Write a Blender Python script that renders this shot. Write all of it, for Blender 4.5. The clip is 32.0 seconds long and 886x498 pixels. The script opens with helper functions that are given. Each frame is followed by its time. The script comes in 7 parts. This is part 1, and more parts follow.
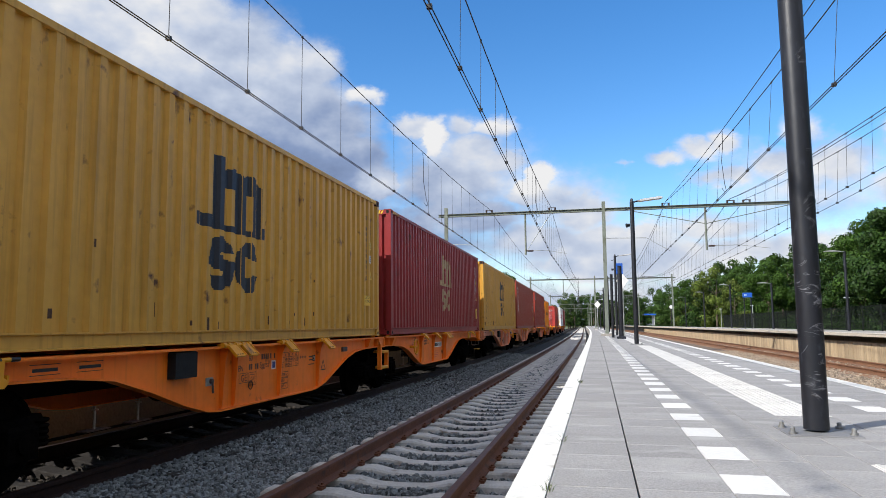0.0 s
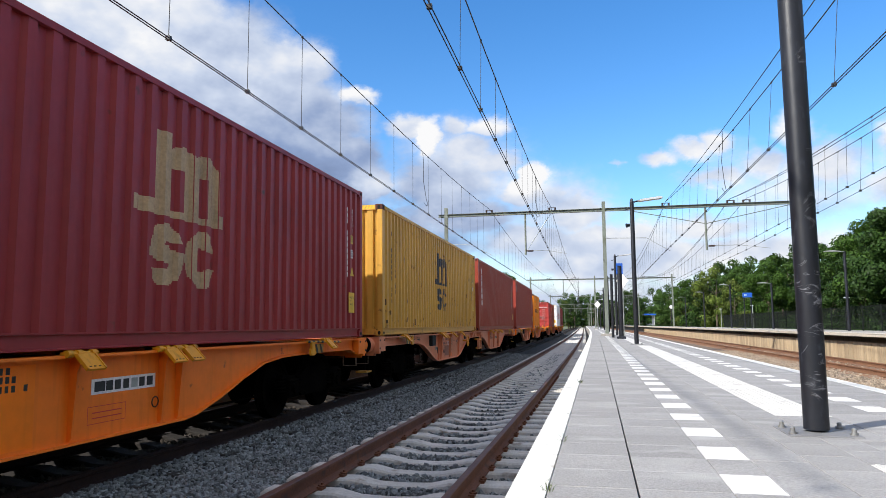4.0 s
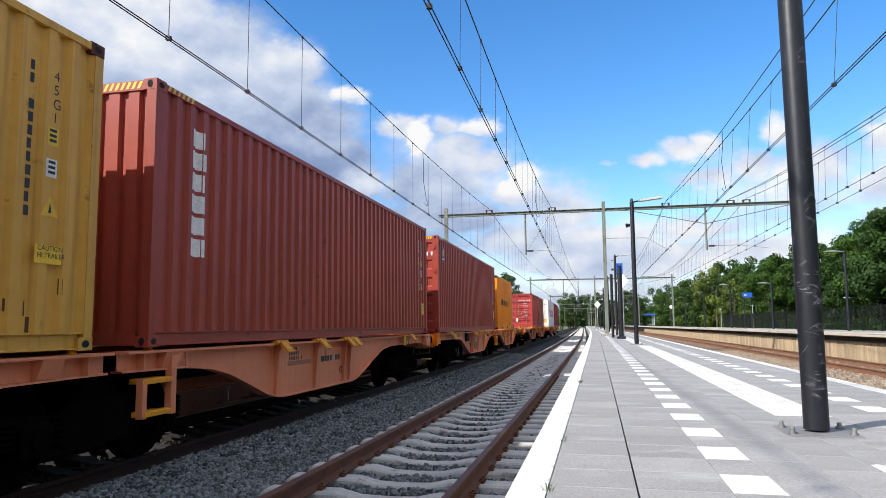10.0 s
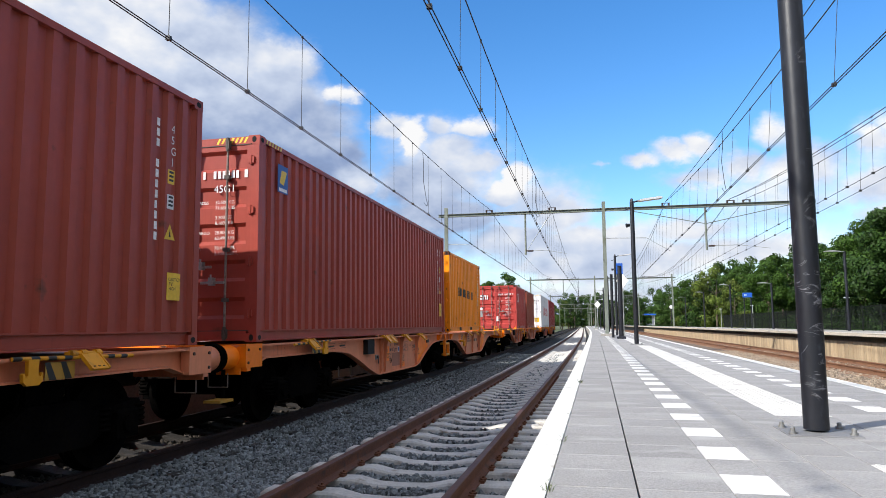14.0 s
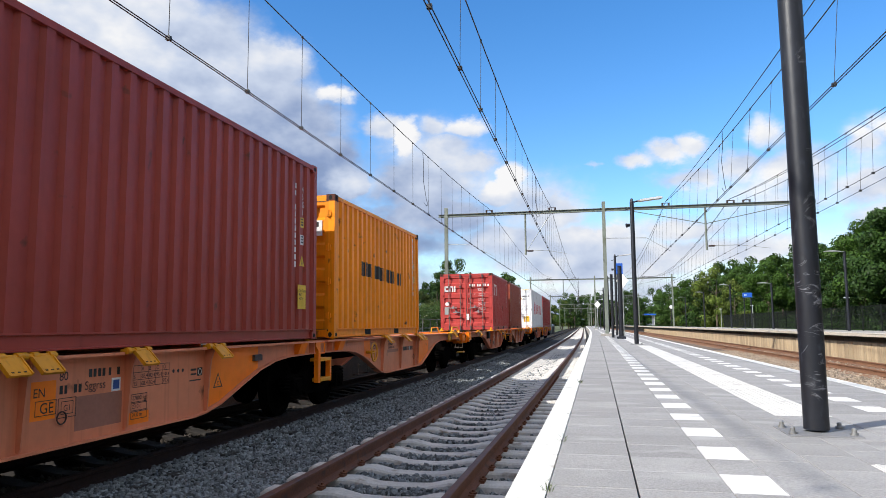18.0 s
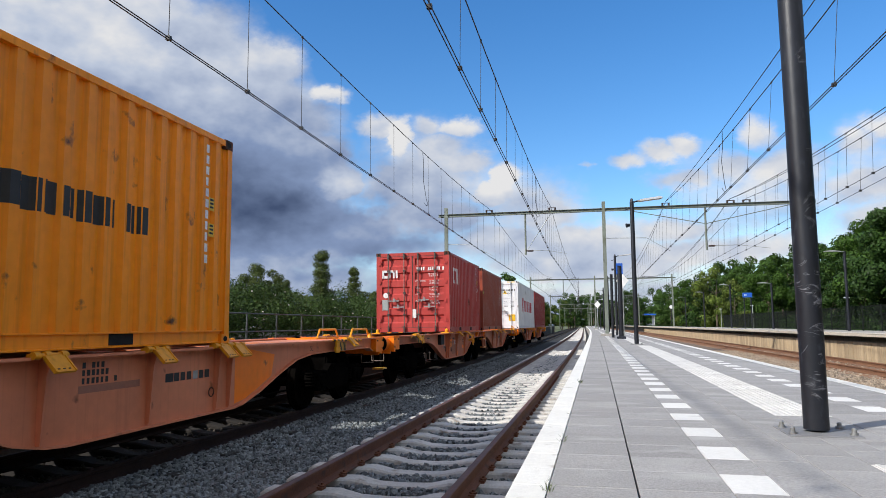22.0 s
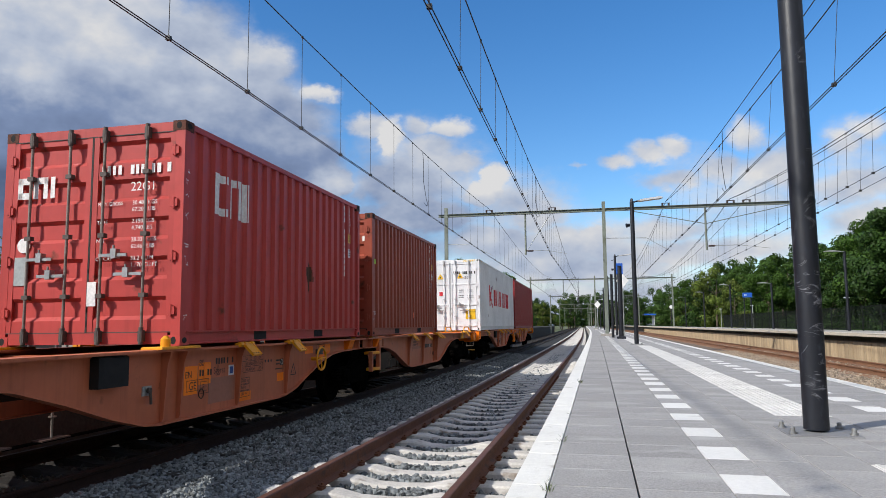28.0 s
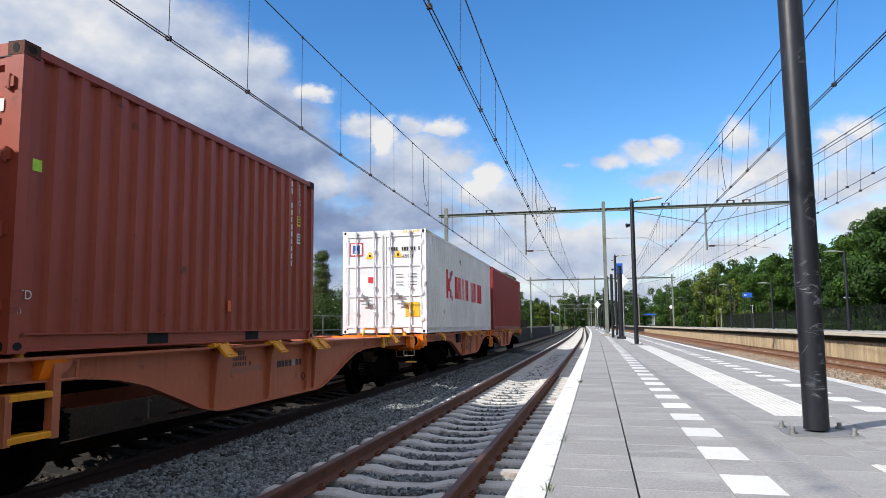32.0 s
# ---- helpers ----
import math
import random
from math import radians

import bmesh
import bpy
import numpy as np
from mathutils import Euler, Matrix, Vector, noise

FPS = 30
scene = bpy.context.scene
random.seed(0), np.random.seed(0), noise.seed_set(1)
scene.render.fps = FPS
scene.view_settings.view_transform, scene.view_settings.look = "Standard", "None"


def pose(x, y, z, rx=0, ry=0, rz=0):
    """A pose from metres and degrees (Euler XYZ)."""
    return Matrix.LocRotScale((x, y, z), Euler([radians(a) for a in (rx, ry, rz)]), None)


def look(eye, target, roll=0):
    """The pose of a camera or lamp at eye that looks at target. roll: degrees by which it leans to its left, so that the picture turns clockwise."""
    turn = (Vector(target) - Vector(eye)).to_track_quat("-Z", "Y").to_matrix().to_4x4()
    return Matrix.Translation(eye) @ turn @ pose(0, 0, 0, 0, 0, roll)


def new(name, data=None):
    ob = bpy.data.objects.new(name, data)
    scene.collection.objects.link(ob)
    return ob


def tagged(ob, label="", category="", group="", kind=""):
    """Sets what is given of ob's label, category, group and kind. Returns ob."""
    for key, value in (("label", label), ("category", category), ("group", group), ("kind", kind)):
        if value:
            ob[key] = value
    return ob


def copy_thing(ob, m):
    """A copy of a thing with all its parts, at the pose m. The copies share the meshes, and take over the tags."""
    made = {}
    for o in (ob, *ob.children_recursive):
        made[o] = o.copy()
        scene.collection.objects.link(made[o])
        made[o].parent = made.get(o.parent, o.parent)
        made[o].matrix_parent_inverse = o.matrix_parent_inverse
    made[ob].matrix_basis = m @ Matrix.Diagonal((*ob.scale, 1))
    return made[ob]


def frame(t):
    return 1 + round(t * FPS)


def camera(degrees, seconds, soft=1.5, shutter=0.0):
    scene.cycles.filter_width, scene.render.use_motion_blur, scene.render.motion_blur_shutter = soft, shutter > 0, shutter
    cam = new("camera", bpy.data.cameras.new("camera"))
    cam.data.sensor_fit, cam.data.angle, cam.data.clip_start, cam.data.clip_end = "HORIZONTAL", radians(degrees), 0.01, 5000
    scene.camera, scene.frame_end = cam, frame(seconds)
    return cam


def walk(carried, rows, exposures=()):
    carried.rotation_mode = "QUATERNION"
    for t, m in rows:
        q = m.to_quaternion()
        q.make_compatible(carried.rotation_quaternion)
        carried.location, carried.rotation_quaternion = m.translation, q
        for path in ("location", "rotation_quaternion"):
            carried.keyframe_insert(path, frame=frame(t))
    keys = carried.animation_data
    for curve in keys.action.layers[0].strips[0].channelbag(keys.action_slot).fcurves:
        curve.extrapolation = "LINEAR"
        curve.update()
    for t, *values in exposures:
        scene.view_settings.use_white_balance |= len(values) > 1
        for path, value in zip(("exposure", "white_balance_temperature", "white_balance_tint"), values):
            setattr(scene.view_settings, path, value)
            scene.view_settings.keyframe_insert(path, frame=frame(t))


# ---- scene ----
# ======== camera ========
cam = camera(65.19, 32.0, soft=0.6)
EYE = Vector((0.0, 0.0, 1.42))
YAW, PITCH = radians(12.488), radians(6.291)
AIM = Vector((-math.sin(YAW) * math.cos(PITCH), math.cos(YAW) * math.cos(PITCH), math.sin(PITCH)))
STAND = look(EYE, EYE + AIM, -0.302)
walk(cam, [(0, STAND), (32, STAND)], [(0, 0.27), (1, 0.36), (2, 0.42), (14, 0.42), (20, 0.32), (24, 0.0), (28, 0.0), (30, 0.24), (32, 0.24)])

# ======== world and sun ========
SUN_FROM = Vector((-1.05, -1.0, 1.08)).normalized()
world = bpy.data.worlds.new("sky")
scene.world = world
world.use_nodes = True
wn = world.node_tree.nodes
sky = wn.new("ShaderNodeTexSky")
sky.sky_type = "NISHITA"
sky.sun_disc = False
sky.sun_elevation = math.asin(SUN_FROM.z)
sky.sun_rotation = math.atan2(SUN_FROM.x, SUN_FROM.y)
sky.air_density, sky.dust_density, sky.ozone_density = 1.0, 0.3, 3.0
wn["Background"].inputs["Strength"].default_value = 0.17
deep = wn.new("ShaderNodeHueSaturation")
deep.inputs["Saturation"].default_value = 1.30
deep.inputs["Value"].default_value = 1.0
deep.inputs["Hue"].default_value = 0.504
world.node_tree.links.new(sky.outputs[0], deep.inputs["Color"])
world.node_tree.links.new(deep.outputs[0], wn["Background"].inputs["Color"])
sun_data = bpy.data.lights.new("sun", "SUN")
sun_data.energy, sun_data.angle, sun_data.color = 5.0, radians(0.53), (1.0, 0.95, 0.87)
sun = new("sun", sun_data)
sun.matrix_world = look((0, 0, 60), Vector((0, 0, 60)) - SUN_FROM)

# ======== plan: the railway runs along y and bends gently to the left ========
BEND = 0.000172


def bend(y):
    """Sideways shift of everything along the line: a curve that runs out straight."""
    if y < 110.0:
        return -BEND * y * y / 2
    return -BEND * 110.0 * (y - 55.0)


TRAIN_X, NEAR_X, RIGHT_X, FAR_X = -5.75, -2.03, 4.45, 9.1   # track centres
PLAT_Z, PLAT_L, PLAT_R = 0.765, -0.366, 2.75
SLEEPER_TOP = -0.175


# ======== building tools ========
class Geo:
    """Collects vertices and faces of one mesh."""

    def __init__(self):
        self.v, self.f, self.m, self.s = [], [], [], []

    def add(self, verts, faces, m=0, smooth=False):
        o = len(self.v)
        self.v += [tuple(p) for p in verts]
        for fc in faces:
            self.f.append(tuple(o + i for i in fc))
            self.m.append(m)
            self.s.append(smooth)
        return self

    def box(self, x0, x1, y0, y1, z0, z1, m=0, t=None):
        vs = [(x, y, z) for z in (z0, z1) for y in (y0, y1) for x in (x0, x1)]
        if t:
            vs = [t @ Vector(p) for p in vs]
        return self.add(vs, [(0, 2, 3, 1), (4, 5, 7, 6), (0, 1, 5, 4), (2, 6, 7, 3), (0, 4, 6, 2), (1, 3, 7, 5)], m)

    def bbox(self, x0, x1, y0, y1, z0, z1, b=0.005, m=0):
        """A box whose top edges are bevelled."""
        lo = [(x0, y0, z0), (x1, y0, z0), (x1, y1, z0), (x0, y1, z0)]
        mi = [(x, y, z1 - b) for x, y, _ in lo]
        hi = [(x0 + b, y0 + b, z1), (x1 - b, y0 + b, z1), (x1 - b, y1 - b, z1), (x0 + b, y1 - b, z1)]
        fs = []
        for k in (0, 4):
            fs += [(k + i, k + (i + 1) % 4, k + 4 + (i + 1) % 4, k + 4 + i) for i in range(4)]
        return self.add(lo + mi + hi, fs + [(8, 9, 10, 11), (3, 2, 1, 0)], m)

    def prism(self, poly, axis, a, b, m=0, smooth=False):
        """A polygon extruded from a to b along an axis; its points are the other two coordinates in order."""
        n = len(poly)

        def at(p, c):
            q = list(p)
            q.insert("xyz".index(axis), c)
            return q
        vs = [at(p, a) for p in poly] + [at(p, b) for p in poly]
        self.add(vs, [(i, (i + 1) % n, n + (i + 1) % n, n + i) for i in range(n)], m, smooth)
        self.add(vs, [tuple(range(n))[::-1], tuple(range(n, 2 * n))], m)
        return self

    def cyl(self, p, q, r, n=12, m=0, r2=None, caps=True):
        p, q = Vector(p), Vector(q)
        r2 = r if r2 is None else r2
        d = (q - p).normalized()
        u = d.orthogonal().normalized()
        w = d.cross(u)
        ring = [(math.cos(2 * math.pi * i / n), math.sin(2 * math.pi * i / n)) for i in range(n)]
        vs = [p + (u * c + w * s) * r for c, s in ring] + [q + (u * c + w * s) * r2 for c, s in ring]
        self.add(vs, [(i, (i + 1) % n, n + (i + 1) % n, n + i) for i in range(n)], m, True)
        if caps:
            self.add(vs, [tuple(range(n))[::-1], tuple(range(n, 2 * n))], m)
        return self

    def tube(self, pts, r, n=6, m=0):
        for p, q in zip(pts, pts[1:]):
            self.cyl(p, q, r, n, m, caps=True)
        return self

    def torus(self, c, axis, R, r, n=24, k=8, m=0):
        c, ax = Vector(c), Vector(axis).normalized()
        u = ax.orthogonal().normalized()
        w = ax.cross(u)
        vs, fs = [], []
        for i in range(n):
            a = 2 * math.pi * i / n
            rad = u * math.cos(a) + w * math.sin(a)
            for j in range(k):
                b = 2 * math.pi * j / k
                vs.append(c + rad * (R + r * math.cos(b)) + ax * r * math.sin(b))
        for i in range(n):
            for j in range(k):
                fs.append((i * k + j, ((i + 1) % n) * k + j, ((i + 1) % n) * k + (j + 1) % k, i * k + (j + 1) % k))
        return self.add(vs, fs, m, True)

    def mesh(self, name, mats):
        me = bpy.data.meshes.new(name)
        me.from_pydata(self.v, [], self.f)
        for x in (mats if isinstance(mats, (list, tuple)) else [mats]):
            me.materials.append(x)
        me.polygons.foreach_set("material_index", self.m)
        me.polygons.foreach_set("use_smooth", self.s)
        me.update()
        return me


def part(name, geo, mats, parent, label="", at=None):
    """One mesh object under a thing or part."""
    ob = new(name, geo if isinstance(geo, bpy.types.Mesh) else geo.mesh(name, mats))
    ob.parent = parent
    if at is not None:
        ob.matrix_basis = at
    return tagged(ob, label)


def root(name, m=None, **tags):
    ob = new(name)
    ob.empty_display_size = 0.2
    if m is not None:
        ob.matrix_basis = m
    return tagged(ob, **tags)


def thing(name, geo, mats, m=None, **tags):
    ob = new(name, geo.mesh(name, mats))
    if m is not None:
        ob.matrix_basis = m
    return tagged(ob, **tags)


def text_mesh(body, size, material, align="LEFT"):
    cu = bpy.data.curves.new("writing", "FONT")
    cu.body, cu.size, cu.align_x = body, size, align
    ob = bpy.data.objects.new("writing", cu)
    scene.collection.objects.link(ob)
    me = bpy.data.meshes.new_from_object(ob.evaluated_get(bpy.context.evaluated_depsgraph_get()))
    bpy.data.objects.remove(ob)
    bpy.data.curves.remove(cu)
    me.materials.clear()
    me.materials.append(material)
    return me


SIDE = Matrix(((0, 0, 1, 0), (1, 0, 0, 0), (0, 1, 0, 0), (0, 0, 0, 1)))     # writing that faces +x and reads towards +y
END = Matrix(((1, 0, 0, 0), (0, 0, -1, 0), (0, 1, 0, 0), (0, 0, 0, 1)))     # writing that faces -y and reads towards +x


def sweep(profile, y0, y1, step, geo, m=0, closed=False, x=0.0):
    """A cross-section (x, z) carried along the bend."""
    n, k = len(profile), max(1, int(round((y1 - y0) / step)))
    vs, fs = [], []
    for i in range(k + 1):
        y = y0 + (y1 - y0) * i / k
        vs += [(px + x + bend(y), y, pz) for px, pz in profile]
    for i in range(k):
        for j in range(n if closed else n - 1):
            fs.append((i * n + j, i * n + (j + 1) % n, (i + 1) * n + (j + 1) % n, (i + 1) * n + j))
    if closed:
        fs += [tuple(range(n))[::-1], tuple(range(k * n, k * n + n))]
    return geo.add(vs, fs, m)


# ======== materials ========
def mat(name, rgb, rough=0.6, metal=0.0, coarse=(1.5, 0.12), fine=(30.0, 0.1), bump=(60.0, 0.1), dirt=None, streak=None,
        rnd=0.0, island=0.0, spec=0.5, stretch=None):
    """A painted or raw surface: base colour varied at two scales, spots of dirt, vertical streaks and fine relief."""
    ma = bpy.data.materials.new(name)
    ma.use_nodes = True
    nt = ma.node_tree
    N, L = nt.nodes, nt.links
    bs = N["Principled BSDF"]
    bs.inputs["Metallic"].default_value = metal
    bs.inputs["Specular IOR Level"].default_value = spec
    co = N.new("ShaderNodeTexCoord").outputs["Object"]
    if rnd or stretch:
        mp = N.new("ShaderNodeMapping")
        L.new(co, mp.inputs[0])
        if stretch:
            mp.inputs["Scale"].default_value = stretch
        if rnd:
            oi = N.new("ShaderNodeObjectInfo")
            sc = N.new("ShaderNodeVectorMath")
            sc.operation = "SCALE"
            sc.inputs[0].default_value = (7, 13, 5)
            L.new(oi.outputs["Random"], sc.inputs["Scale"])
            L.new(sc.outputs[0], mp.inputs["Location"])
        co = mp.outputs[0]

    def noise_at(scale, detail=4.0, vec=None):
        n = N.new("ShaderNodeTexNoise")
        n.inputs["Scale"].default_value, n.inputs["Detail"].default_value = scale, detail
        L.new(vec if vec is not None else co, n.inputs["Vector"])
        return n.outputs["Fac"]

    def math_(op, a, b):
        q = N.new("ShaderNodeMath")
        q.operation = op
        for i, s in enumerate((a, b)):
            if isinstance(s, (int, float)):
                q.inputs[i].default_value = s
            else:
                L.new(s, q.inputs[i])
        return q.outputs[0]

    def ramp(x, lo, hi):
        q = N.new("ShaderNodeMapRange")
        q.inputs["From Min"].default_value, q.inputs["From Max"].default_value = lo, hi
        L.new(x, q.inputs["Value"])
        return q.outputs[0]

    def mix(fac, a, b):
        q = N.new("ShaderNodeMix")
        q.data_type = "RGBA"
        L.new(fac, q.inputs["Factor"])
        for i, s in ((6, a), (7, b)):
            if isinstance(s, tuple):
                q.inputs[i].default_value = (*s, 1)
            else:
                L.new(s, q.inputs[i])
        return q.outputs[2]

    value = math_("ADD", math_("MULTIPLY", ramp(noise_at(coarse[0]), 0.3, 0.7), 2 * coarse[1]),
                  math_("MULTIPLY", ramp(noise_at(fine[0]), 0.3, 0.7), 2 * fine[1]))
    value = math_("ADD", value, 1 - coarse[1] - fine[1])
    if rnd:
        value = math_("ADD", value, math_("MULTIPLY", math_("SUBTRACT", oi.outputs["Random"], 0.5), 2 * rnd))
    if island:
        ge = N.new("ShaderNodeNewGeometry")
        value = math_("ADD", value, math_("MULTIPLY", math_("SUBTRACT", ge.outputs["Random Per Island"], 0.5), 2 * island))
    hsv = N.new("ShaderNodeHueSaturation")
    hsv.inputs["Color"].default_value = (*rgb, 1)
    L.new(value, hsv.inputs["Value"])
    color = hsv.outputs[0]
    if streak:
        mp2 = N.new("ShaderNodeMapping")
        mp2.inputs["Scale"].default_value = (9, 9, 0.35)
        L.new(co, mp2.inputs[0])
        s = math_("MULTIPLY", ramp(noise_at(1.6, 5, mp2.outputs[0]), *streak[1]), streak[2])
        color = mix(s, color, streak[0])
    if dirt:
        s = ramp(noise_at(dirt[1], 8), *dirt[2])
        color = mix(s, color, dirt[0])
    L.new(color, bs.inputs["Base Color"])
    L.new(math_("ADD", math_("MULTIPLY", noise_at(fine[0] * 0.4), 0.25), rough - 0.12), bs.inputs["Roughness"])
    if bump:
        bu = N.new("ShaderNodeBump")
        bu.inputs["Distance"].default_value = 0.01
        bu.inputs["Strength"].default_value = bump[1]
        L.new(noise_at(bump[0], 6), bu.inputs["Height"])
        L.new(bu.outputs[0], bs.inputs["Normal"])
    return ma


RUST = (0.09, 0.035, 0.018)


def paint(name, rgb, wear=0.6, rough=0.46):
    return mat(name, rgb, rough, 0, (0.7, 0.10), (9, 0.05), (25, 0.05), dirt=(RUST, 2.3 + 2.2 * wear, (0.69 - 0.045 * wear, 0.76)),
               streak=(tuple(c * 0.42 for c in rgb), (0.56 - 0.05 * wear, 0.85), 0.55 * wear + 0.15), rnd=0.03, spec=0.32)


YELLOW = paint("yellow container paint", (0.6, 0.325, 0.052), 1.0)
WINE = paint("wine red container paint", (0.27, 0.027, 0.029), 0.25)
BROWN = paint("oxide brown container paint", (0.32, 0.054, 0.031), 0.25)
BROWN_B = paint("dark oxide brown container paint", (0.32, 0.048, 0.031), 0.25)
RED = paint("red container paint", (0.42, 0.05, 0.042), 0.35)
AMBER = paint("amber container paint", (0.92, 0.29, 0.003), 0.8)
SIENNA = paint("faded brown container paint", (0.3, 0.062, 0.034), 0.4)
WHITE = paint("white container paint", (0.72, 0.73, 0.74), 0.1)
ORANGE = paint("orange wagon paint", (0.9, 0.205, 0.014), 0.45)
SALMON = paint("faded salmon wagon paint", (0.66, 0.225, 0.112), 0.55)
SALMON_B = paint("weathered salmon wagon paint", (0.47, 0.14, 0.068), 0.65)
FRESH = paint("fresh orange paint", (0.94, 0.215, 0.004), 0.2)
STOP_YELLOW = paint("yellow safety paint", (0.74, 0.315, 0.012), 1.0)
# Bogie and underside steel; shade below the wagons is put into its black.
STEEL_DARK = mat("greasy steel blackened for shade", (0.0035, 0.0032, 0.003), 0.85, 0, (2, 0.3), (30, 0.3), (40, 0.3), dirt=((0.006, 0.005, 0.004), 3, (0.55, 0.7)), spec=0.0)
STEEL = mat("bare grey steel", (0.32, 0.32, 0.31), 0.42, 0.7, (3, 0.15), (40, 0.1), (60, 0.1))
GALV = mat("galvanised steel", (0.34, 0.36, 0.35), 0.5, 0.35, (2, 0.16), (25, 0.12), (50, 0.1), dirt=((0.12, 0.13, 0.10), 1.2, (0.58, 0.75)))
WORN_YELLOW = paint("faded yellow hazard paint", (0.44, 0.24, 0.035), 1.0)
MAST_GREEN = mat("grey green mast paint", (0.155, 0.175, 0.145), 0.6, 0, (1.2, 0.18), (20, 0.12), (40, 0.15), dirt=((0.10, 0.11, 0.07), 2.0, (0.58, 0.75)))
HOLE = mat("flat near black", (0.006, 0.006, 0.006), 0.9)
RUBBER = mat("black rubber seal", (0.05, 0.047, 0.043), 0.75, 0, (4, 0.2), (40, 0.1))
INK_NAVY = mat("dark navy lettering paint", (0.016, 0.02, 0.032), 0.55, 0, (3, 0.15), (30, 0.15), None)
INK_BEIGE = mat("beige lettering paint", (0.42, 0.29, 0.16), 0.6, 0, (3, 0.15), (30, 0.15), None)
INK_WHITE = mat("white lettering paint", (0.72, 0.70, 0.68), 0.6, 0, (3, 0.12), (30, 0.15), None)
INK_BLACK = mat("black lettering paint", (0.02, 0.018, 0.016), 0.6, 0, (3, 0.1), (30, 0.1), None)
INK_RED = mat("red lettering paint", (0.55, 0.02, 0.03), 0.5, 0, (3, 0.1), (30, 0.1), None)
INK_BLUE = mat("blue lettering paint", (0.02, 0.08, 0.30), 0.5, 0, (3, 0.1), (30, 0.1), None)
LABEL_YELLOW = mat("yellow sticker", (0.74, 0.46, 0.015), 0.45, 0, (3, 0.1), (30, 0.08), None)
BALLAST = mat("grey crushed stone", (0.154, 0.168, 0.174), 0.85, 0, (1.2, 0.15), (35, 0.3), (50, 0.6), island=0.65, spec=0.25)
BALLAST_RUST = mat("rust stained crushed stone", (0.26, 0.205, 0.15), 0.9, 0, (1.2, 0.15), (35, 0.3), (50, 0.6), island=0.35)
# Near black, so the gaps between stones carry painted shade.
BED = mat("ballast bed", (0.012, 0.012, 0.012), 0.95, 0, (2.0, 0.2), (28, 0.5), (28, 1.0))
BED_RUST = mat("rusty ballast bed", (0.14, 0.10, 0.07), 0.95, 0, (2.0, 0.2), (22, 0.5), (22, 1.0))
SLEEPER = mat("weathered concrete sleeper", (0.50, 0.48, 0.45), 0.85, 0, (3, 0.14), (40, 0.12), (70, 0.3), rnd=0.06, dirt=((0.20, 0.16, 0.125), 4, (0.58, 0.72)))
SLEEPER_BROWN = mat("rust stained sleeper", (0.20, 0.11, 0.065), 0.9, 0, (3, 0.14), (40, 0.12), (70, 0.3), rnd=0.06)
RAIL = mat("rusted rail steel", (0.115, 0.040, 0.017), 0.8, 0, (2.5, 0.2), (40, 0.2), (60, 0.25), dirt=((0.05, 0.025, 0.018), 5, (0.55, 0.7)))
RAIL_HEAD = mat("worn rail head", (0.10, 0.04, 0.024), 0.6, 0.1, (2.5, 0.2), (40, 0.12), None)
RAIL_ORANGE = mat("orange rusted rail", (0.165, 0.075, 0.036), 0.8, 0, (2.5, 0.15), (40, 0.2), (60, 0.25))
TILE = mat("grey concrete platform tile", (0.288, 0.282, 0.280), 0.85, 0, (1.3, 0.12), (160, 0.22), (150, 0.5), rnd=0.06, dirt=((0.38, 0.375, 0.37), 4.5, (0.55, 0.75)), stretch=(0.5, 1, 1), spec=0.3)
TILE_WHITE = mat("white marking tile", (0.64, 0.635, 0.62), 0.75, 0, (2.0, 0.06), (40, 0.05), (90, 0.2), rnd=0.03, dirt=((0.45, 0.44, 0.42), 4, (0.64, 0.8)))
KERB_WHITE = mat("white painted platform edge", (0.68, 0.67, 0.635), 0.7, 0, (2.0, 0.06), (30, 0.05), (70, 0.3), rnd=0.02, dirt=((0.36, 0.34, 0.30), 6, (0.66, 0.76)))
JOINT = mat("dark sand joint", (0.045, 0.042, 0.038), 0.95, 0, (6, 0.2), (60, 0.2), (80, 0.5))
CONCRETE = mat("platform side concrete", (0.33, 0.31, 0.28), 0.85, 0, (0.8, 0.15), (18, 0.1), (40, 0.3), streak=((0.13, 0.11, 0.09), (0.5, 0.8), 0.5))
COPING = mat("weathered beige coping concrete", (0.46, 0.41, 0.33), 0.85, 0, (0.5, 0.14), (14, 0.1), (40, 0.25), streak=((0.25, 0.20, 0.15), (0.5, 0.8), 0.4))
WALL_TAN = mat("tan board wall", (0.40, 0.30, 0.185), 0.85, 0, (0.6, 0.1), (12, 0.1), (30, 0.3), rnd=0.22, island=0.1, streak=((0.19, 0.10, 0.05), (0.48, 0.8), 0.55))
POST_BLACK = mat("scuffed black lacquer", (0.0085, 0.010, 0.015), 0.42, 0, (2.5, 0.25), (35, 0.2), (45, 0.12), dirt=((0.032, 0.036, 0.045), 16, (0.60, 0.72)), spec=0.5, stretch=(1, 1, 0.4))
LAMP_GREY = mat("light grey lamp housing", (0.55, 0.56, 0.57), 0.45, 0.2, (3, 0.08), (30, 0.05), None)
SIGN_BLUE = mat("blue sign plate", (0.012, 0.09, 0.42), 0.4, 0, (2, 0.06), (30, 0.04), None)
SIGN_WHITE = mat("white sign plate", (0.75, 0.75, 0.74), 0.45, 0, (2, 0.06), (30, 0.04), None)
WIRE = mat("weathered copper wire", (0.035, 0.036, 0.038), 0.6, 0.3, (5, 0.1), (30, 0.1), None)
INSULATOR = mat("brown glazed insulator", (0.05, 0.03, 0.024), 0.3, 0, (5, 0.1), (30, 0.1), None)
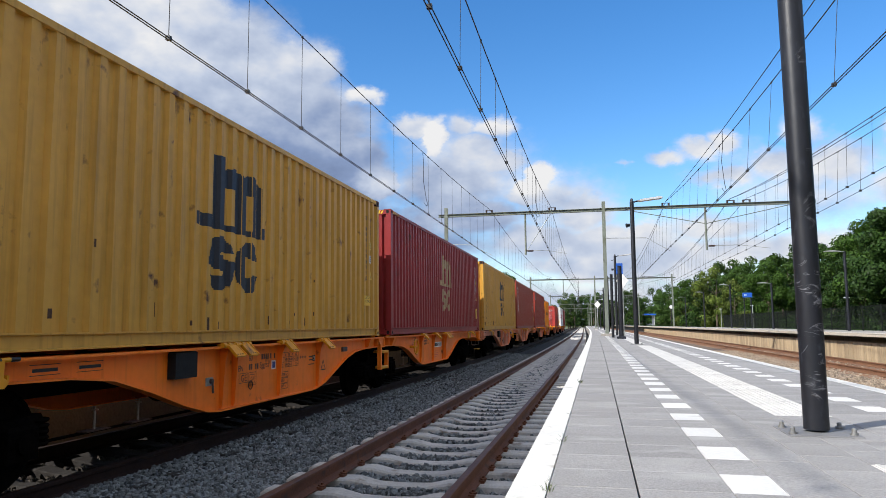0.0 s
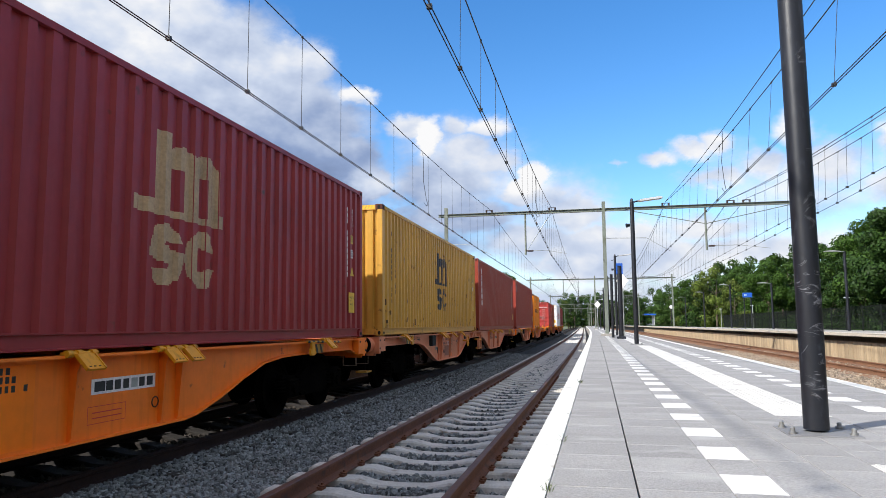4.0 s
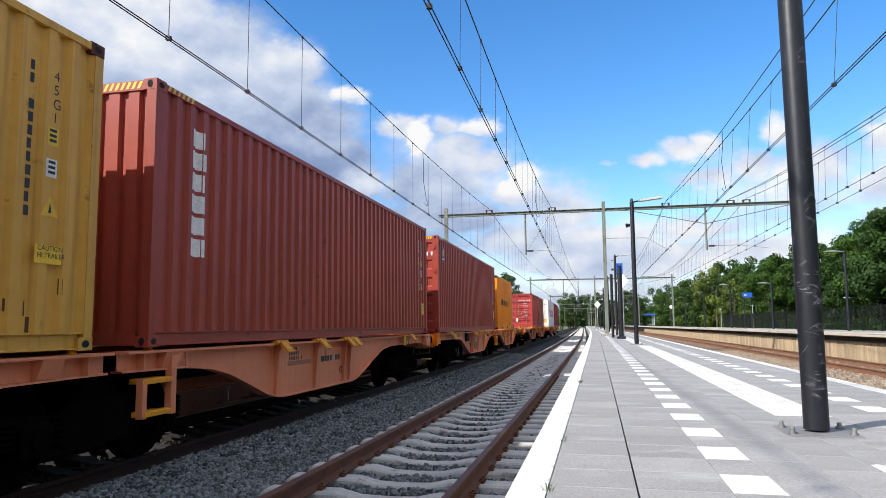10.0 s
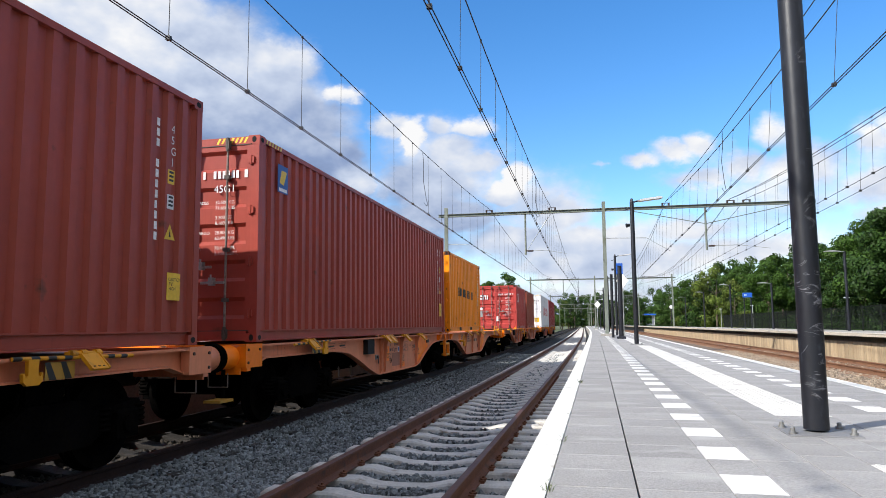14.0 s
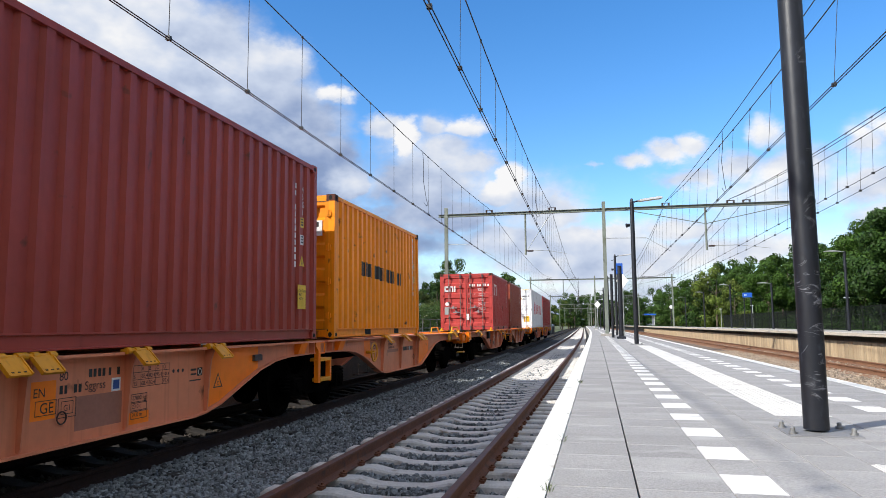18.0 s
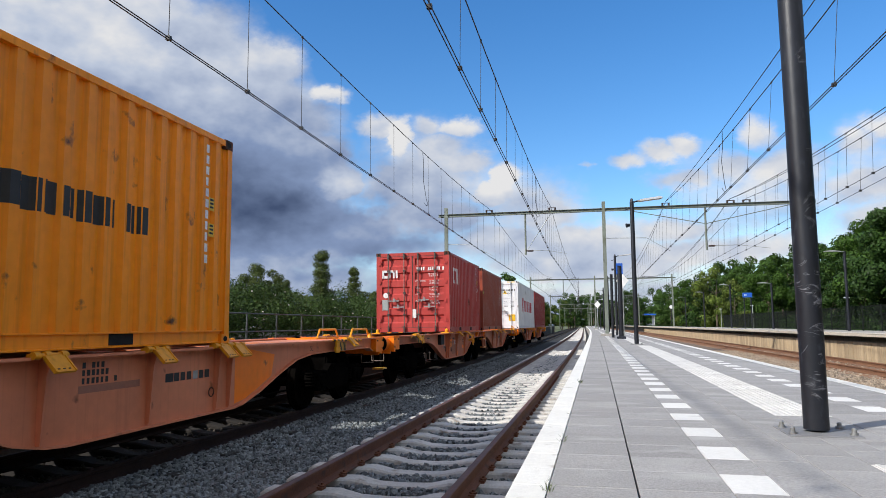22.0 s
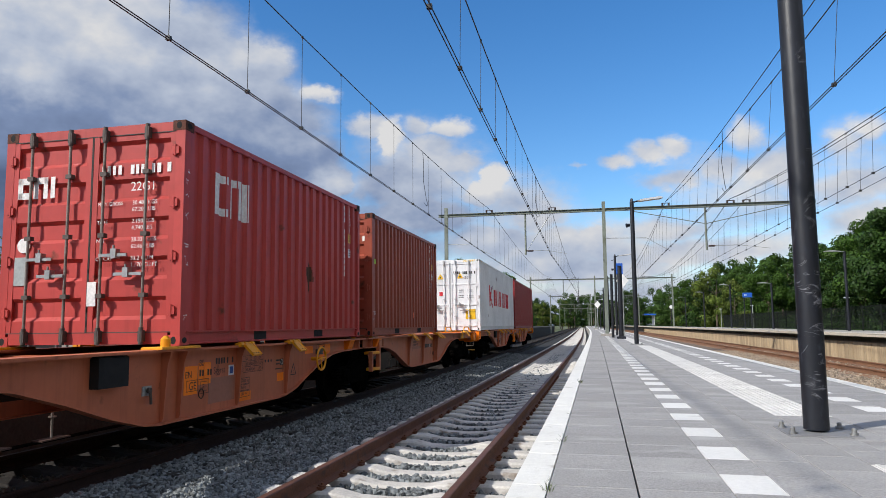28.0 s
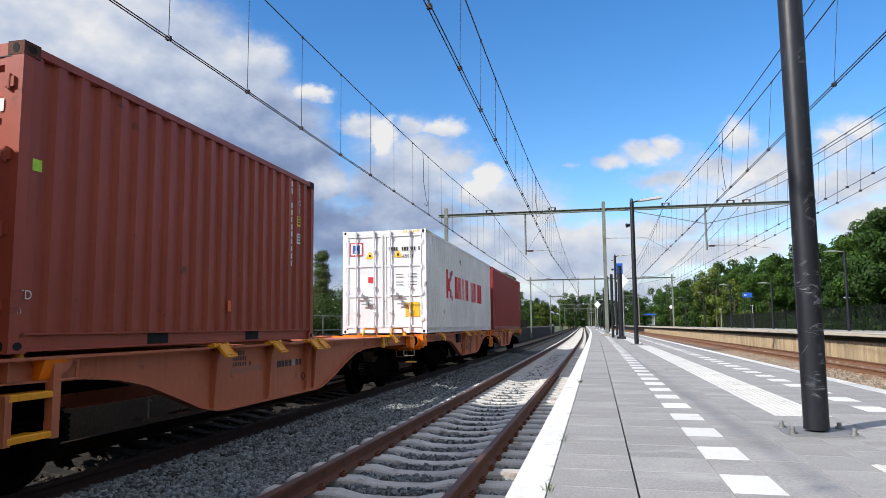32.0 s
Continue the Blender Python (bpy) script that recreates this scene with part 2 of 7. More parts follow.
GRASS_SOIL = mat("rough grass and soil", (0.075, 0.095, 0.035), 0.95, 0, (0.15, 0.3), (5, 0.3), (12, 0.8), dirt=((0.13, 0.10, 0.065), 0.4, (0.52, 0.68)))
FENCE_DARK = mat("dark green fence steel", (0.012, 0.015, 0.013), 0.7, 0, (2, 0.2), (30, 0.1), None, spec=0.1)
TRUNK = mat("tree bark", (0.085, 0.065, 0.048), 0.9, 0, (1.5, 0.2), (15, 0.3), (12, 0.8))


def leaf(name, rgb):
    ma = mat(name, rgb, 0.55, 0, (0.35, 0.25), (4, 0.2), None, island=0.4, spec=0.15)
    nt = ma.node_tree
    bs = nt.nodes["Principled BSDF"]
    tr = nt.nodes.new("ShaderNodeBsdfTranslucent")
    mx = nt.nodes.new("ShaderNodeMixShader")
    mx.inputs[0].default_value = 0.18
    src = bs.inputs["Base Color"].links[0].from_socket
    nt.links.new(src, tr.inputs[0])
    nt.links.new(bs.outputs[0], mx.inputs[1])
    nt.links.new(tr.outputs[0], mx.inputs[2])
    nt.links.new(mx.outputs[0], nt.nodes["Material Output"].inputs[0])
    return ma


LEAF_A = leaf("oak leaves", (0.046, 0.092, 0.016))
LEAF_B = leaf("lime leaves", (0.095, 0.130, 0.024))
LEAF_C = leaf("dark leaves", (0.030, 0.064, 0.014))
LEAF_D = leaf("birch leaves", (0.072, 0.098, 0.026))
LEAF_E = leaf("fresh green leaves", (0.044, 0.092, 0.014))
BANK = mat("dark soil and old timber", (0.028, 0.026, 0.02), 0.95, 0, (1.0, 0.25), (14, 0.3), (18, 0.8))
# Darker copy of the tube steel, for railings and tubes that stand in shade.
SHADED_TUBE = mat("weathered tube steel darkened for shade", (0.10, 0.11, 0.11), 0.55, 0.3, (2, 0.2), (25, 0.12), (50, 0.1), dirt=((0.05, 0.05, 0.045), 2.0, (0.5, 0.7)))
LEAF_H = leaf("bramble leaves", (0.044, 0.078, 0.018))
FLOWER = mat("white and pink blossom", (0.62, 0.52, 0.48), 0.7, 0, (3, 0.2), (30, 0.1), None, island=0.3)
CAR_DARK = mat("dark car paint", (0.02, 0.022, 0.026), 0.25, 0.2, (3, 0.1), (30, 0.05), None)
CAR_RED = mat("red car paint", (0.42, 0.02, 0.015), 0.3, 0.0, (3, 0.1), (30, 0.05), None)
CAR_SILVER = mat("silver car paint", (0.45, 0.46, 0.47), 0.3, 0.5, (3, 0.1), (30, 0.05), None)
GLASS_DARK = mat("dark window glass", (0.012, 0.014, 0.016), 0.12, 0, (3, 0.05), (30, 0.02), None)
# Track under the train: dust browns blackened to paint in the wagons' shade.
BED_DARK = mat("dusty bed blackened for shade", (0.012, 0.010, 0.008), 0.95, 0, (2.0, 0.2), (28, 0.5), (28, 1.0))
BALLAST_DARK = mat("dusty stone blackened for shade", (0.04, 0.032, 0.025), 0.9, 0, (1.2, 0.15), (35, 0.3), (50, 0.6), island=0.35)
SLEEPER_DARK = mat("dusty sleeper blackened for shade", (0.014, 0.011, 0.009), 0.9, 0, (3, 0.14), (40, 0.12), (70, 0.3), rnd=0.06)
RUST_MARK = mat("rust marks", (0.075, 0.034, 0.016), 0.85, 0, (6, 0.3), (50, 0.3), (60, 0.3))
PALE_YELLOW = mat("pale yellow patch paint", (0.60, 0.40, 0.13), 0.5, 0, (3, 0.1), (20, 0.08), None)
BAND = mat("pale ribbed guide tile", (0.56, 0.55, 0.53), 0.8, 0, (2.0, 0.08), (60, 0.08), (90, 0.3), rnd=0.06, dirt=((0.36, 0.35, 0.34), 5, (0.58, 0.75)))
# Rail under the train, with the shade put into its colour.
RAIL_DARK = mat("running rail blackened for shade", (0.018, 0.008, 0.005), 0.75, 0, (2.5, 0.2), (40, 0.2), (60, 0.25), spec=0.2)
CASTING = mat("worn dark corner casting", (0.10, 0.035, 0.022), 0.7, 0, (3, 0.2), (40, 0.25), (50, 0.3), dirt=((0.03, 0.02, 0.015), 9, (0.5, 0.65)), spec=0.2)
DULL_BROWN = mat("dull brown touch-up paint", (0.33, 0.135, 0.085), 0.65, 0, (2, 0.1), (20, 0.08), None)
SCRATCH = mat("bright scratch", (0.17, 0.17, 0.185), 0.6, 0, (8, 0.2), (60, 0.1), None)
BAR_STEEL = mat("rust flecked bar steel", (0.20, 0.17, 0.15), 0.55, 0.3, (4, 0.2), (40, 0.2), (50, 0.15), dirt=((0.09, 0.05, 0.035), 6, (0.55, 0.7)))
KEEPER = mat("dark greased keeper", (0.07, 0.055, 0.048), 0.7, 0, (6, 0.2), (40, 0.2), (50, 0.2))


# ======== sky backdrop: drifting clouds ========
# each billow: direction and height in degrees, half width and half height, weight, brightness
LEFT_BANK = ((-42.8, 22.3, 9.0, 6.0, 1.5, 0.88), (-37.5, 22.5, 6.0, 4.0, 1.4, 0.92), (-33.0, 22.8, 3.5, 3.4, 1.2, 0.88), (-25.4, 20.0, 3.8, 2.8, 1.2, 0.82),
             (-23.0, 20.6, 2.3, 2.0, 1.1, 0.80), (-31.0, 18.8, 7.0, 5.0, 1.5, 0.68), (-39.0, 15.5, 8.0, 5.0, 1.5, 0.56), (-39.7, 17.2, 1.8, 1.3, 1.8, 1.0),
             (-35.0, 21.5, 2.4, 1.2, 1.8, 1.02), (-24.6, 16.2, 5.0, 4.2, 1.4, 0.60), (-47.0, 11.0, 9.0, 5.0, 1.4, 0.25), (-33.0, 12.5, 12.0, 3.4, 1.6, 0.26),
             (-36.5, 9.0, 14.0, 2.2, 1.8, 0.04), (-25.7, 9.8, 8.0, 2.2, 1.6, 0.12), (-20.6, 13.0, 3.2, 3.0, 1.2, 0.58))
MID_BILLOWS = ((-35.0, 5.4, 20.0, 1.0, 1.3, 0.62), (-17.5, 8.0, 6.0, 2.0, 1.2, 0.52), (-19.4, 18.7, 1.7, 0.9, 1.0, 1.05), (-13.5, 15.0, 1.1, 1.7, 1.5, 1.15),
               (-18.2, 11.2, 1.9, 1.5, 1.3, 0.95), (-15.2, 16.2, 1.9, 1.2, 1.0, 0.80), (-8.2, 16.0, 2.1, 1.0, 0.95, 0.95), (-10.9, 16.2, 1.8, 1.1, 0.9, 0.80),
               (-10.1, 14.0, 3.4, 1.7, 1.0, 0.82), (-7.3, 13.3, 2.4, 1.2, 1.0, 0.82), (-4.3, 12.0, 1.4, 1.2, 1.3, 1.1), (-5.3, 10.8, 2.2, 1.1, 1.1, 0.95),
               (-13.0, 11.4, 4.0, 2.4, 1.1, 0.60), (-10.3, 9.0, 5.0, 2.0, 1.1, 0.58), (-1.2, 9.0, 3.2, 1.9, 1.0, 0.82))
THIN_VEIL = ((-11.0, 12.0, 7.5, 4.6, 0.85, 0.82), (-3.0, 9.5, 5.0, 3.4, 0.75, 0.88), (1.0, 6.0, 12.0, 3.0, 0.8, 0.86), (15.0, 9.5, 9.0, 3.8, 0.58, 0.86),
             (-20.5, 16.5, 3.6, 2.4, 0.8, 0.74), (-36.0, 4.0, 26.0, 2.2, 1.2, 0.60), (-34.0, 6.8, 24.0, 1.7, 1.5, 0.36), (11.0, 12.8, 4.5, 2.0, 0.42, 0.9), (22.5, 11.5, 4.0, 3.0, 0.6, 0.9))
LOW_BAND = ((1.0, 7.0, 5.0, 1.6, 0.95, 0.80), (-3.6, 6.7, 6.0, 1.7, 1.0, 0.72), (3.8, 7.2, 2.0, 1.2, 1.0, 1.0), (2.4, 4.6, 10.0, 1.5, 1.0, 0.80),
            (9.9, 7.6, 5.0, 1.4, 0.85, 0.88), (9.0, 5.6, 6.0, 1.5, 0.9, 0.88), (14.0, 6.0, 6.0, 1.6, 0.9, 0.88), (23.9, 7.3, 5.0, 2.0, 0.9, 0.92))
RIGHT_PUFFS = ((8.0, 13.7, 1.9, 1.1, 0.9, 0.95), (5.8, 13.1, 1.6, 0.7, 0.8, 0.85), (9.9, 14.0, 1.4, 1.0, 0.85, 0.92), (2.3, 12.7, 0.8, 0.4, 0.6, 0.85),
               (9.9, 11.4, 3.4, 1.0, 0.8, 0.82), (13.2, 12.0, 2.4, 1.6, 0.85, 0.90), (15.8, 14.2, 1.7, 1.6, 0.85, 0.95), (17.0, 11.5, 3.8, 1.8, 0.9, 0.88),
               (21.7, 12.6, 1.8, 1.4, 0.85, 0.94), (23.4, 13.4, 1.4, 1.2, 0.85, 0.95), (22.8, 9.8, 4.0, 1.8, 0.9, 0.88))


def cloud_material():
    ma = bpy.data.materials.new("drifting clouds")
    ma.use_nodes = True
    nt = ma.node_tree
    N, L = nt.nodes, nt.links
    N.remove(N["Principled BSDF"])

    def M(op, *args):
        q = N.new("ShaderNodeMath")
        q.operation = op
        for i, s in enumerate(args):
            if isinstance(s, (int, float)):
                q.inputs[i].default_value = s
            else:
                L.new(s, q.inputs[i])
        return q.outputs[0]

    def ramp(x, a, b, c=0.0, d=1.0):
        q = N.new("ShaderNodeMapRange")
        q.interpolation_type = "SMOOTHSTEP"
        for k, val in zip(("From Min", "From Max", "To Min", "To Max"), (a, b, c, d)):
            q.inputs[k].default_value = val
        L.new(x, q.inputs["Value"])
        return q.outputs[0]

    def fbm(vec, scale, detail=9.0, rough=0.58):
        q = N.new("ShaderNodeTexNoise")
        q.inputs["Scale"].default_value, q.inputs["Detail"].default_value, q.inputs["Roughness"].default_value = scale, detail, rough
        L.new(vec, q.inputs["Vector"])
        return q

    co = N.new("ShaderNodeTexCoord").outputs["Object"]
    nv = N.new("ShaderNodeVectorMath")
    nv.operation = "NORMALIZE"
    L.new(co, nv.inputs[0])
    sep = N.new("ShaderNodeSeparateXYZ")
    L.new(nv.outputs[0], sep.inputs[0])
    az = M("MULTIPLY", M("ARCTAN2", sep.outputs[0], sep.outputs[1]), 180 / math.pi)
    el = M("MULTIPLY", M("ARCSINE", sep.outputs[2]), 180 / math.pi)
    st = N.new("ShaderNodeMapping")
    st.inputs["Scale"].default_value = (1, 1, 1.5)
    L.new(nv.outputs[0], st.inputs[0])
    vec = st.outputs[0]
    warp = fbm(vec, 5.0, 5).outputs["Color"]
    ws = N.new("ShaderNodeSeparateColor")
    L.new(warp, ws.inputs[0])
    rag = N.new("ShaderNodeSeparateColor")
    L.new(fbm(vec, 22.0, 6, 0.62).outputs["Color"], rag.inputs[0])

    def shifted(angle, a, b, wide, fine):
        return M("ADD", angle, M("ADD", M("MULTIPLY", M("SUBTRACT", a, 0.5), wide), M("MULTIPLY", M("SUBTRACT", b, 0.5), fine)))
    at = N.new("ShaderNodeCombineXYZ")
    L.new(shifted(az, ws.outputs[0], rag.outputs[0], 3.6, 2.6), at.inputs[0])
    L.new(shifted(el, ws.outputs[1], rag.outputs[1], 2.6, 2.0), at.inputs[1])
    dens, lit, total = None, None, None
    for a, e, ra, re, w, bright in LEFT_BANK + MID_BILLOWS + THIN_VEIL + LOW_BAND + RIGHT_PUFFS:
        ma_ = N.new("ShaderNodeVectorMath")
        ma_.operation = "MULTIPLY_ADD"
        L.new(at.outputs[0], ma_.inputs[0])
        ma_.inputs[1].default_value = (1 / ra, 1 / re, 0)
        ma_.inputs[2].default_value = (-a / ra, -e / re, 0)
        d2 = N.new("ShaderNodeVectorMath")
        d2.operation = "DOT_PRODUCT"
        L.new(ma_.outputs[0], d2.inputs[0])
        L.new(ma_.outputs[0], d2.inputs[1])
        g = M("MULTIPLY", M("POWER", 0.42, d2.outputs["Value"]), w)
        dens = g if dens is None else M("SMOOTH_MAX", dens, g, 0.10)
        g2 = M("MULTIPLY", g, g)
        lit = M("MULTIPLY", g2, bright) if lit is None else M("MULTIPLY_ADD", g2, bright, lit)
        total = g2 if total is None else M("ADD", total, g2)
    lit = M("DIVIDE", lit, M("ADD", total, 0.0001))
    # scattered unseen clouds away from the listed ones, added as white fill light
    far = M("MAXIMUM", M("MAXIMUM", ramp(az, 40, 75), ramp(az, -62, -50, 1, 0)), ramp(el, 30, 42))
    dot = N.new("ShaderNodeVectorMath")
    dot.operation = "DOT_PRODUCT"
    dot.inputs[1].default_value = SUN_FROM
    L.new(nv.outputs[0], dot.inputs[0])
    clear = ramp(dot.outputs["Value"], math.cos(radians(30)), math.cos(radians(17)), 1, 0)
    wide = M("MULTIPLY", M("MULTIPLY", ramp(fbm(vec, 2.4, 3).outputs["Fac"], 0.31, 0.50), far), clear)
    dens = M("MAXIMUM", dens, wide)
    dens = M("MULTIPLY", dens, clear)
    dens = M("MAXIMUM", dens, ramp(el, 1.0, 7.5, 0.9, 0.0))
    n1 = fbm(vec, 9.0).outputs["Fac"]
    n2 = fbm(vec, 26.0, 8, 0.6).outputs["Fac"]
    puff = M("ADD", M("MULTIPLY", M("SUBTRACT", n1, 0.5), 0.50), M("MULTIPLY", M("SUBTRACT", n2, 0.5), 0.34))
    body = M("ADD", M("ADD", dens, puff), M("MULTIPLY", M("SUBTRACT", clear, 1.0), 2.0))
    alpha = ramp(body, 0.24, 0.80)
    # the upper left of each billow is lit, the underside grey
    up = N.new("ShaderNodeVectorMath")
    up.operation = "ADD"
    up.inputs[1].default_value = (-0.012, 0.0, 0.03)
    L.new(vec, up.inputs[0])
    lift = M("SUBTRACT", fbm(vec, 10.0, 4.5, 0.5).outputs["Fac"], fbm(up.outputs[0], 10.0, 4.5, 0.5).outputs["Fac"])
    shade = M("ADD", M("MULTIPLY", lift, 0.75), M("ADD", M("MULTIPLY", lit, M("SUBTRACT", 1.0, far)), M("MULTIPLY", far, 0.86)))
    shade = M("ADD", shade, M("MULTIPLY", M("SUBTRACT", n2, 0.5), 0.16))
    col = N.new("ShaderNodeValToRGB")
    cr = col.color_ramp
    cr.elements[0].position, cr.elements[0].color = 0.0, (0.068, 0.102, 0.20, 1)
    cr.elements[1].position, cr.elements[1].color = 1.0, (0.97, 0.97, 0.98, 1)
    mid = cr.elements.new(0.5)
    mid.color = (0.28, 0.375, 0.60, 1)
    pale = cr.elements.new(0.78)
    pale.color = (0.62, 0.70, 0.86, 1)
    L.new(shade, col.inputs[0])
    em = N.new("ShaderNodeEmission")
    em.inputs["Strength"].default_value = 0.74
    L.new(col.outputs[0], em.inputs[0])
    tr = N.new("ShaderNodeBsdfTransparent")
    mx = N.new("ShaderNodeMixShader")
    L.new(alpha, mx.inputs[0])
    L.new(tr.outputs[0], mx.inputs[1])
    L.new(em.outputs[0], mx.inputs[2])
    L.new(mx.outputs[0], N["Material Output"].inputs[0])
    return ma


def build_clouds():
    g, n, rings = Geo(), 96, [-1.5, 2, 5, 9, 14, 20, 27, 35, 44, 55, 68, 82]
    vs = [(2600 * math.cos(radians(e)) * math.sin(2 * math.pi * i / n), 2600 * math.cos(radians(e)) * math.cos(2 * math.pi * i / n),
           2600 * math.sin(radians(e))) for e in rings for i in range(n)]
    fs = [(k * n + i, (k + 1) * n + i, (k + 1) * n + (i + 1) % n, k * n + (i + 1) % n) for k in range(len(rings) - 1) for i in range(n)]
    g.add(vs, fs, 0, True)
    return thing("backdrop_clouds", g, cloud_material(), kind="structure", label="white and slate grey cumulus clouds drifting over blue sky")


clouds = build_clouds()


# ======== ground, tracks and platforms ========
def build_ground():
    g = Geo()
    xs = [-3000, -400, -60, -30, -14, 14, 30, 60, 400, 3000]
    ys = [-3000, -300, -60, 0, 60, 150, 400, 3000]
    vs = [(x, y, -0.95) for y in ys for x in xs]
    n = len(xs)
    g.add(vs, [(j * n + i, j * n + i + 1, (j + 1) * n + i + 1, (j + 1) * n + i) for j in range(len(ys) - 1) for i in range(n - 1)])
    thing("ground", g, GRASS_SOIL, kind="structure", label="rough grass and soil beside the railway")


def ballast_height(x):
    """Height of the stone bed across the two tracks on this side of the platform."""
    d = min(abs(x - TRAIN_X), abs(x - NEAR_X))
    if TRAIN_X + 0.79 < x < -3.9:
        return -0.185 - 0.10 * (x - TRAIN_X - 0.79) / 1.06
    return -0.245 - 0.06 * max(0.0, min(1.0, (d - 1.2) / 0.6))


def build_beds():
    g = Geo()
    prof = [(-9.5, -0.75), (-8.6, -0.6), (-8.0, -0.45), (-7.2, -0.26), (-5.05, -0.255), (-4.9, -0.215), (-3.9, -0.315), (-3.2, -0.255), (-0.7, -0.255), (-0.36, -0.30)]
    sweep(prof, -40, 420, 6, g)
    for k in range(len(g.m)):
        # Strips from the train leftwards take the colour with painted shade.
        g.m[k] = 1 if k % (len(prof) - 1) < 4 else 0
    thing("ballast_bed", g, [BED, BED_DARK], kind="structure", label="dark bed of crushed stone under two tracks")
    g = Geo()
    prof = [(PLAT_R, -0.32), (3.2, -0.26), (5.7, -0.26), (6.7, -0.22), (7.6, -0.20), (10.8, -0.22)]
    sweep(prof, -40, 420, 6, g)
    thing("ballast_bed_rusty", g, BED_RUST, kind="structure", label="rust stained bed of crushed stone under two tracks")


RAIL_PROFILE = [(-0.075, -0.172), (0.075, -0.172), (0.075, -0.160), (0.02, -0.140), (0.009, -0.128), (0.009, -0.048), (0.036, -0.036),
                (0.036, -0.008), (0.030, 0.0), (-0.030, 0.0), (-0.036, -0.008), (-0.036, -0.036), (-0.009, -0.048), (-0.009, -0.128), (-0.02, -0.140), (-0.075, -0.160)]


def sleeper_mesh(material):
    """A pre-stressed concrete sleeper: high rail seats, hollowed in the middle."""
    g = Geo()
    st = [(-1.26, 0.0), (-1.22, 0.0), (-0.98, 0.0), (-0.50, 0.0), (-0.28, -0.045), (0.0, -0.055), (0.28, -0.045), (0.50, 0.0), (0.98, 0.0), (1.22, 0.0), (1.26, 0.0)]
    vs, fs = [], []
    for i, (x, z) in enumerate(st):
        e = 0.03 if i in (0, len(st) - 1) else 0.0
        h, w = SLEEPER_TOP + z - e, 0.115 if -0.3 < x < 0.3 else 0.13
        vs += [(x, -w - 0.025, -0.38), (x, -w, h - 0.02), (x, -w + 0.02, h), (x, w - 0.02, h), (x, w, h - 0.02), (x, w + 0.025, -0.38)]
    for i in range(len(st) - 1):
        for j in range(5):
            fs.append((i * 6 + j, (i + 1) * 6 + j, (i + 1) * 6 + j + 1, i * 6 + j + 1))
    fs += [tuple(range(6)), tuple(range(len(vs) - 6, len(vs)))[::-1]]
    g.add(vs, fs)
    return g.mesh("sleeper", material)


def clip_mesh():
    """Spring clip and bolt that hold the rail's foot."""
    g = Geo()
    for s in (-1, 1):
        g.box(s * 0.085 - 0.028, s * 0.085 + 0.028, -0.055, 0.055, SLEEPER_TOP, SLEEPER_TOP + 0.032)
        g.cyl((s * 0.10, 0.0, SLEEPER_TOP), (s * 0.10, 0.0, SLEEPER_TOP + 0.065), 0.016, 6)
        g.torus((s * 0.095, 0.0, SLEEPER_TOP + 0.04), (0, 0, 1), 0.032, 0.010, 8, 4)
    return g.mesh("rail_clip", RAIL)


def build_track(name, cx, y0, y1, near, rail_mat, head_mat, sleeper_mat, label, clips=0):
    tr = root(name, kind="structure", label=label)
    for s in (-0.7535, 0.7535):
        g = Geo()
        sweep(RAIL_PROFILE, y0, y1, 6, g, 0, True, cx + s)
        n = len(RAIL_PROFILE)
        for k in range(len(g.m)):
            if k % n in (7, 8, 9):
                g.m[k] = 1
        part("rail", g, [rail_mat, head_mat], tr)
    me, cm = sleeper_mesh(sleeper_mat), clip_mesh()
    rest, y, i = Geo(), y0 + 0.2, 0
    base = [tuple(v.co) for v in me.vertices]
    faces = [tuple(p.vertices) for p in me.polygons]
    rng = random.Random(4)
    while y < y1:
        h = math.atan(BEND * min(y, 110.0))
        m = Matrix.Translation((cx + bend(y), y, rng.uniform(-0.004, 0.004))) @ Matrix.Rotation(h + rng.uniform(-0.008, 0.008), 4, "Z")
        if near[0] < y < near[1]:
            sl = part("sleeper", me, None, tr, at=m)
            if y < clips:
                for s in (-0.7535, 0.7535):
                    part("rail_clip", cm, None, sl, at=Matrix.Translation((s, 0, 0)))
        else:
            rest.add([m @ Vector(v) for v in base], faces)
        y += 0.6
    tagged(part("sleepers_beyond", rest, sleeper_mat, tr), kind="stuff")
    return tr


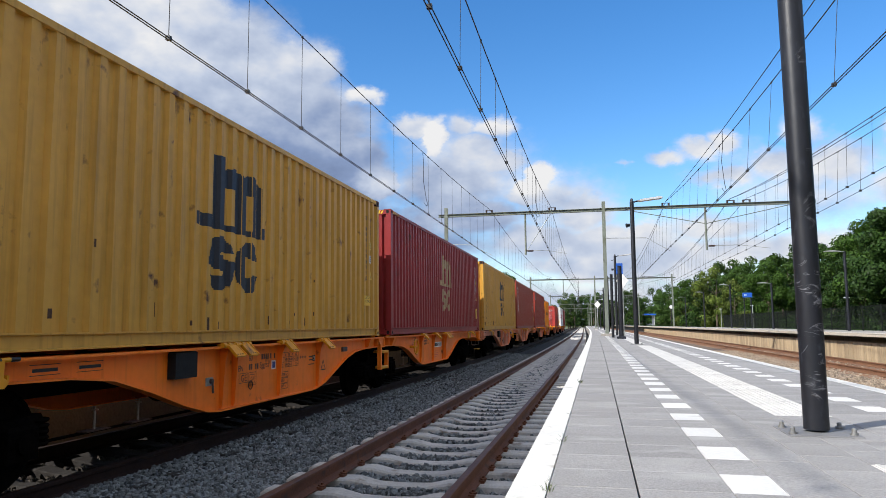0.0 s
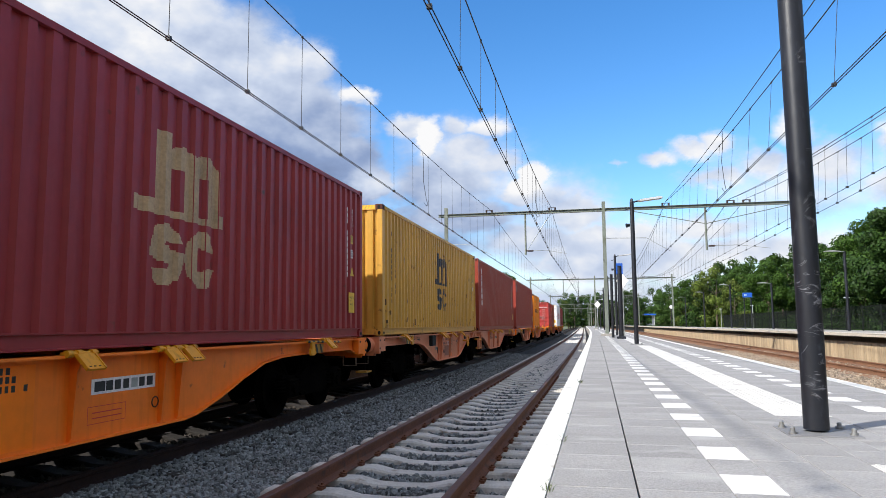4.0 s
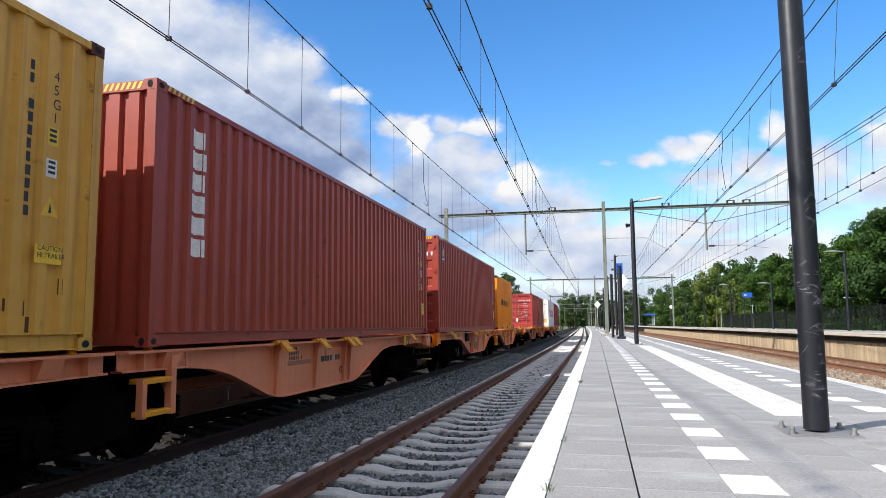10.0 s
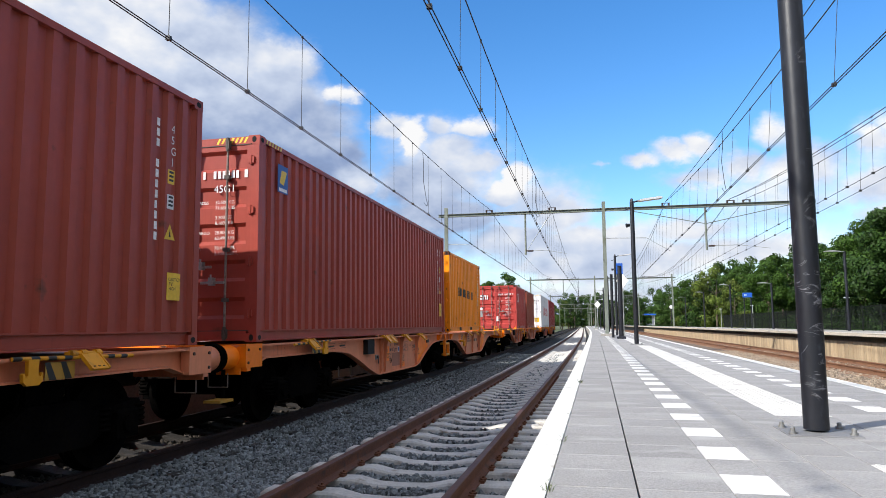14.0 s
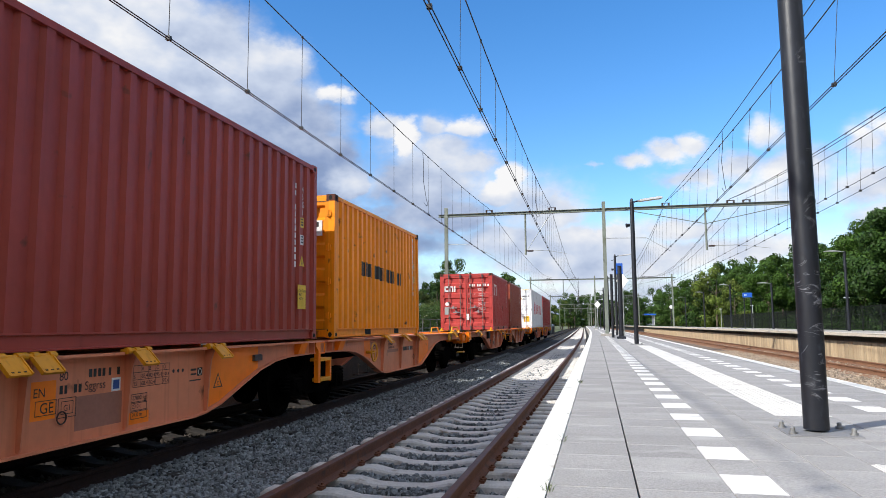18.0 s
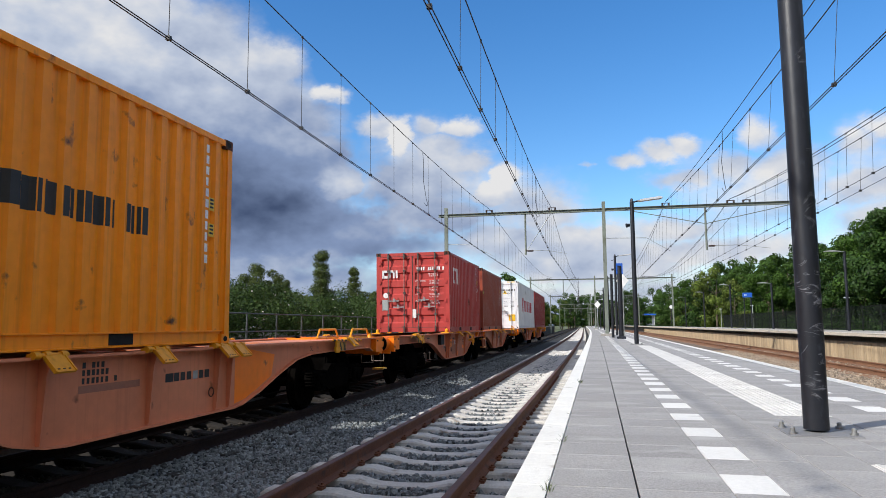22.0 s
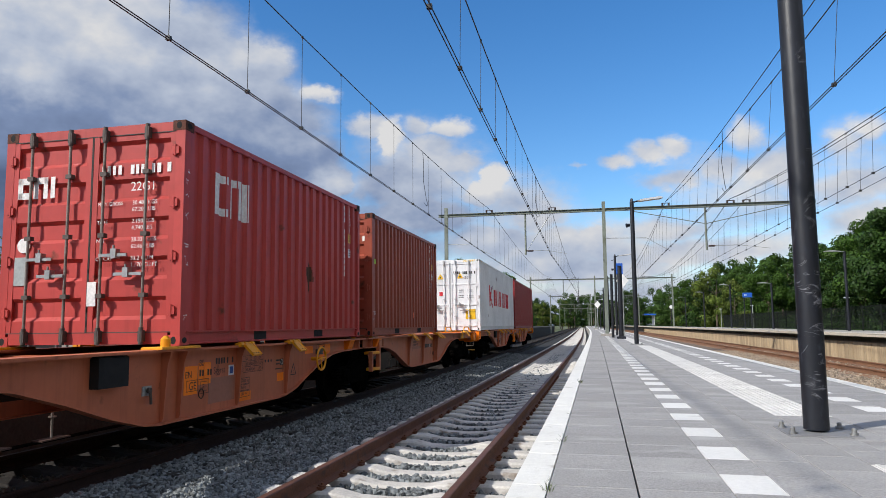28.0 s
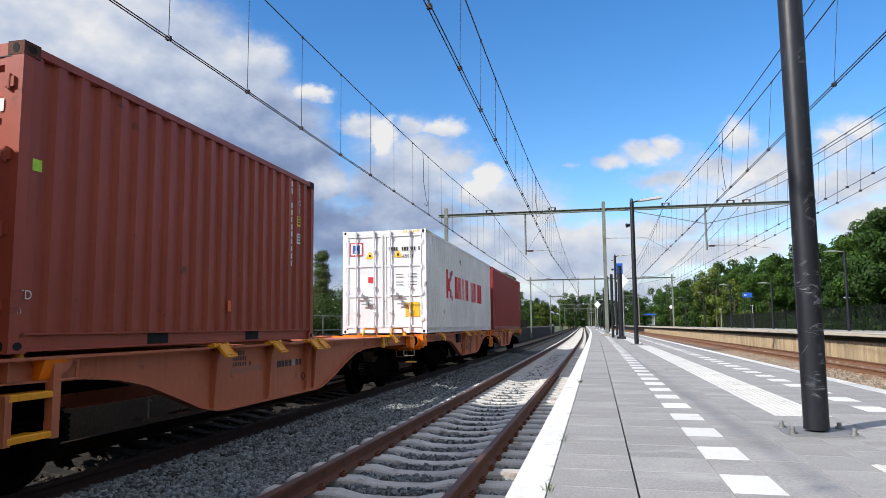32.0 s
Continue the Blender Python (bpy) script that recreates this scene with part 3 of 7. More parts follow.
def stones(name, boxes, seed, material, size, label, height):
    """Crushed stone scattered over stretches (x0, x1, y0, y1, count), joined into one mesh."""
    rng = np.random.default_rng(seed)
    t = (1 + 5 ** 0.5) / 2
    ico = np.array([(-1, t, 0), (1, t, 0), (-1, -t, 0), (1, -t, 0), (0, -1, t), (0, 1, t), (0, -1, -t), (0, 1, -t), (t, 0, -1), (t, 0, 1), (-t, 0, -1), (-t, 0, 1)]) / 1.9
    tri = np.array([(0, 11, 5), (0, 5, 1), (0, 1, 7), (0, 7, 10), (0, 10, 11), (1, 5, 9), (5, 11, 4), (11, 10, 2), (10, 7, 6), (7, 1, 8),
                    (3, 9, 4), (3, 4, 2), (3, 2, 6), (3, 6, 8), (3, 8, 9), (4, 9, 5), (2, 4, 11), (6, 2, 10), (8, 6, 7), (9, 8, 1)])
    keep_off = [(TRAIN_X, -39.8), (NEAR_X, -19.8)] if height is ballast_height else []
    shapes = [ico * rng.uniform(0.55, 1.25, (12, 1)) for _ in range(40)]
    allv, allf, o = [], [], 0
    for x0, x1, y0, y1, count in boxes:
        for _ in range(count):
            x, y = rng.uniform(x0, x1), rng.uniform(y0, y1)
            z = height(x)
            near = [c for c, _ in keep_off if abs(x - c) < 1.30 and not TRAIN_X + 0.79 < x < -3.9]
            if near:
                c, y_first = next(q for q in keep_off if q[0] == near[0])
                ph = (y - y_first + 0.3) % 0.6 - 0.3
                if abs(ph) < 0.165 or abs(abs(x - c) - 0.7535) < 0.09:
                    continue
                z -= 0.02
            v = shapes[rng.integers(40)] * (size * rng.uniform(0.55, 1.25, 3))
            a, b = rng.uniform(0, 6.28, 2)
            ca, sa, cb, sb = math.cos(a), math.sin(a), math.cos(b), math.sin(b)
            v = v @ np.array(((ca, -sa, 0), (sa, ca, 0), (0, 0, 1))) @ np.array(((1, 0, 0), (0, cb, -sb), (0, sb, cb)))
            allv.append(v + (x + bend(y), y, z + rng.uniform(-0.022, 0.034)))
            allf.append(tri + o)
            o += 12
    vv, ff = np.concatenate(allv), np.concatenate(allf)
    me = bpy.data.meshes.new(name)
    me.vertices.add(len(vv))
    me.vertices.foreach_set("co", vv.ravel())
    me.loops.add(len(ff) * 3)
    me.loops.foreach_set("vertex_index", ff.ravel().astype(np.int32))
    me.polygons.add(len(ff))
    me.polygons.foreach_set("loop_start", np.arange(0, len(ff) * 3, 3, dtype=np.int32))
    me.polygons.foreach_set("use_smooth", np.zeros(len(ff), dtype=bool))
    me.materials.append(material)
    me.update(calc_edges=True)
    me.validate()
    return tagged(new(name, me), label=label, category="ballast", kind="stuff")


# the platform's cross-section: columns of tiles (x0, x1, kind)
COLUMNS = [(-0.366, -0.216, "kerb"), (-0.212, 0.134, "grey"), (0.142, 0.498, "grey"), (0.502, 0.702, "dash"), (0.706, 0.962, "grey"), (0.966, 1.222, "grey"),
           (1.226, 1.412, "band"), (1.416, 1.602, "band"), (1.606, 1.946, "grey"), (1.950, 2.150, "dash"), (2.154, 2.596, "grey"), (2.600, 2.75, "kerb")]
PITCH_Y = 0.3575
LAMPS = [4.69 + 19.06 * i for i in range(8)]


def tile_kind(kind, i, y):
    if kind == "dash":
        return "white" if i % 2 == 0 else "grey"
    if kind == "band":
        return "grey" if any(abs(y - p) < 0.95 for p in LAMPS) else "rib"
    return kind


def build_platform():
    body = Geo()
    sweep([(PLAT_L + 0.05, -0.9), (PLAT_L + 0.05, PLAT_Z - 0.16), (PLAT_L + 0.004, PLAT_Z - 0.15), (PLAT_L + 0.004, PLAT_Z - 0.03),
           (PLAT_R - 0.004, PLAT_Z - 0.03), (PLAT_R - 0.004, PLAT_Z - 0.15), (PLAT_R - 0.05, PLAT_Z - 0.16), (PLAT_R - 0.05, -0.9)], -30, 330, 4, body)
    plat = thing("platform", body, CONCRETE, kind="structure", label="long island platform of grey concrete tiles with white markings")
    top = Geo()
    sweep([(PLAT_L + 0.004, PLAT_Z - 0.022), (PLAT_R - 0.004, PLAT_Z - 0.022)], -30, 330, 4, top)
    part("sand_joint", top, JOINT, plat)
    far = Geo()
    tile_mats = {"grey": TILE, "white": TILE_WHITE, "rib": BAND, "kerb": KERB_WHITE}
    slots = [TILE, TILE_WHITE, KERB_WHITE, BAND]
    made = {}

    def tile_geo(kind, w, d):
        g = Geo()
        if kind == "rib":
            g.bbox(-w / 2, w / 2, -d / 2, d / 2, -0.03, 0.0, 0.003)
            for k in range(4):
                x = -w / 2 + w * (k + 0.5) / 4
                g.bbox(x - 0.012, x + 0.012, -d / 2 + 0.01, d / 2 - 0.01, 0.0, 0.005, 0.004)
        else:
            g.bbox(-w / 2, w / 2, -d / 2, d / 2, -0.03, 0.0, 0.0018 if kind != "kerb" else 0.002)
        return g
    rng = random.Random(8)
    for x0, x1, kind in COLUMNS:
        y, i = 2.245 - 70 * PITCH_Y, -70
        stag = PITCH_Y / 2 if x0 in (0.966, 1.606) else 0.0
        while y < 110:
            k = tile_kind(kind, i, y + PITCH_Y / 2)
            w, d = x1 - x0, PITCH_Y - (0.003 if k != "kerb" else 0.0008)
            c = Vector(((x0 + x1) / 2 + bend(y), y + stag + PITCH_Y / 2, PLAT_Z + (0.0 if k != "kerb" else 0.001) + rng.uniform(-0.0012, 0.0012)))
            if 2.2 < y < 11.0:
                key = (k, round(w, 3))
                if key not in made:
                    made[key] = tile_geo(k, w, d).mesh("tile", tile_mats[k])
                part("tile" if k != "kerb" else "edge_stone", made[key], None, plat, at=Matrix.Translation(c))
            else:
                m = {"grey": 0, "white": 1, "rib": 3, "kerb": 2}[k]
                far.bbox(c.x - w / 2, c.x + w / 2, c.y - d / 2, c.y + d / 2, c.z - 0.03, c.z, 0.0018, m)
            y += PITCH_Y
            i += 1
    # beyond, whole strips
    for x0, x1, kind in COLUMNS:
        m = 2 if kind == "kerb" else 1 if kind == "band" else 0
        sweep([(x0, PLAT_Z - 0.02), (x0, PLAT_Z), (x1, PLAT_Z), (x1, PLAT_Z - 0.02)], 110, 330, 6, far, m)
    tagged(part("tiles_beyond", far, slots, plat), kind="stuff")


FAR_Z = 1.0


def build_far_platform():
    g = Geo()
    sweep([(12.1, -0.9), (12.1, FAR_Z - 0.13), (11.5, FAR_Z - 0.13), (11.5, FAR_Z), (15.5, FAR_Z), (15.6, -0.95)], -30, 330, 6, g)
    fp = thing("platform_opposite", g, CONCRETE, kind="structure", label="opposite platform with a concrete coping over a tan board wall")
    cop = Geo()
    sweep([(10.78, FAR_Z - 0.13), (10.78, FAR_Z + 0.004), (11.6, FAR_Z + 0.004), (11.6, FAR_Z - 0.126)], -30, 330, 6, cop)
    part("coping", cop, COPING, fp)
    line = Geo()
    sweep([(10.84, FAR_Z + 0.006), (10.99, FAR_Z + 0.006)], -30, 330, 6, line)
    part("white_line", line, KERB_WHITE, fp)
    rng = random.Random(3)
    far = Geo()
    bm = Geo().box(-0.03, 0.03, -0.148, 0.148, 0.0, 0.86).mesh("wall_board", WALL_TAN)
    y = 12.0
    while y < 150:
        dx = rng.uniform(-0.008, 0.008)
        if 18 < y < 60:
            part("wall_board", bm, None, fp, at=Matrix.Translation((11.20 + dx + bend(y), y, -0.25)))
        else:
            far.box(11.17 + dx + bend(y), 11.23 + dx + bend(y), y - 0.148, y + 0.148, -0.25, 0.61)
        y += 0.3
    tagged(part("wall_boards_beyond", far, WALL_TAN, fp), kind="stuff")


def build_bank():
    """Raised ground behind the train, held by a dark timbered edge."""
    g = Geo()
    sweep([(-9.25, -0.95), (-9.3, 0.98), (-9.6, 1.02), (-14, 1.05), (-40, 1.2), (-90, 1.0), (-110, -0.95)], -40, 200, 6, g)
    thing("bank", g, BANK, kind="structure", label="raised dark bank behind the goods train")


build_ground()
build_beds()
build_bank()
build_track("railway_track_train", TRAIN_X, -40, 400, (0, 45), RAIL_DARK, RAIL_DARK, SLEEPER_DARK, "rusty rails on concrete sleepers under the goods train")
build_track("railway_track_near", NEAR_X, -20, 400, (2, 70), RAIL, RAIL_HEAD, SLEEPER, "rusty brown rails on pale concrete sleepers beside the platform", clips=22)
build_track("railway_track_hidden", RIGHT_X, 10, 400, (0, 0), RAIL_ORANGE, RAIL_HEAD, SLEEPER_BROWN, "rusted track close under the platform")
build_track("railway_track_far", FAR_X, 10, 400, (15, 60), RAIL_ORANGE, RAIL_ORANGE, SLEEPER_BROWN, "orange rusted track before the opposite platform")
build_platform()
build_far_platform()


# ======== containers ========
WAVE, DEPTH, FACE = 0.278, 0.045, 1.207


def side_x(y):
    """How far out the corrugated side stands at y."""
    t = ((y - 0.12) % WAVE) / WAVE
    if t < 0.37:
        return FACE
    if t < 0.5:
        return FACE - DEPTH * (t - 0.37) / 0.13
    if t < 0.87:
        return FACE - DEPTH
    return FACE - DEPTH * (1 - (t - 0.87) / 0.13)


def corrugated_side(L, H):
    g = Geo()
    ys, y = [0.11], 0.12
    while y < L - 0.11:
        ys += [min(y + WAVE * k, L - 0.11) for k in (0, 0.37, 0.5, 0.87)]
        y += WAVE
    ys = sorted(set(round(q, 4) for q in ys)) + [L - 0.11]
    vs = [(side_x(q), q, z) for z in (0.15, H - 0.075) for q in ys]
    n = len(ys)
    g.add(vs, [(i, i + 1, n + i + 1, n + i) for i in range(n - 1)])
    return g


def decal(inside, y0, y1, z0, z1, dy=0.02, dz=0.02):
    """Paint on the corrugated side: strips that follow its folds wherever inside(y, z) holds."""
    g = Geo()
    n, k = int(round((y1 - y0) / dy)), int(round((z1 - z0) / dz))
    for i in range(n):
        a, b = y0 + i * dy, y0 + (i + 1) * dy
        j = 0
        while j < k:
            if inside((a + b) / 2, z0 + (j + 0.5) * dz):
                s = j
                while j < k and inside((a + b) / 2, z0 + (j + 0.5) * dz):
                    j += 1
                xa, xb = side_x(a) + 0.0025, side_x(b) + 0.0025
                p, q = z0 + s * dz, z0 + j * dz
                g.add([(xa, a, p), (xb, b, p), (xb, b, q), (xa, a, q)], [(0, 1, 2, 3)])
            else:
                j += 1
    return g


def box_in(*rects):
    return lambda y, z: any(a <= y <= b and c <= z <= d for a, b, c, d in rects)


def crest(y0, z0, s, piece):
    """The big round-shouldered emblem: three stems under two arches (0), over two open rings (1, 2)."""
    def inside(y, z):
        u, w = (y - y0) / s, (z - z0) / s
        if piece == 0:
            if not 0.72 < w < 1.62 or not 0.0 < u < 1.72:
                return False
            if w < 0.80 or (w < 0.87 and (u < 0.36 or u > 1.56)):
                return True
            if 0.34 < u < 0.62:
                return True
            top = max((1.34 + 0.18 * (1 - ((u - c) / 0.29) ** 2) ** 0.5 if abs(u - c) < 0.29 else 0.0) for c in (0.86, 1.28))
            if 0.83 < u < 1.12 or 1.31 < u < 1.57:
                return w < top
            return 0.62 <= u < 1.57 and 1.26 < w < top
        c = 0.565 if piece == 1 else 1.235
        r = math.hypot((u - c) / 0.295, (w - 0.32) / 0.33)
        if not r < 1.0:
            return False
        if piece == 1:
            return abs(w - 0.32 + (u - c) * 0.25) < 0.095 or r > 0.40 and not (u > c and 0.36 < w < 0.46) and not (u < c and 0.18 < w < 0.28)
        return r > 0.40 and not (u > c + 0.08 and abs(w - 0.32) < 0.10)
    return inside


def glyph_rows(rng, n, y0, z0, w, h, gap, down=False):
    """Plain bars in place of writing: n marks along a row or down a column."""
    out = []
    for i in range(n):
        if rng.random() < 0.08 and 0 < i < n - 1:
            continue
        k = rng.uniform(0.75, 1.0)
        if down:
            out.append((y0, y0 + w * k, z0 - i * (h + gap) - h, z0 - i * (h + gap)))
        else:
            out.append((y0 + i * (w + gap), y0 + i * (w + gap) + w * k, z0, z0 + h))
    return out


def letter_bars(ct, rects, ink, name="letter_bar"):
    """Each bar of a painted word is a part of its own."""
    for a, b, c, d in rects:
        n = max(1, int(round((b - a) / 0.02)))
        k = max(1, int(round((d - c) / 0.02)))
        part(name, decal(lambda y, z: True, a, b, c, d, (b - a) / n, (d - c) / k), ink, ct)


def rect_mesh(rects, x):
    """Flat marks (y0, y1, z0, z1) on the plane x."""
    g = Geo()
    for a, b, c, d in rects:
        g.add([(x, a, c), (x, b, c), (x, b, d), (x, a, d)], [(0, 1, 2, 3)])
    return g


def end_marks(rects, y):
    g = Geo()
    for a, b, c, d in rects:
        g.add([(a, y, c), (b, y, c), (b, y, d), (a, y, d)], [(0, 1, 2, 3)])
    return g


def casting(g, x, y, z, sx, sy):
    """A corner casting; flat black ovals paint the shade of its holes. sx and sy say which way is outwards."""
    x0, x1 = sorted((x, x - sx * 0.162))
    y0, y1 = sorted((y, y - sy * 0.178))
    g.box(x0, x1, y0, y1, z, z + 0.118)
    zc = z + 0.059
    ring = [(math.cos(2 * math.pi * i / 12), math.sin(2 * math.pi * i / 12)) for i in range(12)]
    yc, xc = (y0 + y1) / 2, (x0 + x1) / 2
    g.add([(x + sx * 0.0015, yc + 0.048 * c, zc + 0.034 * s) for c, s in ring], [tuple(range(12))[::sx]], 1)
    g.add([(xc + 0.034 * c, y + sy * 0.0015, zc + 0.044 * s) for c, s in ring], [tuple(range(12))[::-sy]], 1)


def locking_bar(ct, x, H, material, low, hx, keep):
    g = Geo().cyl((x, -0.045, 0.10), (x, -0.045, H - 0.10), 0.017, 8)
    bar = part("locking_bar", g, material, ct, "galvanised locking bar")
    for z in (0.05, H - 0.19):
        g = Geo().bbox(x - 0.026, x + 0.026, -0.07, 0.0, z, z + 0.13, 0.01).cyl((x, -0.048, z - 0.03), (x, -0.048, z + 0.16), 0.027, 10)
        part("cam_keeper", g, keep, bar)
    for z in (0.55, 1.25, H - 0.62):
        part("bar_guide", Geo().box(x - 0.04, x + 0.04, -0.066, 0.0, z, z + 0.05), keep, bar)
    g = Geo().box(min(x, x + hx), max(x, x + hx), -0.085, -0.065, low, low + 0.035)
    g.box(x + hx * 0.55 - 0.035, x + hx * 0.55 + 0.035, -0.10, -0.02, low - 0.02, low + 0.09)
    g.cyl((x + hx * 0.55, -0.09, low + 0.09), (x + hx * 0.55, -0.09, low + 0.13), 0.012, 6)
    part("handle", g, STEEL, bar, "steel locking handle")


def container(L, H, pm, doors, label, group="containers on the goods train"):
    """A shipping container; the origin lies below the middle of its near end."""
    ct = root("shipping_container", label=label, category="container", group=group)
    for s in (1, -1):
        g = corrugated_side(L, H)
        if s < 0:
            g.v = [(-a, b, c) for a, b, c in g.v]
            g.f = [q[::-1] for q in g.f]
        part("side_panel", g, pm, ct)
        g = Geo().bbox(s * 1.19 - 0.028, s * 1.19 + 0.028, 0.17, L - 0.17, H - 0.085, H - 0.012, 0.006)
        part("top_rail", g, pm, ct)
        rail = [(1.08, 0.025), (1.192, 0.012), (1.192, 0.026), (1.176, 0.032), (1.176, 0.148), (1.214, 0.150), (1.214, 0.166), (1.08, 0.166)]
        br = part("bottom_rail", Geo().prism([(s * x, z) for x, z in rail], "y", 0.15, L - 0.15), pm, ct)
        if L < 7:
            # Pockets are solid black boxes; the shade inside them is only colour.
            for yc in (1.99, 4.07):
                part("forklift_pocket", Geo().box(min(s * 1.10, s * 1.179), max(s * 1.10, s * 1.179), yc - 0.18, yc + 0.18, 0.035, 0.145), HOLE, br)
    for sx in (1, -1):
        for y, sy in ((0.0, -1), (L, 1)):
            x0, x1 = sorted((sx * 1.219, sx * 1.095))
            y0, y1 = sorted((y, y - sy * 0.115))
            part("corner_post", Geo().box(x0 + 0.003, x1 - 0.003, y0 + 0.003, y1 - 0.003, 0.11, H - 0.11), pm, ct)
            for z in (0.0, H - 0.118):
                g = Geo()
                casting(g, sx * 1.219, y, z, sx, sy)
                part("corner_casting", g, [CASTING if pm in (RED, AMBER, SIENNA, YELLOW) and z > 1 else pm, HOLE], ct)
    g = Geo().box(-1.17, 1.17, 0.05, L - 0.05, H - 0.05, H - 0.022)
    y = 0.2
    while y < L - 0.3:
        g.bbox(-1.1, 1.1, y, y + 0.1, H - 0.022, H - 0.006, 0.006)
        y += 0.21
    part("roof", g, pm, ct)
    part("floor", Geo().box(-1.14, 1.14, 0.05, L - 0.05, 0.10, 0.14), STEEL_DARK, ct)
    part("back_wall", Geo().box(-1.10, 1.10, L - 0.05, L - 0.02, 0.12, H - 0.06), pm, ct)
    part("end_header", Geo().box(-1.06, 1.06, 0.005, 0.09, H - 0.12, H - 0.012), pm, ct)
    part("end_sill", Geo().box(-1.06, 1.06, 0.005, 0.09, 0.02, 0.15), pm, ct)
    if not doors:
        prof, x = [], -1.10
        while x < 1.08:
            prof += [(x, 0.02), (x + 0.135, 0.02), (x + 0.155, 0.062), (x + 0.225, 0.062)]
            x += 0.245
        prof = [(min(a, 1.10), b) for a, b in prof] + [(1.10, 0.02)]
        n = len(prof)
        g = Geo().add([(a, b, z) for z in (0.14, H - 0.11) for a, b in prof], [(i, i + 1, n + i + 1, n + i) for i in range(n - 1)])
        part("end_wall", g, pm, ct)
    else:
        for s in (-1, 1):
            x0, x1 = sorted((s * 0.012, s * 1.10))
            prof, z = [(0.16, 0.012)], 0.16
            per = (H - 0.30) / 5
            for k in range(5):
                z = 0.16 + per * k
                prof += [(z + per * 0.30, 0.012), (z + per * 0.40, 0.052), (z + per * 0.78, 0.052), (z + per * 0.88, 0.012)]
            prof.append((H - 0.13, 0.012))
            n = len(prof)
            g = Geo().add([(x, d, zz) for x in (x0 + 0.07, x1 - 0.07) for zz, d in prof], [(i, n + i, n + i + 1, i + 1) for i in range(n - 1)])
            for a, b in ((x0, x0 + 0.07), (x1 - 0.07, x1)):
                g.box(a, b, 0.006, 0.06, 0.16, H - 0.13)
            if pm is WHITE:
                g = Geo().box(x0, x1, 0.012, 0.05, 0.16, H - 0.13)
                for zz in (0.17, 1.02, 1.86, H - 0.19):
                    g.bbox(x0 + 0.01, x1 - 0.01, -0.014, 0.012, zz, zz + 0.055, 0.008)
                for xx in (x0 + 0.02, x1 - 0.06):
                    g.box(xx, xx + 0.04, -0.010, 0.012, 0.17, H - 0.14)
            leaf_ = part("door_leaf", g, pm, ct)
            g = Geo()
            for a, b in ((x0, x1),):
                g.box(a, b, 0.003, 0.05, 0.150, 0.160).box(a, b, 0.003, 0.05, H - 0.13, H - 0.12)
            g.box(s * 0.001 - 0.011, s * 0.001 + 0.011, 0.002, 0.05, 0.15, H - 0.12)
            part("rubber_seal", g, LAMP_GREY if pm is WHITE else RUBBER, leaf_, "rubber door seal")
            for k in range(4):
                zz = 0.35 + (H - 0.75) * k / 3
                part("hinge", Geo().box(s * 1.06, s * 1.15, -0.02, 0.02, zz, zz + 0.09).cyl((s * 1.105, -0.012, zz - 0.02), (s * 1.105, -0.012, zz + 0.11), 0.016, 8), pm, leaf_)
        for x, hx, lo in ((-0.80, 0.36, 1.0), (-0.27, -0.36, 0.80), (0.20, 0.36, 1.02), (0.76, -0.36, 0.80)):
            locking_bar(ct, x, H, pm if pm is WHITE else BAR_STEEL, lo, hx, LAMP_GREY if pm is WHITE else KEEPER)
    return ct


def yellow_triangle(ct, x, y, z, s=0.16):
    g = Geo().add([(x, y - s * 0.6, z), (x, y + s * 0.6, z), (x, y, z + s * 1.1)], [(0, 1, 2)])
    sg = part("warning_sign", g, LABEL_YELLOW, ct, "yellow triangular warning sticker")
    part("symbol", Geo().add([(x + 0.002, y - s * 0.12, z + s * 0.18), (x + 0.002, y + s * 0.12, z + s * 0.18), (x + 0.002, y, z + s * 0.75)], [(0, 1, 2)]), INK_BLACK, sg)


def caution_plate(ct, y, z, w=0.28, h=0.34, body="CAUTION\n 9'6\"\n HIGH"):
    x = FACE + 0.004
    pl = part("caution_plate", Geo().box(x - 0.003, x, y, y + w, z, z + h), LABEL_YELLOW, ct, "yellow height caution sticker")
    me = text_mesh(body, w * 0.21, INK_BLACK)
    part("caution_text", me, None, pl, at=Matrix.Translation((x + 0.002, y + w * 0.08, z + h * 0.70)) @ SIDE)


def far_end_marks(ct, L, ink, code, seed, tri=True):
    """Number column, size code, small stickers and warning sign at the trailing end of the side."""
    rng = random.Random(seed)
    y = L - 0.86
    for r in glyph_rows(rng, 12, y, 2.46, 0.055, 0.085, 0.028, True):
        part("number_bar", rect_mesh([r], FACE + 0.003), ink, ct)
    for k, ch in enumerate(code):
        part("size_code", text_mesh(ch, 0.13, ink), None, ct, at=Matrix.Translation((FACE + 0.004, L - 0.60, 2.36 - 0.125 * k)) @ SIDE)
    for z, m in ((1.78, LABEL_YELLOW), (1.50, INK_WHITE)):
        st = part("sticker", Geo().box(FACE, FACE + 0.003, L - 0.64, L - 0.52, z, z + 0.16), m, ct)
        part("sticker_print", rect_mesh([(L - 0.62, L - 0.54, z + 0.03 + 0.045 * i, z + 0.055 + 0.045 * i) for i in range(3)], FACE + 0.005), INK_BLACK, st)
    if tri:
        yellow_triangle(ct, FACE + 0.004, L - 0.58, 1.16)


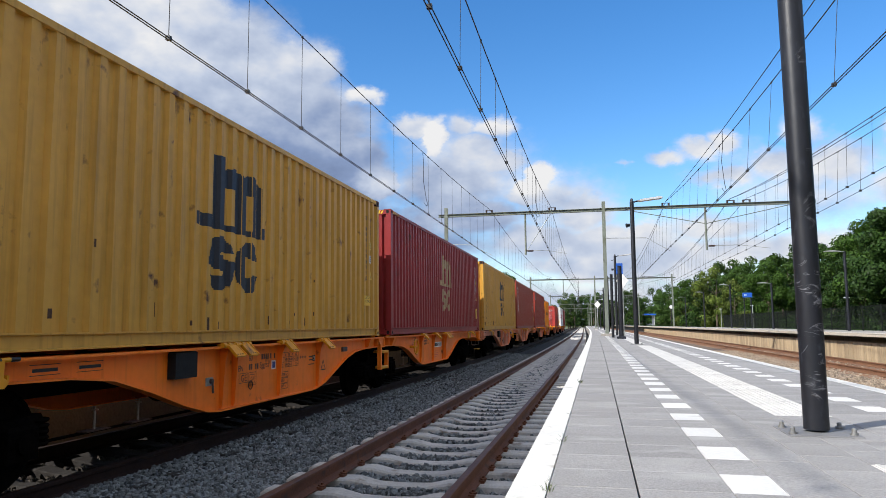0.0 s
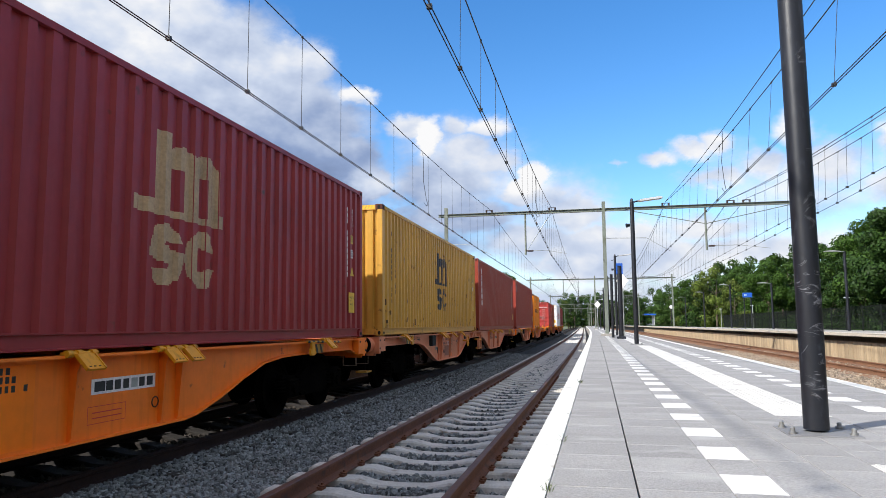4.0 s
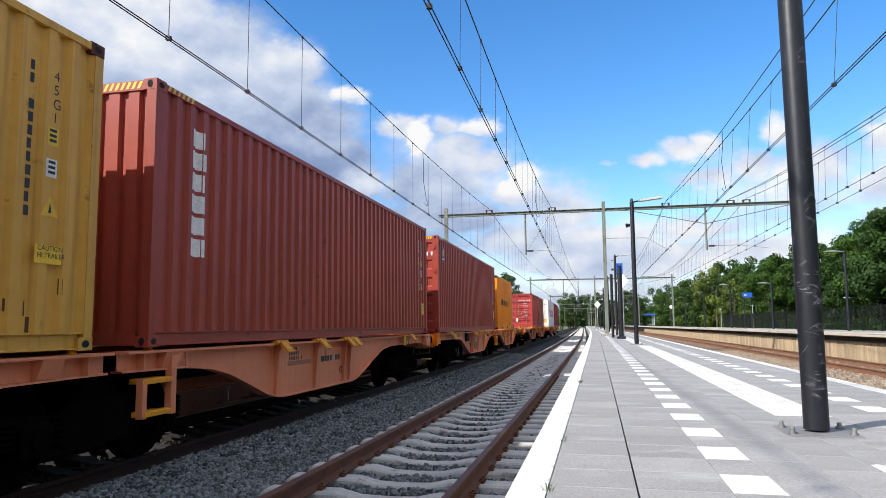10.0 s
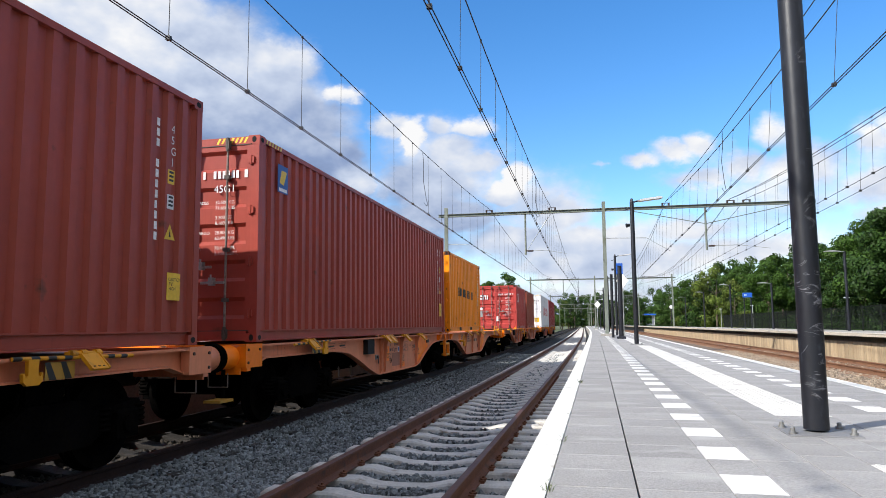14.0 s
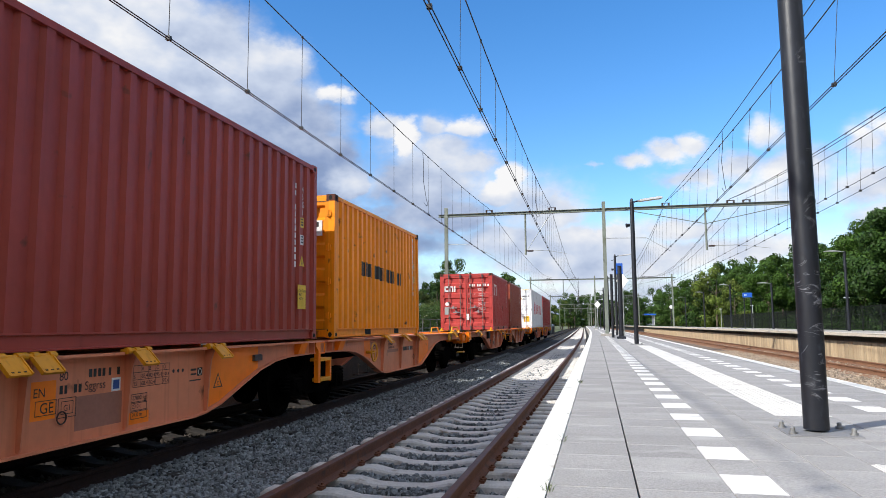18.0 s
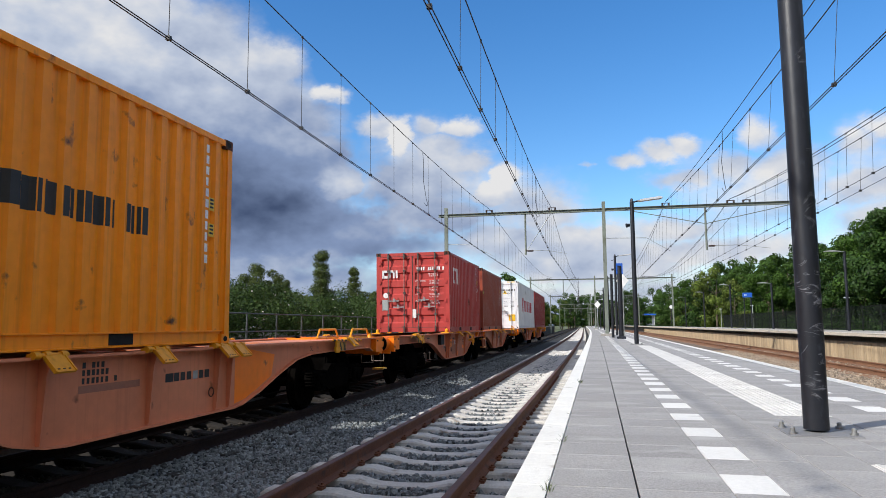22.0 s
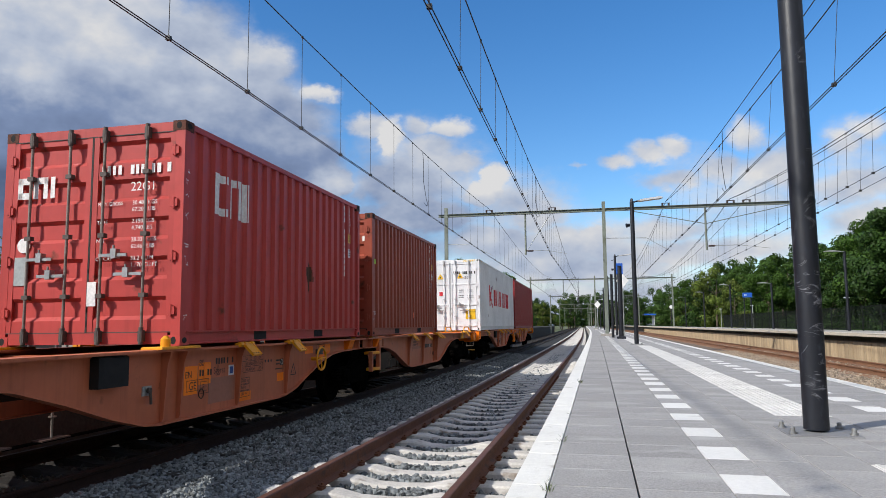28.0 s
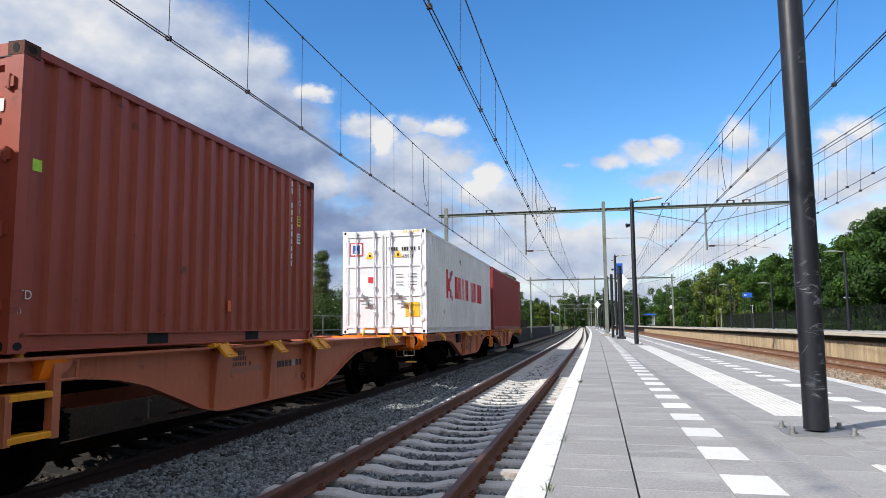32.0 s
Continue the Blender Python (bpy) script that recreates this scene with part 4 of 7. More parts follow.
def roof_stripes(ct, y, H, side=True, end=True):
    """Yellow and black slanted stripes along the top edge."""
    if end:
        g = Geo()
        for i in range(7):
            a = 0.55 + i * 0.07
            g.add([(a, 0.0035, H - 0.10), (a + 0.035, 0.0035, H - 0.10), (a + 0.075, 0.0035, H - 0.02), (a + 0.04, 0.0035, H - 0.02)], [(0, 1, 2, 3)])
        part("hazard_stripe", g, LABEL_YELLOW, ct, "yellow slanted height stripes")
    if side:
        g = Geo()
        for i in range(6):
            a = y + i * 0.09
            g.add([(1.2195, a, H - 0.08), (1.2195, a + 0.045, H - 0.08), (1.2195, a + 0.075, H - 0.016), (1.2195, a + 0.03, H - 0.016)], [(0, 1, 2, 3)])
        part("hazard_stripe", g, LABEL_YELLOW, ct, "yellow slanted height stripes")


HC, STD, L40, L20 = 2.896, 2.591, 12.192, 6.058
CARGO = []          # (container, offset along the train)
UNIT_GAP, WAGON = 0.82, 26.64


def emblem(ct, ink, y=5.16, z=0.66, s=1.05):
    for piece, name in ((0, "emblem_arch"), (1, "emblem_ring"), (2, "emblem_ring")):
        part(name, decal(crest(y, z, s, piece), y, y + 1.84, z, z + 1.74), ink, ct, "large round-shouldered painted emblem")


def rust_marks(ct, seed, n):
    """Small rusty scrapes and runs, most of them low on the side."""
    rng = random.Random(seed)
    rects = []
    for i in range(n):
        y, z = rng.uniform(0.3, L40 - 0.4), 0.16 + abs(rng.gauss(0, 0.10))
        if rng.random() < 0.3:
            z = rng.uniform(0.2, 1.3)
        w, h = rng.choice((0.012, 0.018, 0.03, 0.05)), rng.uniform(0.03, 0.16)
        rects.append((y, y + w, z, z + h))
    letter_bars(ct, rects, RUST_MARK, "rust_mark")


def build_containers():
    rng = random.Random(12)
    # two that have gone by at the start
    for off, pm in ((-WAGON, BROWN), (L40 + UNIT_GAP - WAGON, WINE)):
        ct = container(L40, HC, pm, False, "dark red corrugated forty foot container on a wagon")
        CARGO.append((ct, off))
    ct = container(L40, HC, YELLOW, False, "mustard yellow forty foot container with large navy emblem, rust streaked")
    emblem(ct, INK_NAVY)
    far_end_marks(ct, L40, INK_BLACK, "45G1", 2)
    roof_stripes(ct, L40 - 0.75, HC, True, False)
    caution_plate(ct, L40 - 0.95, 0.62, 0.36, 0.2, "CAUTION\nHI TRAILER")
    rust_marks(ct, 41, 22)
    CARGO.append((ct, 0.0))
    ct = container(L40, HC, WINE, False, "wine red forty foot container with a large beige emblem")
    emblem(ct, INK_BEIGE)
    far_end_marks(ct, L40, INK_WHITE, "45G1", 3)
    roof_stripes(ct, 0.2, HC)
    caution_plate(ct, L40 - 0.75, 0.46, 0.3, 0.38)
    for r in glyph_rows(rng, 11, -0.42, 2.62, 0.075, 0.10, 0.035, True):
        part("number_bar", end_marks([r], 0.017), INK_WHITE, ct)
    g = Geo().box(0.55, 0.86, 0.012, 0.016, 0.52, 0.88)
    part("caution_plate", g, LABEL_YELLOW, ct, "yellow height caution sticker")
    CARGO.append((ct, L40 + UNIT_GAP + 0.09))
    ct = container(L40, HC, YELLOW, False, "weathered yellow forty foot container with navy emblem and patched end")
    emblem(ct, INK_NAVY, 5.22)
    far_end_marks(ct, L40, INK_BLACK, "45G1", 4)
    roof_stripes(ct, 0.2, HC)
    caution_plate(ct, L40 - 0.72, 0.75, 0.3, 0.16, "CAUTION\nHI TRAILER")
    letter_bars(ct, glyph_rows(rng, 13, 0.72, 2.37, 0.15, 0.10, 0.029, True), INK_BLACK)
    letter_bars(ct, glyph_rows(rng, 11, 1.01, 2.24, 0.10, 0.09, 0.030, True), INK_BLACK)
    for r in glyph_rows(rng, 11, 0.30, 2.55, 0.075, 0.10, 0.035, True):
        part("number_bar", end_marks([r], 0.017), INK_BLACK, ct)
    rust_marks(ct, 42, 105)
    for r in ((-0.62, -0.50, 0.62, 0.84), (-0.36, -0.27, 0.42, 0.86), (-0.13, -0.03, 1.02, 1.32), (0.11, 0.21, 0.48, 0.72), (0.60, 0.70, 0.55, 0.75), (0.36, 0.46, 1.1, 1.3)):
        part("paint_patch", end_marks([r], 0.0175), PALE_YELLOW, ct, "paler rectangular patch")
    CARGO.append((ct, WAGON))
    ct = container(L40, HC, BROWN, False, "oxide brown forty foot container with a column of white lettering bars")
    letter_bars(ct, glyph_rows(random.Random(77), 6, 0.74, 2.54, 0.30, 0.21, 0.05, True), INK_WHITE)
    far_end_marks(ct, L40, INK_WHITE, "45G1", 5)
    roof_stripes(ct, 0.2, HC)
    caution_plate(ct, L40 - 0.60, 0.50, 0.24, 0.30)
    for r in glyph_rows(rng, 11, -0.42, 2.60, 0.06, 0.09, 0.035, True):
        part("number_bar", end_marks([r], 0.017), INK_WHITE, ct)
    yt = Geo().add([(-0.75, 0.016, 0.78), (-0.55, 0.016, 0.78), (-0.65, 0.016, 0.98)], [(0, 1, 2)])
    part("warning_sign", yt, LABEL_YELLOW, ct, "yellow triangular warning sticker")
    CARGO.append((ct, WAGON + L40 + UNIT_GAP))
    ct = container(L40, HC, BROWN_B, True, "dark brown forty foot container with doors and small blue emblem")
    x = FACE + 0.003
    em = part("emblem_plate", Geo().box(x - 0.003, x, 0.61, 0.95, 2.20, 2.62), INK_BLUE, ct, "small blue and yellow emblem plate")
    part("emblem_wave", Geo().add([(x + 0.002, 0.67, 2.34), (x + 0.002, 0.81, 2.32), (x + 0.002, 0.91, 2.54), (x + 0.002, 0.73, 2.54)], [(0, 1, 2, 3)]), LABEL_YELLOW, em)
    part("emblem_word", rect_mesh([(0.65, 0.92, 2.22, 2.27)], x + 0.002), INK_WHITE, em)
    far_end_marks(ct, L40, INK_WHITE, "45G1", 6)
    roof_stripes(ct, 0.2, HC)
    caution_plate(ct, L40 - 0.72, 0.48, 0.3, 0.38)
    door_print(ct, HC, INK_WHITE, "45G1", ("MAX. GROSS  32.500 KG", "            71.650 LBS", "TARE         3.700 KG", "             8.160 LBS", "MAX. CARGO  28.800 KG",
                                           "            63.490 LBS", "CU. CAP.     76.4 CU.M.", "            2.700 CU.FT."))
    CARGO.append((ct, 2 * WAGON))
    ct = container(L20, STD, AMBER, True, "amber twenty foot container with black lettering bars on its side")
    letter_bars(ct, [(a, b, c - 0.02 * (a - 1.5), d - 0.02 * (a - 1.5)) for a, b, c, d in [(1.50 + 0.212 * i, 1.50 + 0.212 * i + (0.175, 0.185, 0.18, 0.165)[i % 4] * (0.5 if i == 11 else 1), 1.21 + 0.008 * (i % 3), 1.50 + 0.006 * (i % 2)) for i in range(14)]], INK_BLACK)
    for r in glyph_rows(rng, 11, L20 - 0.60, 2.42, 0.07, 0.10, 0.035, True):
        part("number_bar", rect_mesh([r], FACE + 0.004), INK_WHITE, ct)
    for z in (1.62, 1.30):
        st = part("sticker", Geo().box(FACE, FACE + 0.003, L20 - 0.52, L20 - 0.40, z, z + 0.16), LABEL_YELLOW, ct)
        part("sticker_print", rect_mesh([(L20 - 0.50, L20 - 0.42, z + 0.03 + 0.045 * i, z + 0.055 + 0.045 * i) for i in range(3)], FACE + 0.005), INK_BLACK, st)
    pl = part("number_plate_panel", Geo().box(0.28, 0.98, 0.0, 0.004, 1.84, 2.12), INK_WHITE, ct, "white number panel on the door")
    part("number_bars", end_marks(glyph_rows(rng, 7, 0.31, 2.0, 0.07, 0.09, 0.02), -0.002), INK_BLACK, pl)
    part("size_code", text_mesh("22G1", 0.12, INK_BLACK), None, pl, at=Matrix.Translation((0.33, -0.003, 1.87)) @ END)
    CARGO.append((ct, 2 * WAGON + L40 + UNIT_GAP))
    ct = container(L20, STD, RED, True, "red twenty foot container with closed doors and white lettering")
    for y0, z0, w, h in ((0.68, 1.60, 0.32, 0.53), (1.06, 1.60, 0.30, 0.53), (1.42, 1.60, 0.11, 0.53)):
        bars = {0.68: ((y0, y0 + w, z0, z0 + 0.1), (y0, y0 + 0.1, z0, z0 + h), (y0, y0 + w, z0 + h - 0.1, z0 + h)), 1.06: ((y0, y0 + 0.09, z0, z0 + h), (y0 + w - 0.09, y0 + w, z0, z0 + h), (y0, y0 + w, z0 + h - 0.1, z0 + h))}
        part("owner_words", decal(box_in(*bars.get(y0, ((y0, y0 + w, z0, z0 + h),))), y0 - 0.02, y0 + w + 0.02, z0, z0 + h), INK_WHITE, ct)
    far_end_marks(ct, L20, INK_WHITE, "22G1", 7, False)
    door_print(ct, STD, INK_WHITE, "22G1", ("MAX GROSS   30.480 KGS", "            67.200 LBS", "TARE         2.150 KGS", "             4.740 LBS", "NET         28.330 KGS",
                                            "            62.460 LBS", "CU CAP       33.2 CU.M", "            1.170 CU.FT"))
    part("owner_words", end_marks([(-1.02, -0.84, 1.76, 1.84), (-1.02, -0.95, 1.76, 2.02), (-1.02, -0.84, 1.94, 2.02), (-0.80, -0.73, 1.76, 2.02), (-0.80, -0.60, 1.94, 2.02), (-0.66, -0.60, 1.76, 2.02), (-0.56, -0.50, 1.76, 2.02)], -0.004), INK_WHITE, ct)
    part("approval_plate", Geo().box(-1.02, -0.84, 0.0, 0.006, 0.72, 1.06), GALV, ct, "grey metal approval plate")
    ring = Geo().cyl((-0.90, 0.004, 1.20), (-0.90, -0.004, 1.20), 0.09, 16)
    part("round_mark", ring, INK_WHITE, ct)
    part("paper_label", Geo().box(0.0, 0.12, -0.004, 0.0, 0.46, 0.74), INK_WHITE, ct, "white paper label")
    chalk = random.Random(77)
    for zz in (2.02, 1.86, 1.74, 1.48, 1.12, 0.96, 0.30):
        g, yy, w = Geo(), chalk.uniform(0.02, 0.05), 0.006
        pts = [(yy + chalk.uniform(0.0, 0.09), zz + chalk.uniform(-0.05, 0.05)) for _ in range(5)]
        for (ya, za), (yb, zb) in zip(pts, pts[1:]):
            g.add([(FACE + 0.009, ya, za - w), (FACE + 0.009, yb, zb - w), (FACE + 0.009, yb, zb + w), (FACE + 0.009, ya, za + w)], [(0, 1, 2, 3)])
        part("chalk_scrawl", g, INK_WHITE, ct, "faint white chalk scrawl")
    part("scuff", decal(lambda y, z: ((y - 3.62) / 0.13) ** 2 + ((z - 1.02) / 0.22) ** 2 < 1 + 0.5 * math.sin(31 * y + 17 * z), 3.4, 3.84, 0.7, 1.34), RUST_MARK, ct, "dark scuffed patch")
    CARGO.append((ct, 3 * WAGON + 6.09))
    ct = container(L20, STD, SIENNA, True, "faded brown twenty foot container with doors")
    far_end_marks(ct, L20, INK_WHITE, "22G1", 9, False)
    door_print(ct, STD, INK_WHITE, "22G1", ("MAX GROSS   30.480 KGS", "            67.200 LBS", "TARE         2.200 KGS", "             4.850 LBS", "NET         28.280 KGS",
                                            "            62.350 LBS", "CU CAP       33.2 CU.M", "            1.172 CU.FT"))
    part("sticker", Geo().box(FACE, FACE + 0.003, 0.16, 0.26, 1.52, 1.62), mat("lime sticker", (0.35, 0.62, 0.03), 0.5), ct, "lime green sticker")
    for word, zz in (("STD", 0.44), ("ch", 0.32)):
        part("chalk_word", text_mesh(word, 0.11, INK_WHITE), None, ct, at=Matrix.Translation((FACE + 0.009, 0.02, zz)) @ SIDE)
    part("approval_plate", Geo().box(0.60, 0.82, -0.004, 0.0, 0.62, 0.84), GALV, ct, "grey metal approval plate")
    part("maker_plate", Geo().box(0.70, 0.86, -0.004, 0.0, 0.20, 0.27), INK_WHITE, ct, "small white plate")
    part("sticker", Geo().box(FACE, FACE + 0.003, 3.36, 3.44, 0.40, 0.54), mat("orange sticker", (0.8, 0.12, 0.02), 0.5), ct, "orange sticker")
    CARGO.append((ct, 3 * WAGON + 12.95))
    ct = container(L40, HC, WHITE, True, "white forty foot container with red lettering bars and stickered doors")
    x = FACE + 0.003
    part("emblem_mark", decal(lambda y, z: 2.75 < y < 3.05 and 1.05 < z < 1.98 or 3.08 < y < 3.75 and abs(abs(z - 1.5) - (y - 3.08) * 0.72) < 0.14, 2.7, 3.8, 1.0, 2.0), INK_RED, ct)
    part("emblem_mark", decal(lambda y, z: 3.35 < y < 3.8 and abs(z - 1.98 + (3.8 - y) * 0.5) < 0.12, 3.3, 3.8, 1.5, 2.0), INK_BLUE, ct)
    letter_bars(ct, glyph_rows(random.Random(31), 4, 4.15, 1.10, 0.56, 0.74, 0.10), INK_RED)
    letter_bars(ct, glyph_rows(random.Random(33), 4, 7.15, 1.08, 0.58, 0.74, 0.12), INK_RED)
    roof_stripes(ct, 0.2, HC)
    door_print(ct, HC, INK_BLACK, "45G1", ("----", "----", "----", "----"), False)
    for xx, zz in ((-0.41, 2.10), (0.41, 2.12)):
        g = Geo().add([(xx - 0.13, -0.002, zz), (xx + 0.13, -0.002, zz), (xx, -0.002, zz + 0.22)], [(0, 1, 2)])
        sg = part("warning_sign", g, LABEL_YELLOW, ct, "yellow triangular warning sticker")
        part("sign_mark", end_marks([(xx - 0.03, xx + 0.03, zz + 0.04, zz + 0.11)], -0.005), INK_BLACK, sg)
    cp = part("caution_plate", Geo().box(0.62, 1.02, -0.004, 0.0, 0.46, 0.86), LABEL_YELLOW, ct, "yellow height caution sticker")
    part("caution_text", text_mesh("CAUTION\n 9'6\"\n HIGH", 0.085, INK_BLACK), None, cp, at=Matrix.Translation((0.65, -0.007, 0.74)) @ END)
    ep = part("emblem_plate", Geo().box(-1.0, -0.62, -0.004, 0.0, 2.18, 2.56), INK_RED, ct, "red and blue emblem plate")
    part("emblem_field", end_marks([(-0.97, -0.65, 2.21, 2.53)], -0.006), INK_WHITE, ep)
    part("emblem_shape", end_marks([(-0.92, -0.83, 2.26, 2.49), (-0.79, -0.70, 2.26, 2.49)], -0.008), INK_BLUE, ep)
    part("sticker", Geo().box(-0.46, -0.32, -0.004, 0.0, 1.42, 1.58), INK_RED, ct)
    CARGO.append((ct, 4 * WAGON + 0.2))
    ct = container(L40, HC, WINE, True, "dark wine brown forty foot container at the end of the train")
    far_end_marks(ct, L40, INK_WHITE, "45G1", 15)
    CARGO.append((ct, 4 * WAGON + L40 + UNIT_GAP + 0.2))


def door_print(ct, H, ink, code, lines, readable=True):
    """Number bars, size code and weight table on the doors."""
    rng = random.Random(len(lines) * 7 + int(H * 10))
    for r in glyph_rows(rng, 4, 0.14, H - 0.60, 0.05, 0.11, 0.022) + glyph_rows(rng, 6, 0.52, H - 0.60, 0.05, 0.11, 0.02) + [(1.0, 1.05, H - 0.60, H - 0.49)]:
        part("number_bar", end_marks([r], -0.003), ink, ct)
    part("size_code", text_mesh(code, 0.15, ink), None, ct, at=Matrix.Translation((0.53, -0.004, H - 0.80)) @ END)
    for i, s in enumerate(lines):
        z = H - 0.965 - 0.215 * (i // 2) - 0.078 * (i % 2)
        if readable:
            words = s.split("  ")
            if words[0].strip():
                part("weight_label", text_mesh(words[0].strip(), 0.062, ink), None, ct, at=Matrix.Translation((0.10, -0.008, z)) @ END)
            part("weight_value", text_mesh(words[-1].strip(), 0.068, ink), None, ct, at=Matrix.Translation((0.56, -0.008, z)) @ END)
        else:
            for r in ((0.34, 0.56, z - 0.30, z - 0.284), (0.70, 0.95, z - 0.30, z - 0.284)):
                part("weight_bar", end_marks([r], -0.003), ink, ct)


build_containers()


# ======== wagons ========
SILL = [(-0.30, 0.895), (0.15, 0.90), (0.42, 0.978), (2.7, 0.975), (3.35, 0.962), (3.9, 0.905), (4.5, 0.735), (5.1, 0.535), (5.6, 0.405), (5.85, 0.376), (8.75, 0.376), (9.0, 0.395),
        (9.35, 0.465), (9.9, 0.655), (10.4, 0.82), (10.85, 0.915), (11.3, 0.955), (12.0, 0.968), (12.50, 0.972)]
RIBS, STOPS, WEB = (5.95, 6.26, 7.58, 9.05), (5.96, 6.30, 7.60, 9.08), 1.098
DECK = 1.165
LEN = 2 * L40 + UNIT_GAP


def flip(y):
    return LEN - y


def side_sill(pm, unit, s):
    """The deep fish-bellied side girder of one half: a web set back under a broad top flange, and a narrow flange along its curved foot."""
    low = SILL if unit == 0 else [(flip(y), z) for y, z in SILL][::-1]
    g = Geo()
    y0, y1 = low[0][0], low[-1][0]
    xw = s * (WEB - 0.008)
    g.prism(low + [(y1, DECK - 0.02), (y0, DECK - 0.02)], "x", xw - 0.008, xw + 0.008)
    a, b = sorted((s * 0.96, s * 1.225))
    g.box(a, b, y0, y1, DECK - 0.026, DECK)
    a, b = sorted((s * 1.02, s * 1.158))
    for (ya, za), (yb, zb) in zip(low, low[1:]):
        g.add([(a, ya, za), (b, ya, za), (b, yb, zb), (a, yb, zb), (a, ya, za - 0.02), (b, ya, za - 0.02), (b, yb, zb - 0.02), (a, yb, zb - 0.02)],
              [(0, 1, 2, 3), (7, 6, 5, 4), (1, 5, 6, 2), (0, 3, 7, 4)])
    return g


def stiffener(y, s):
    """A rib that stands out from the web and widens up to the top flange."""
    prof = [(WEB - 0.002, 0.40), (WEB + 0.025, 0.385), (WEB + 0.045, 0.42), (WEB + 0.062, 0.70), (WEB + 0.085, DECK - 0.16), (WEB + 0.122, DECK - 0.05), (WEB + 0.125, DECK - 0.026), (WEB - 0.002, DECK - 0.026)]
    return Geo().prism([(s * x, z) for x, z in prof], "y", y - 0.011, y + 0.011)


def folding_stop(y, s):
    """A hinged bearing plate that hangs out over the girder from a knuckled rod."""
    g = Geo().cyl((s * 1.235, y - 0.19, DECK + 0.012), (s * 1.235, y + 0.19, DECK + 0.012), 0.020, 8)
    for q in (y - 0.17, y - 0.05, y + 0.13):
        g.cyl((s * 1.235, q - 0.032, DECK + 0.012), (s * 1.235, q + 0.032, DECK + 0.012), 0.034, 10)
    g.box(min(s * 1.16, s * 1.235), max(s * 1.16, s * 1.235), y - 0.19, y - 0.13, DECK, DECK + 0.03)
    t = Matrix.Translation((s * 1.245, y, DECK + 0.012)) @ Matrix.Rotation(s * radians(-44), 4, "Y")
    g.box(-0.012, 0.012, -0.115, 0.125, -0.20, -0.01, 0, t)
    for q in (-0.06, 0.0, 0.06):
        lo, hi = sorted((s * 0.012, s * 0.0165))
        g.box(lo, hi, q - 0.012, q + 0.012, -0.175, -0.165, 1, t)
    lo, hi = sorted((s * 0.012, s * 0.022))
    g.box(lo, hi, -0.115, -0.100, -0.20, -0.02, 0, t).box(lo, hi, 0.110, 0.125, -0.20, -0.02, 0, t)
    return g


def wheelset_mesh():
    """Axle, wheels and journals turned as one profile round the x axis."""
    half = [(0.0, 0.075), (0.68, 0.075), (0.685, 0.475), (0.72, 0.475), (0.73, 0.46), (0.82, 0.45), (0.825, 0.38), (0.80, 0.34), (0.80, 0.20), (0.85, 0.16), (0.86, 0.09), (1.03, 0.09), (1.03, 0.0)]
    prof = [(-x, r) for x, r in half[::-1]] + half[1:]
    n, vs, fs = 28, [], []
    for x, r in prof:
        vs += [(x, r * math.cos(2 * math.pi * i / n), r * math.sin(2 * math.pi * i / n)) for i in range(n)]
    for j in range(len(prof) - 1):
        fs += [(j * n + i, j * n + (i + 1) % n, (j + 1) * n + (i + 1) % n, (j + 1) * n + i) for i in range(n)]
    return Geo().add(vs, fs, 0, False).mesh("wheelset", STEEL_DARK)


WHEEL_MESH = wheelset_mesh()
WHEELS = []
# Underside beams: the shade below the deck is painted in as near black.
UNDERFRAME = mat("underframe paint blackened for shade", (0.008, 0.005, 0.004), 0.85, 0, (2, 0.2), (20, 0.15), None, spec=0.1)
BOLT_DARK = mat("dark rusty bolt", (0.06, 0.03, 0.022), 0.7, 0.2, (6, 0.2), (40, 0.2), None)


def bogie(wg, y):
    bg = root("bogie")
    bg.parent = wg
    bg.matrix_basis = Matrix.Translation((0, y, 0))
    for s in (-1, 1):
        prof = [(-1.25, 0.52), (-1.15, 0.40), (-0.62, 0.40), (-0.45, 0.30), (0.45, 0.30), (0.62, 0.40), (1.15, 0.40), (1.25, 0.52), (1.15, 0.68), (0.5, 0.62), (0.3, 0.74), (-0.3, 0.74), (-0.5, 0.62), (-1.15, 0.68)]
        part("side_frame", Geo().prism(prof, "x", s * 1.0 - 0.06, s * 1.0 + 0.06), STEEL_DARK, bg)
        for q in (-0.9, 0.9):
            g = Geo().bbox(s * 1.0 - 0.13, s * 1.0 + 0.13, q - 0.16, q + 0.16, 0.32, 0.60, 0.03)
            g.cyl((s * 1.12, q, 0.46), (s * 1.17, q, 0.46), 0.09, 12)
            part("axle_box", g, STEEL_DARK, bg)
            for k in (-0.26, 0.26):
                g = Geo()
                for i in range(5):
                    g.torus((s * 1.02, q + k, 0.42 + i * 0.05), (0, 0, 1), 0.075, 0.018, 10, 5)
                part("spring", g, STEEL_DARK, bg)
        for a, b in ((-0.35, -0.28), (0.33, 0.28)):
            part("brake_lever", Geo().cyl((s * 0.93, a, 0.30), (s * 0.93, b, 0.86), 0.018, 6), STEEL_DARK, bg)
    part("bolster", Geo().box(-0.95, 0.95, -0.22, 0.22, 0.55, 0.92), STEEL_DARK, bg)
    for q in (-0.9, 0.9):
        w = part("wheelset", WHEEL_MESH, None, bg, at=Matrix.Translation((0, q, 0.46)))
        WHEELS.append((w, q))


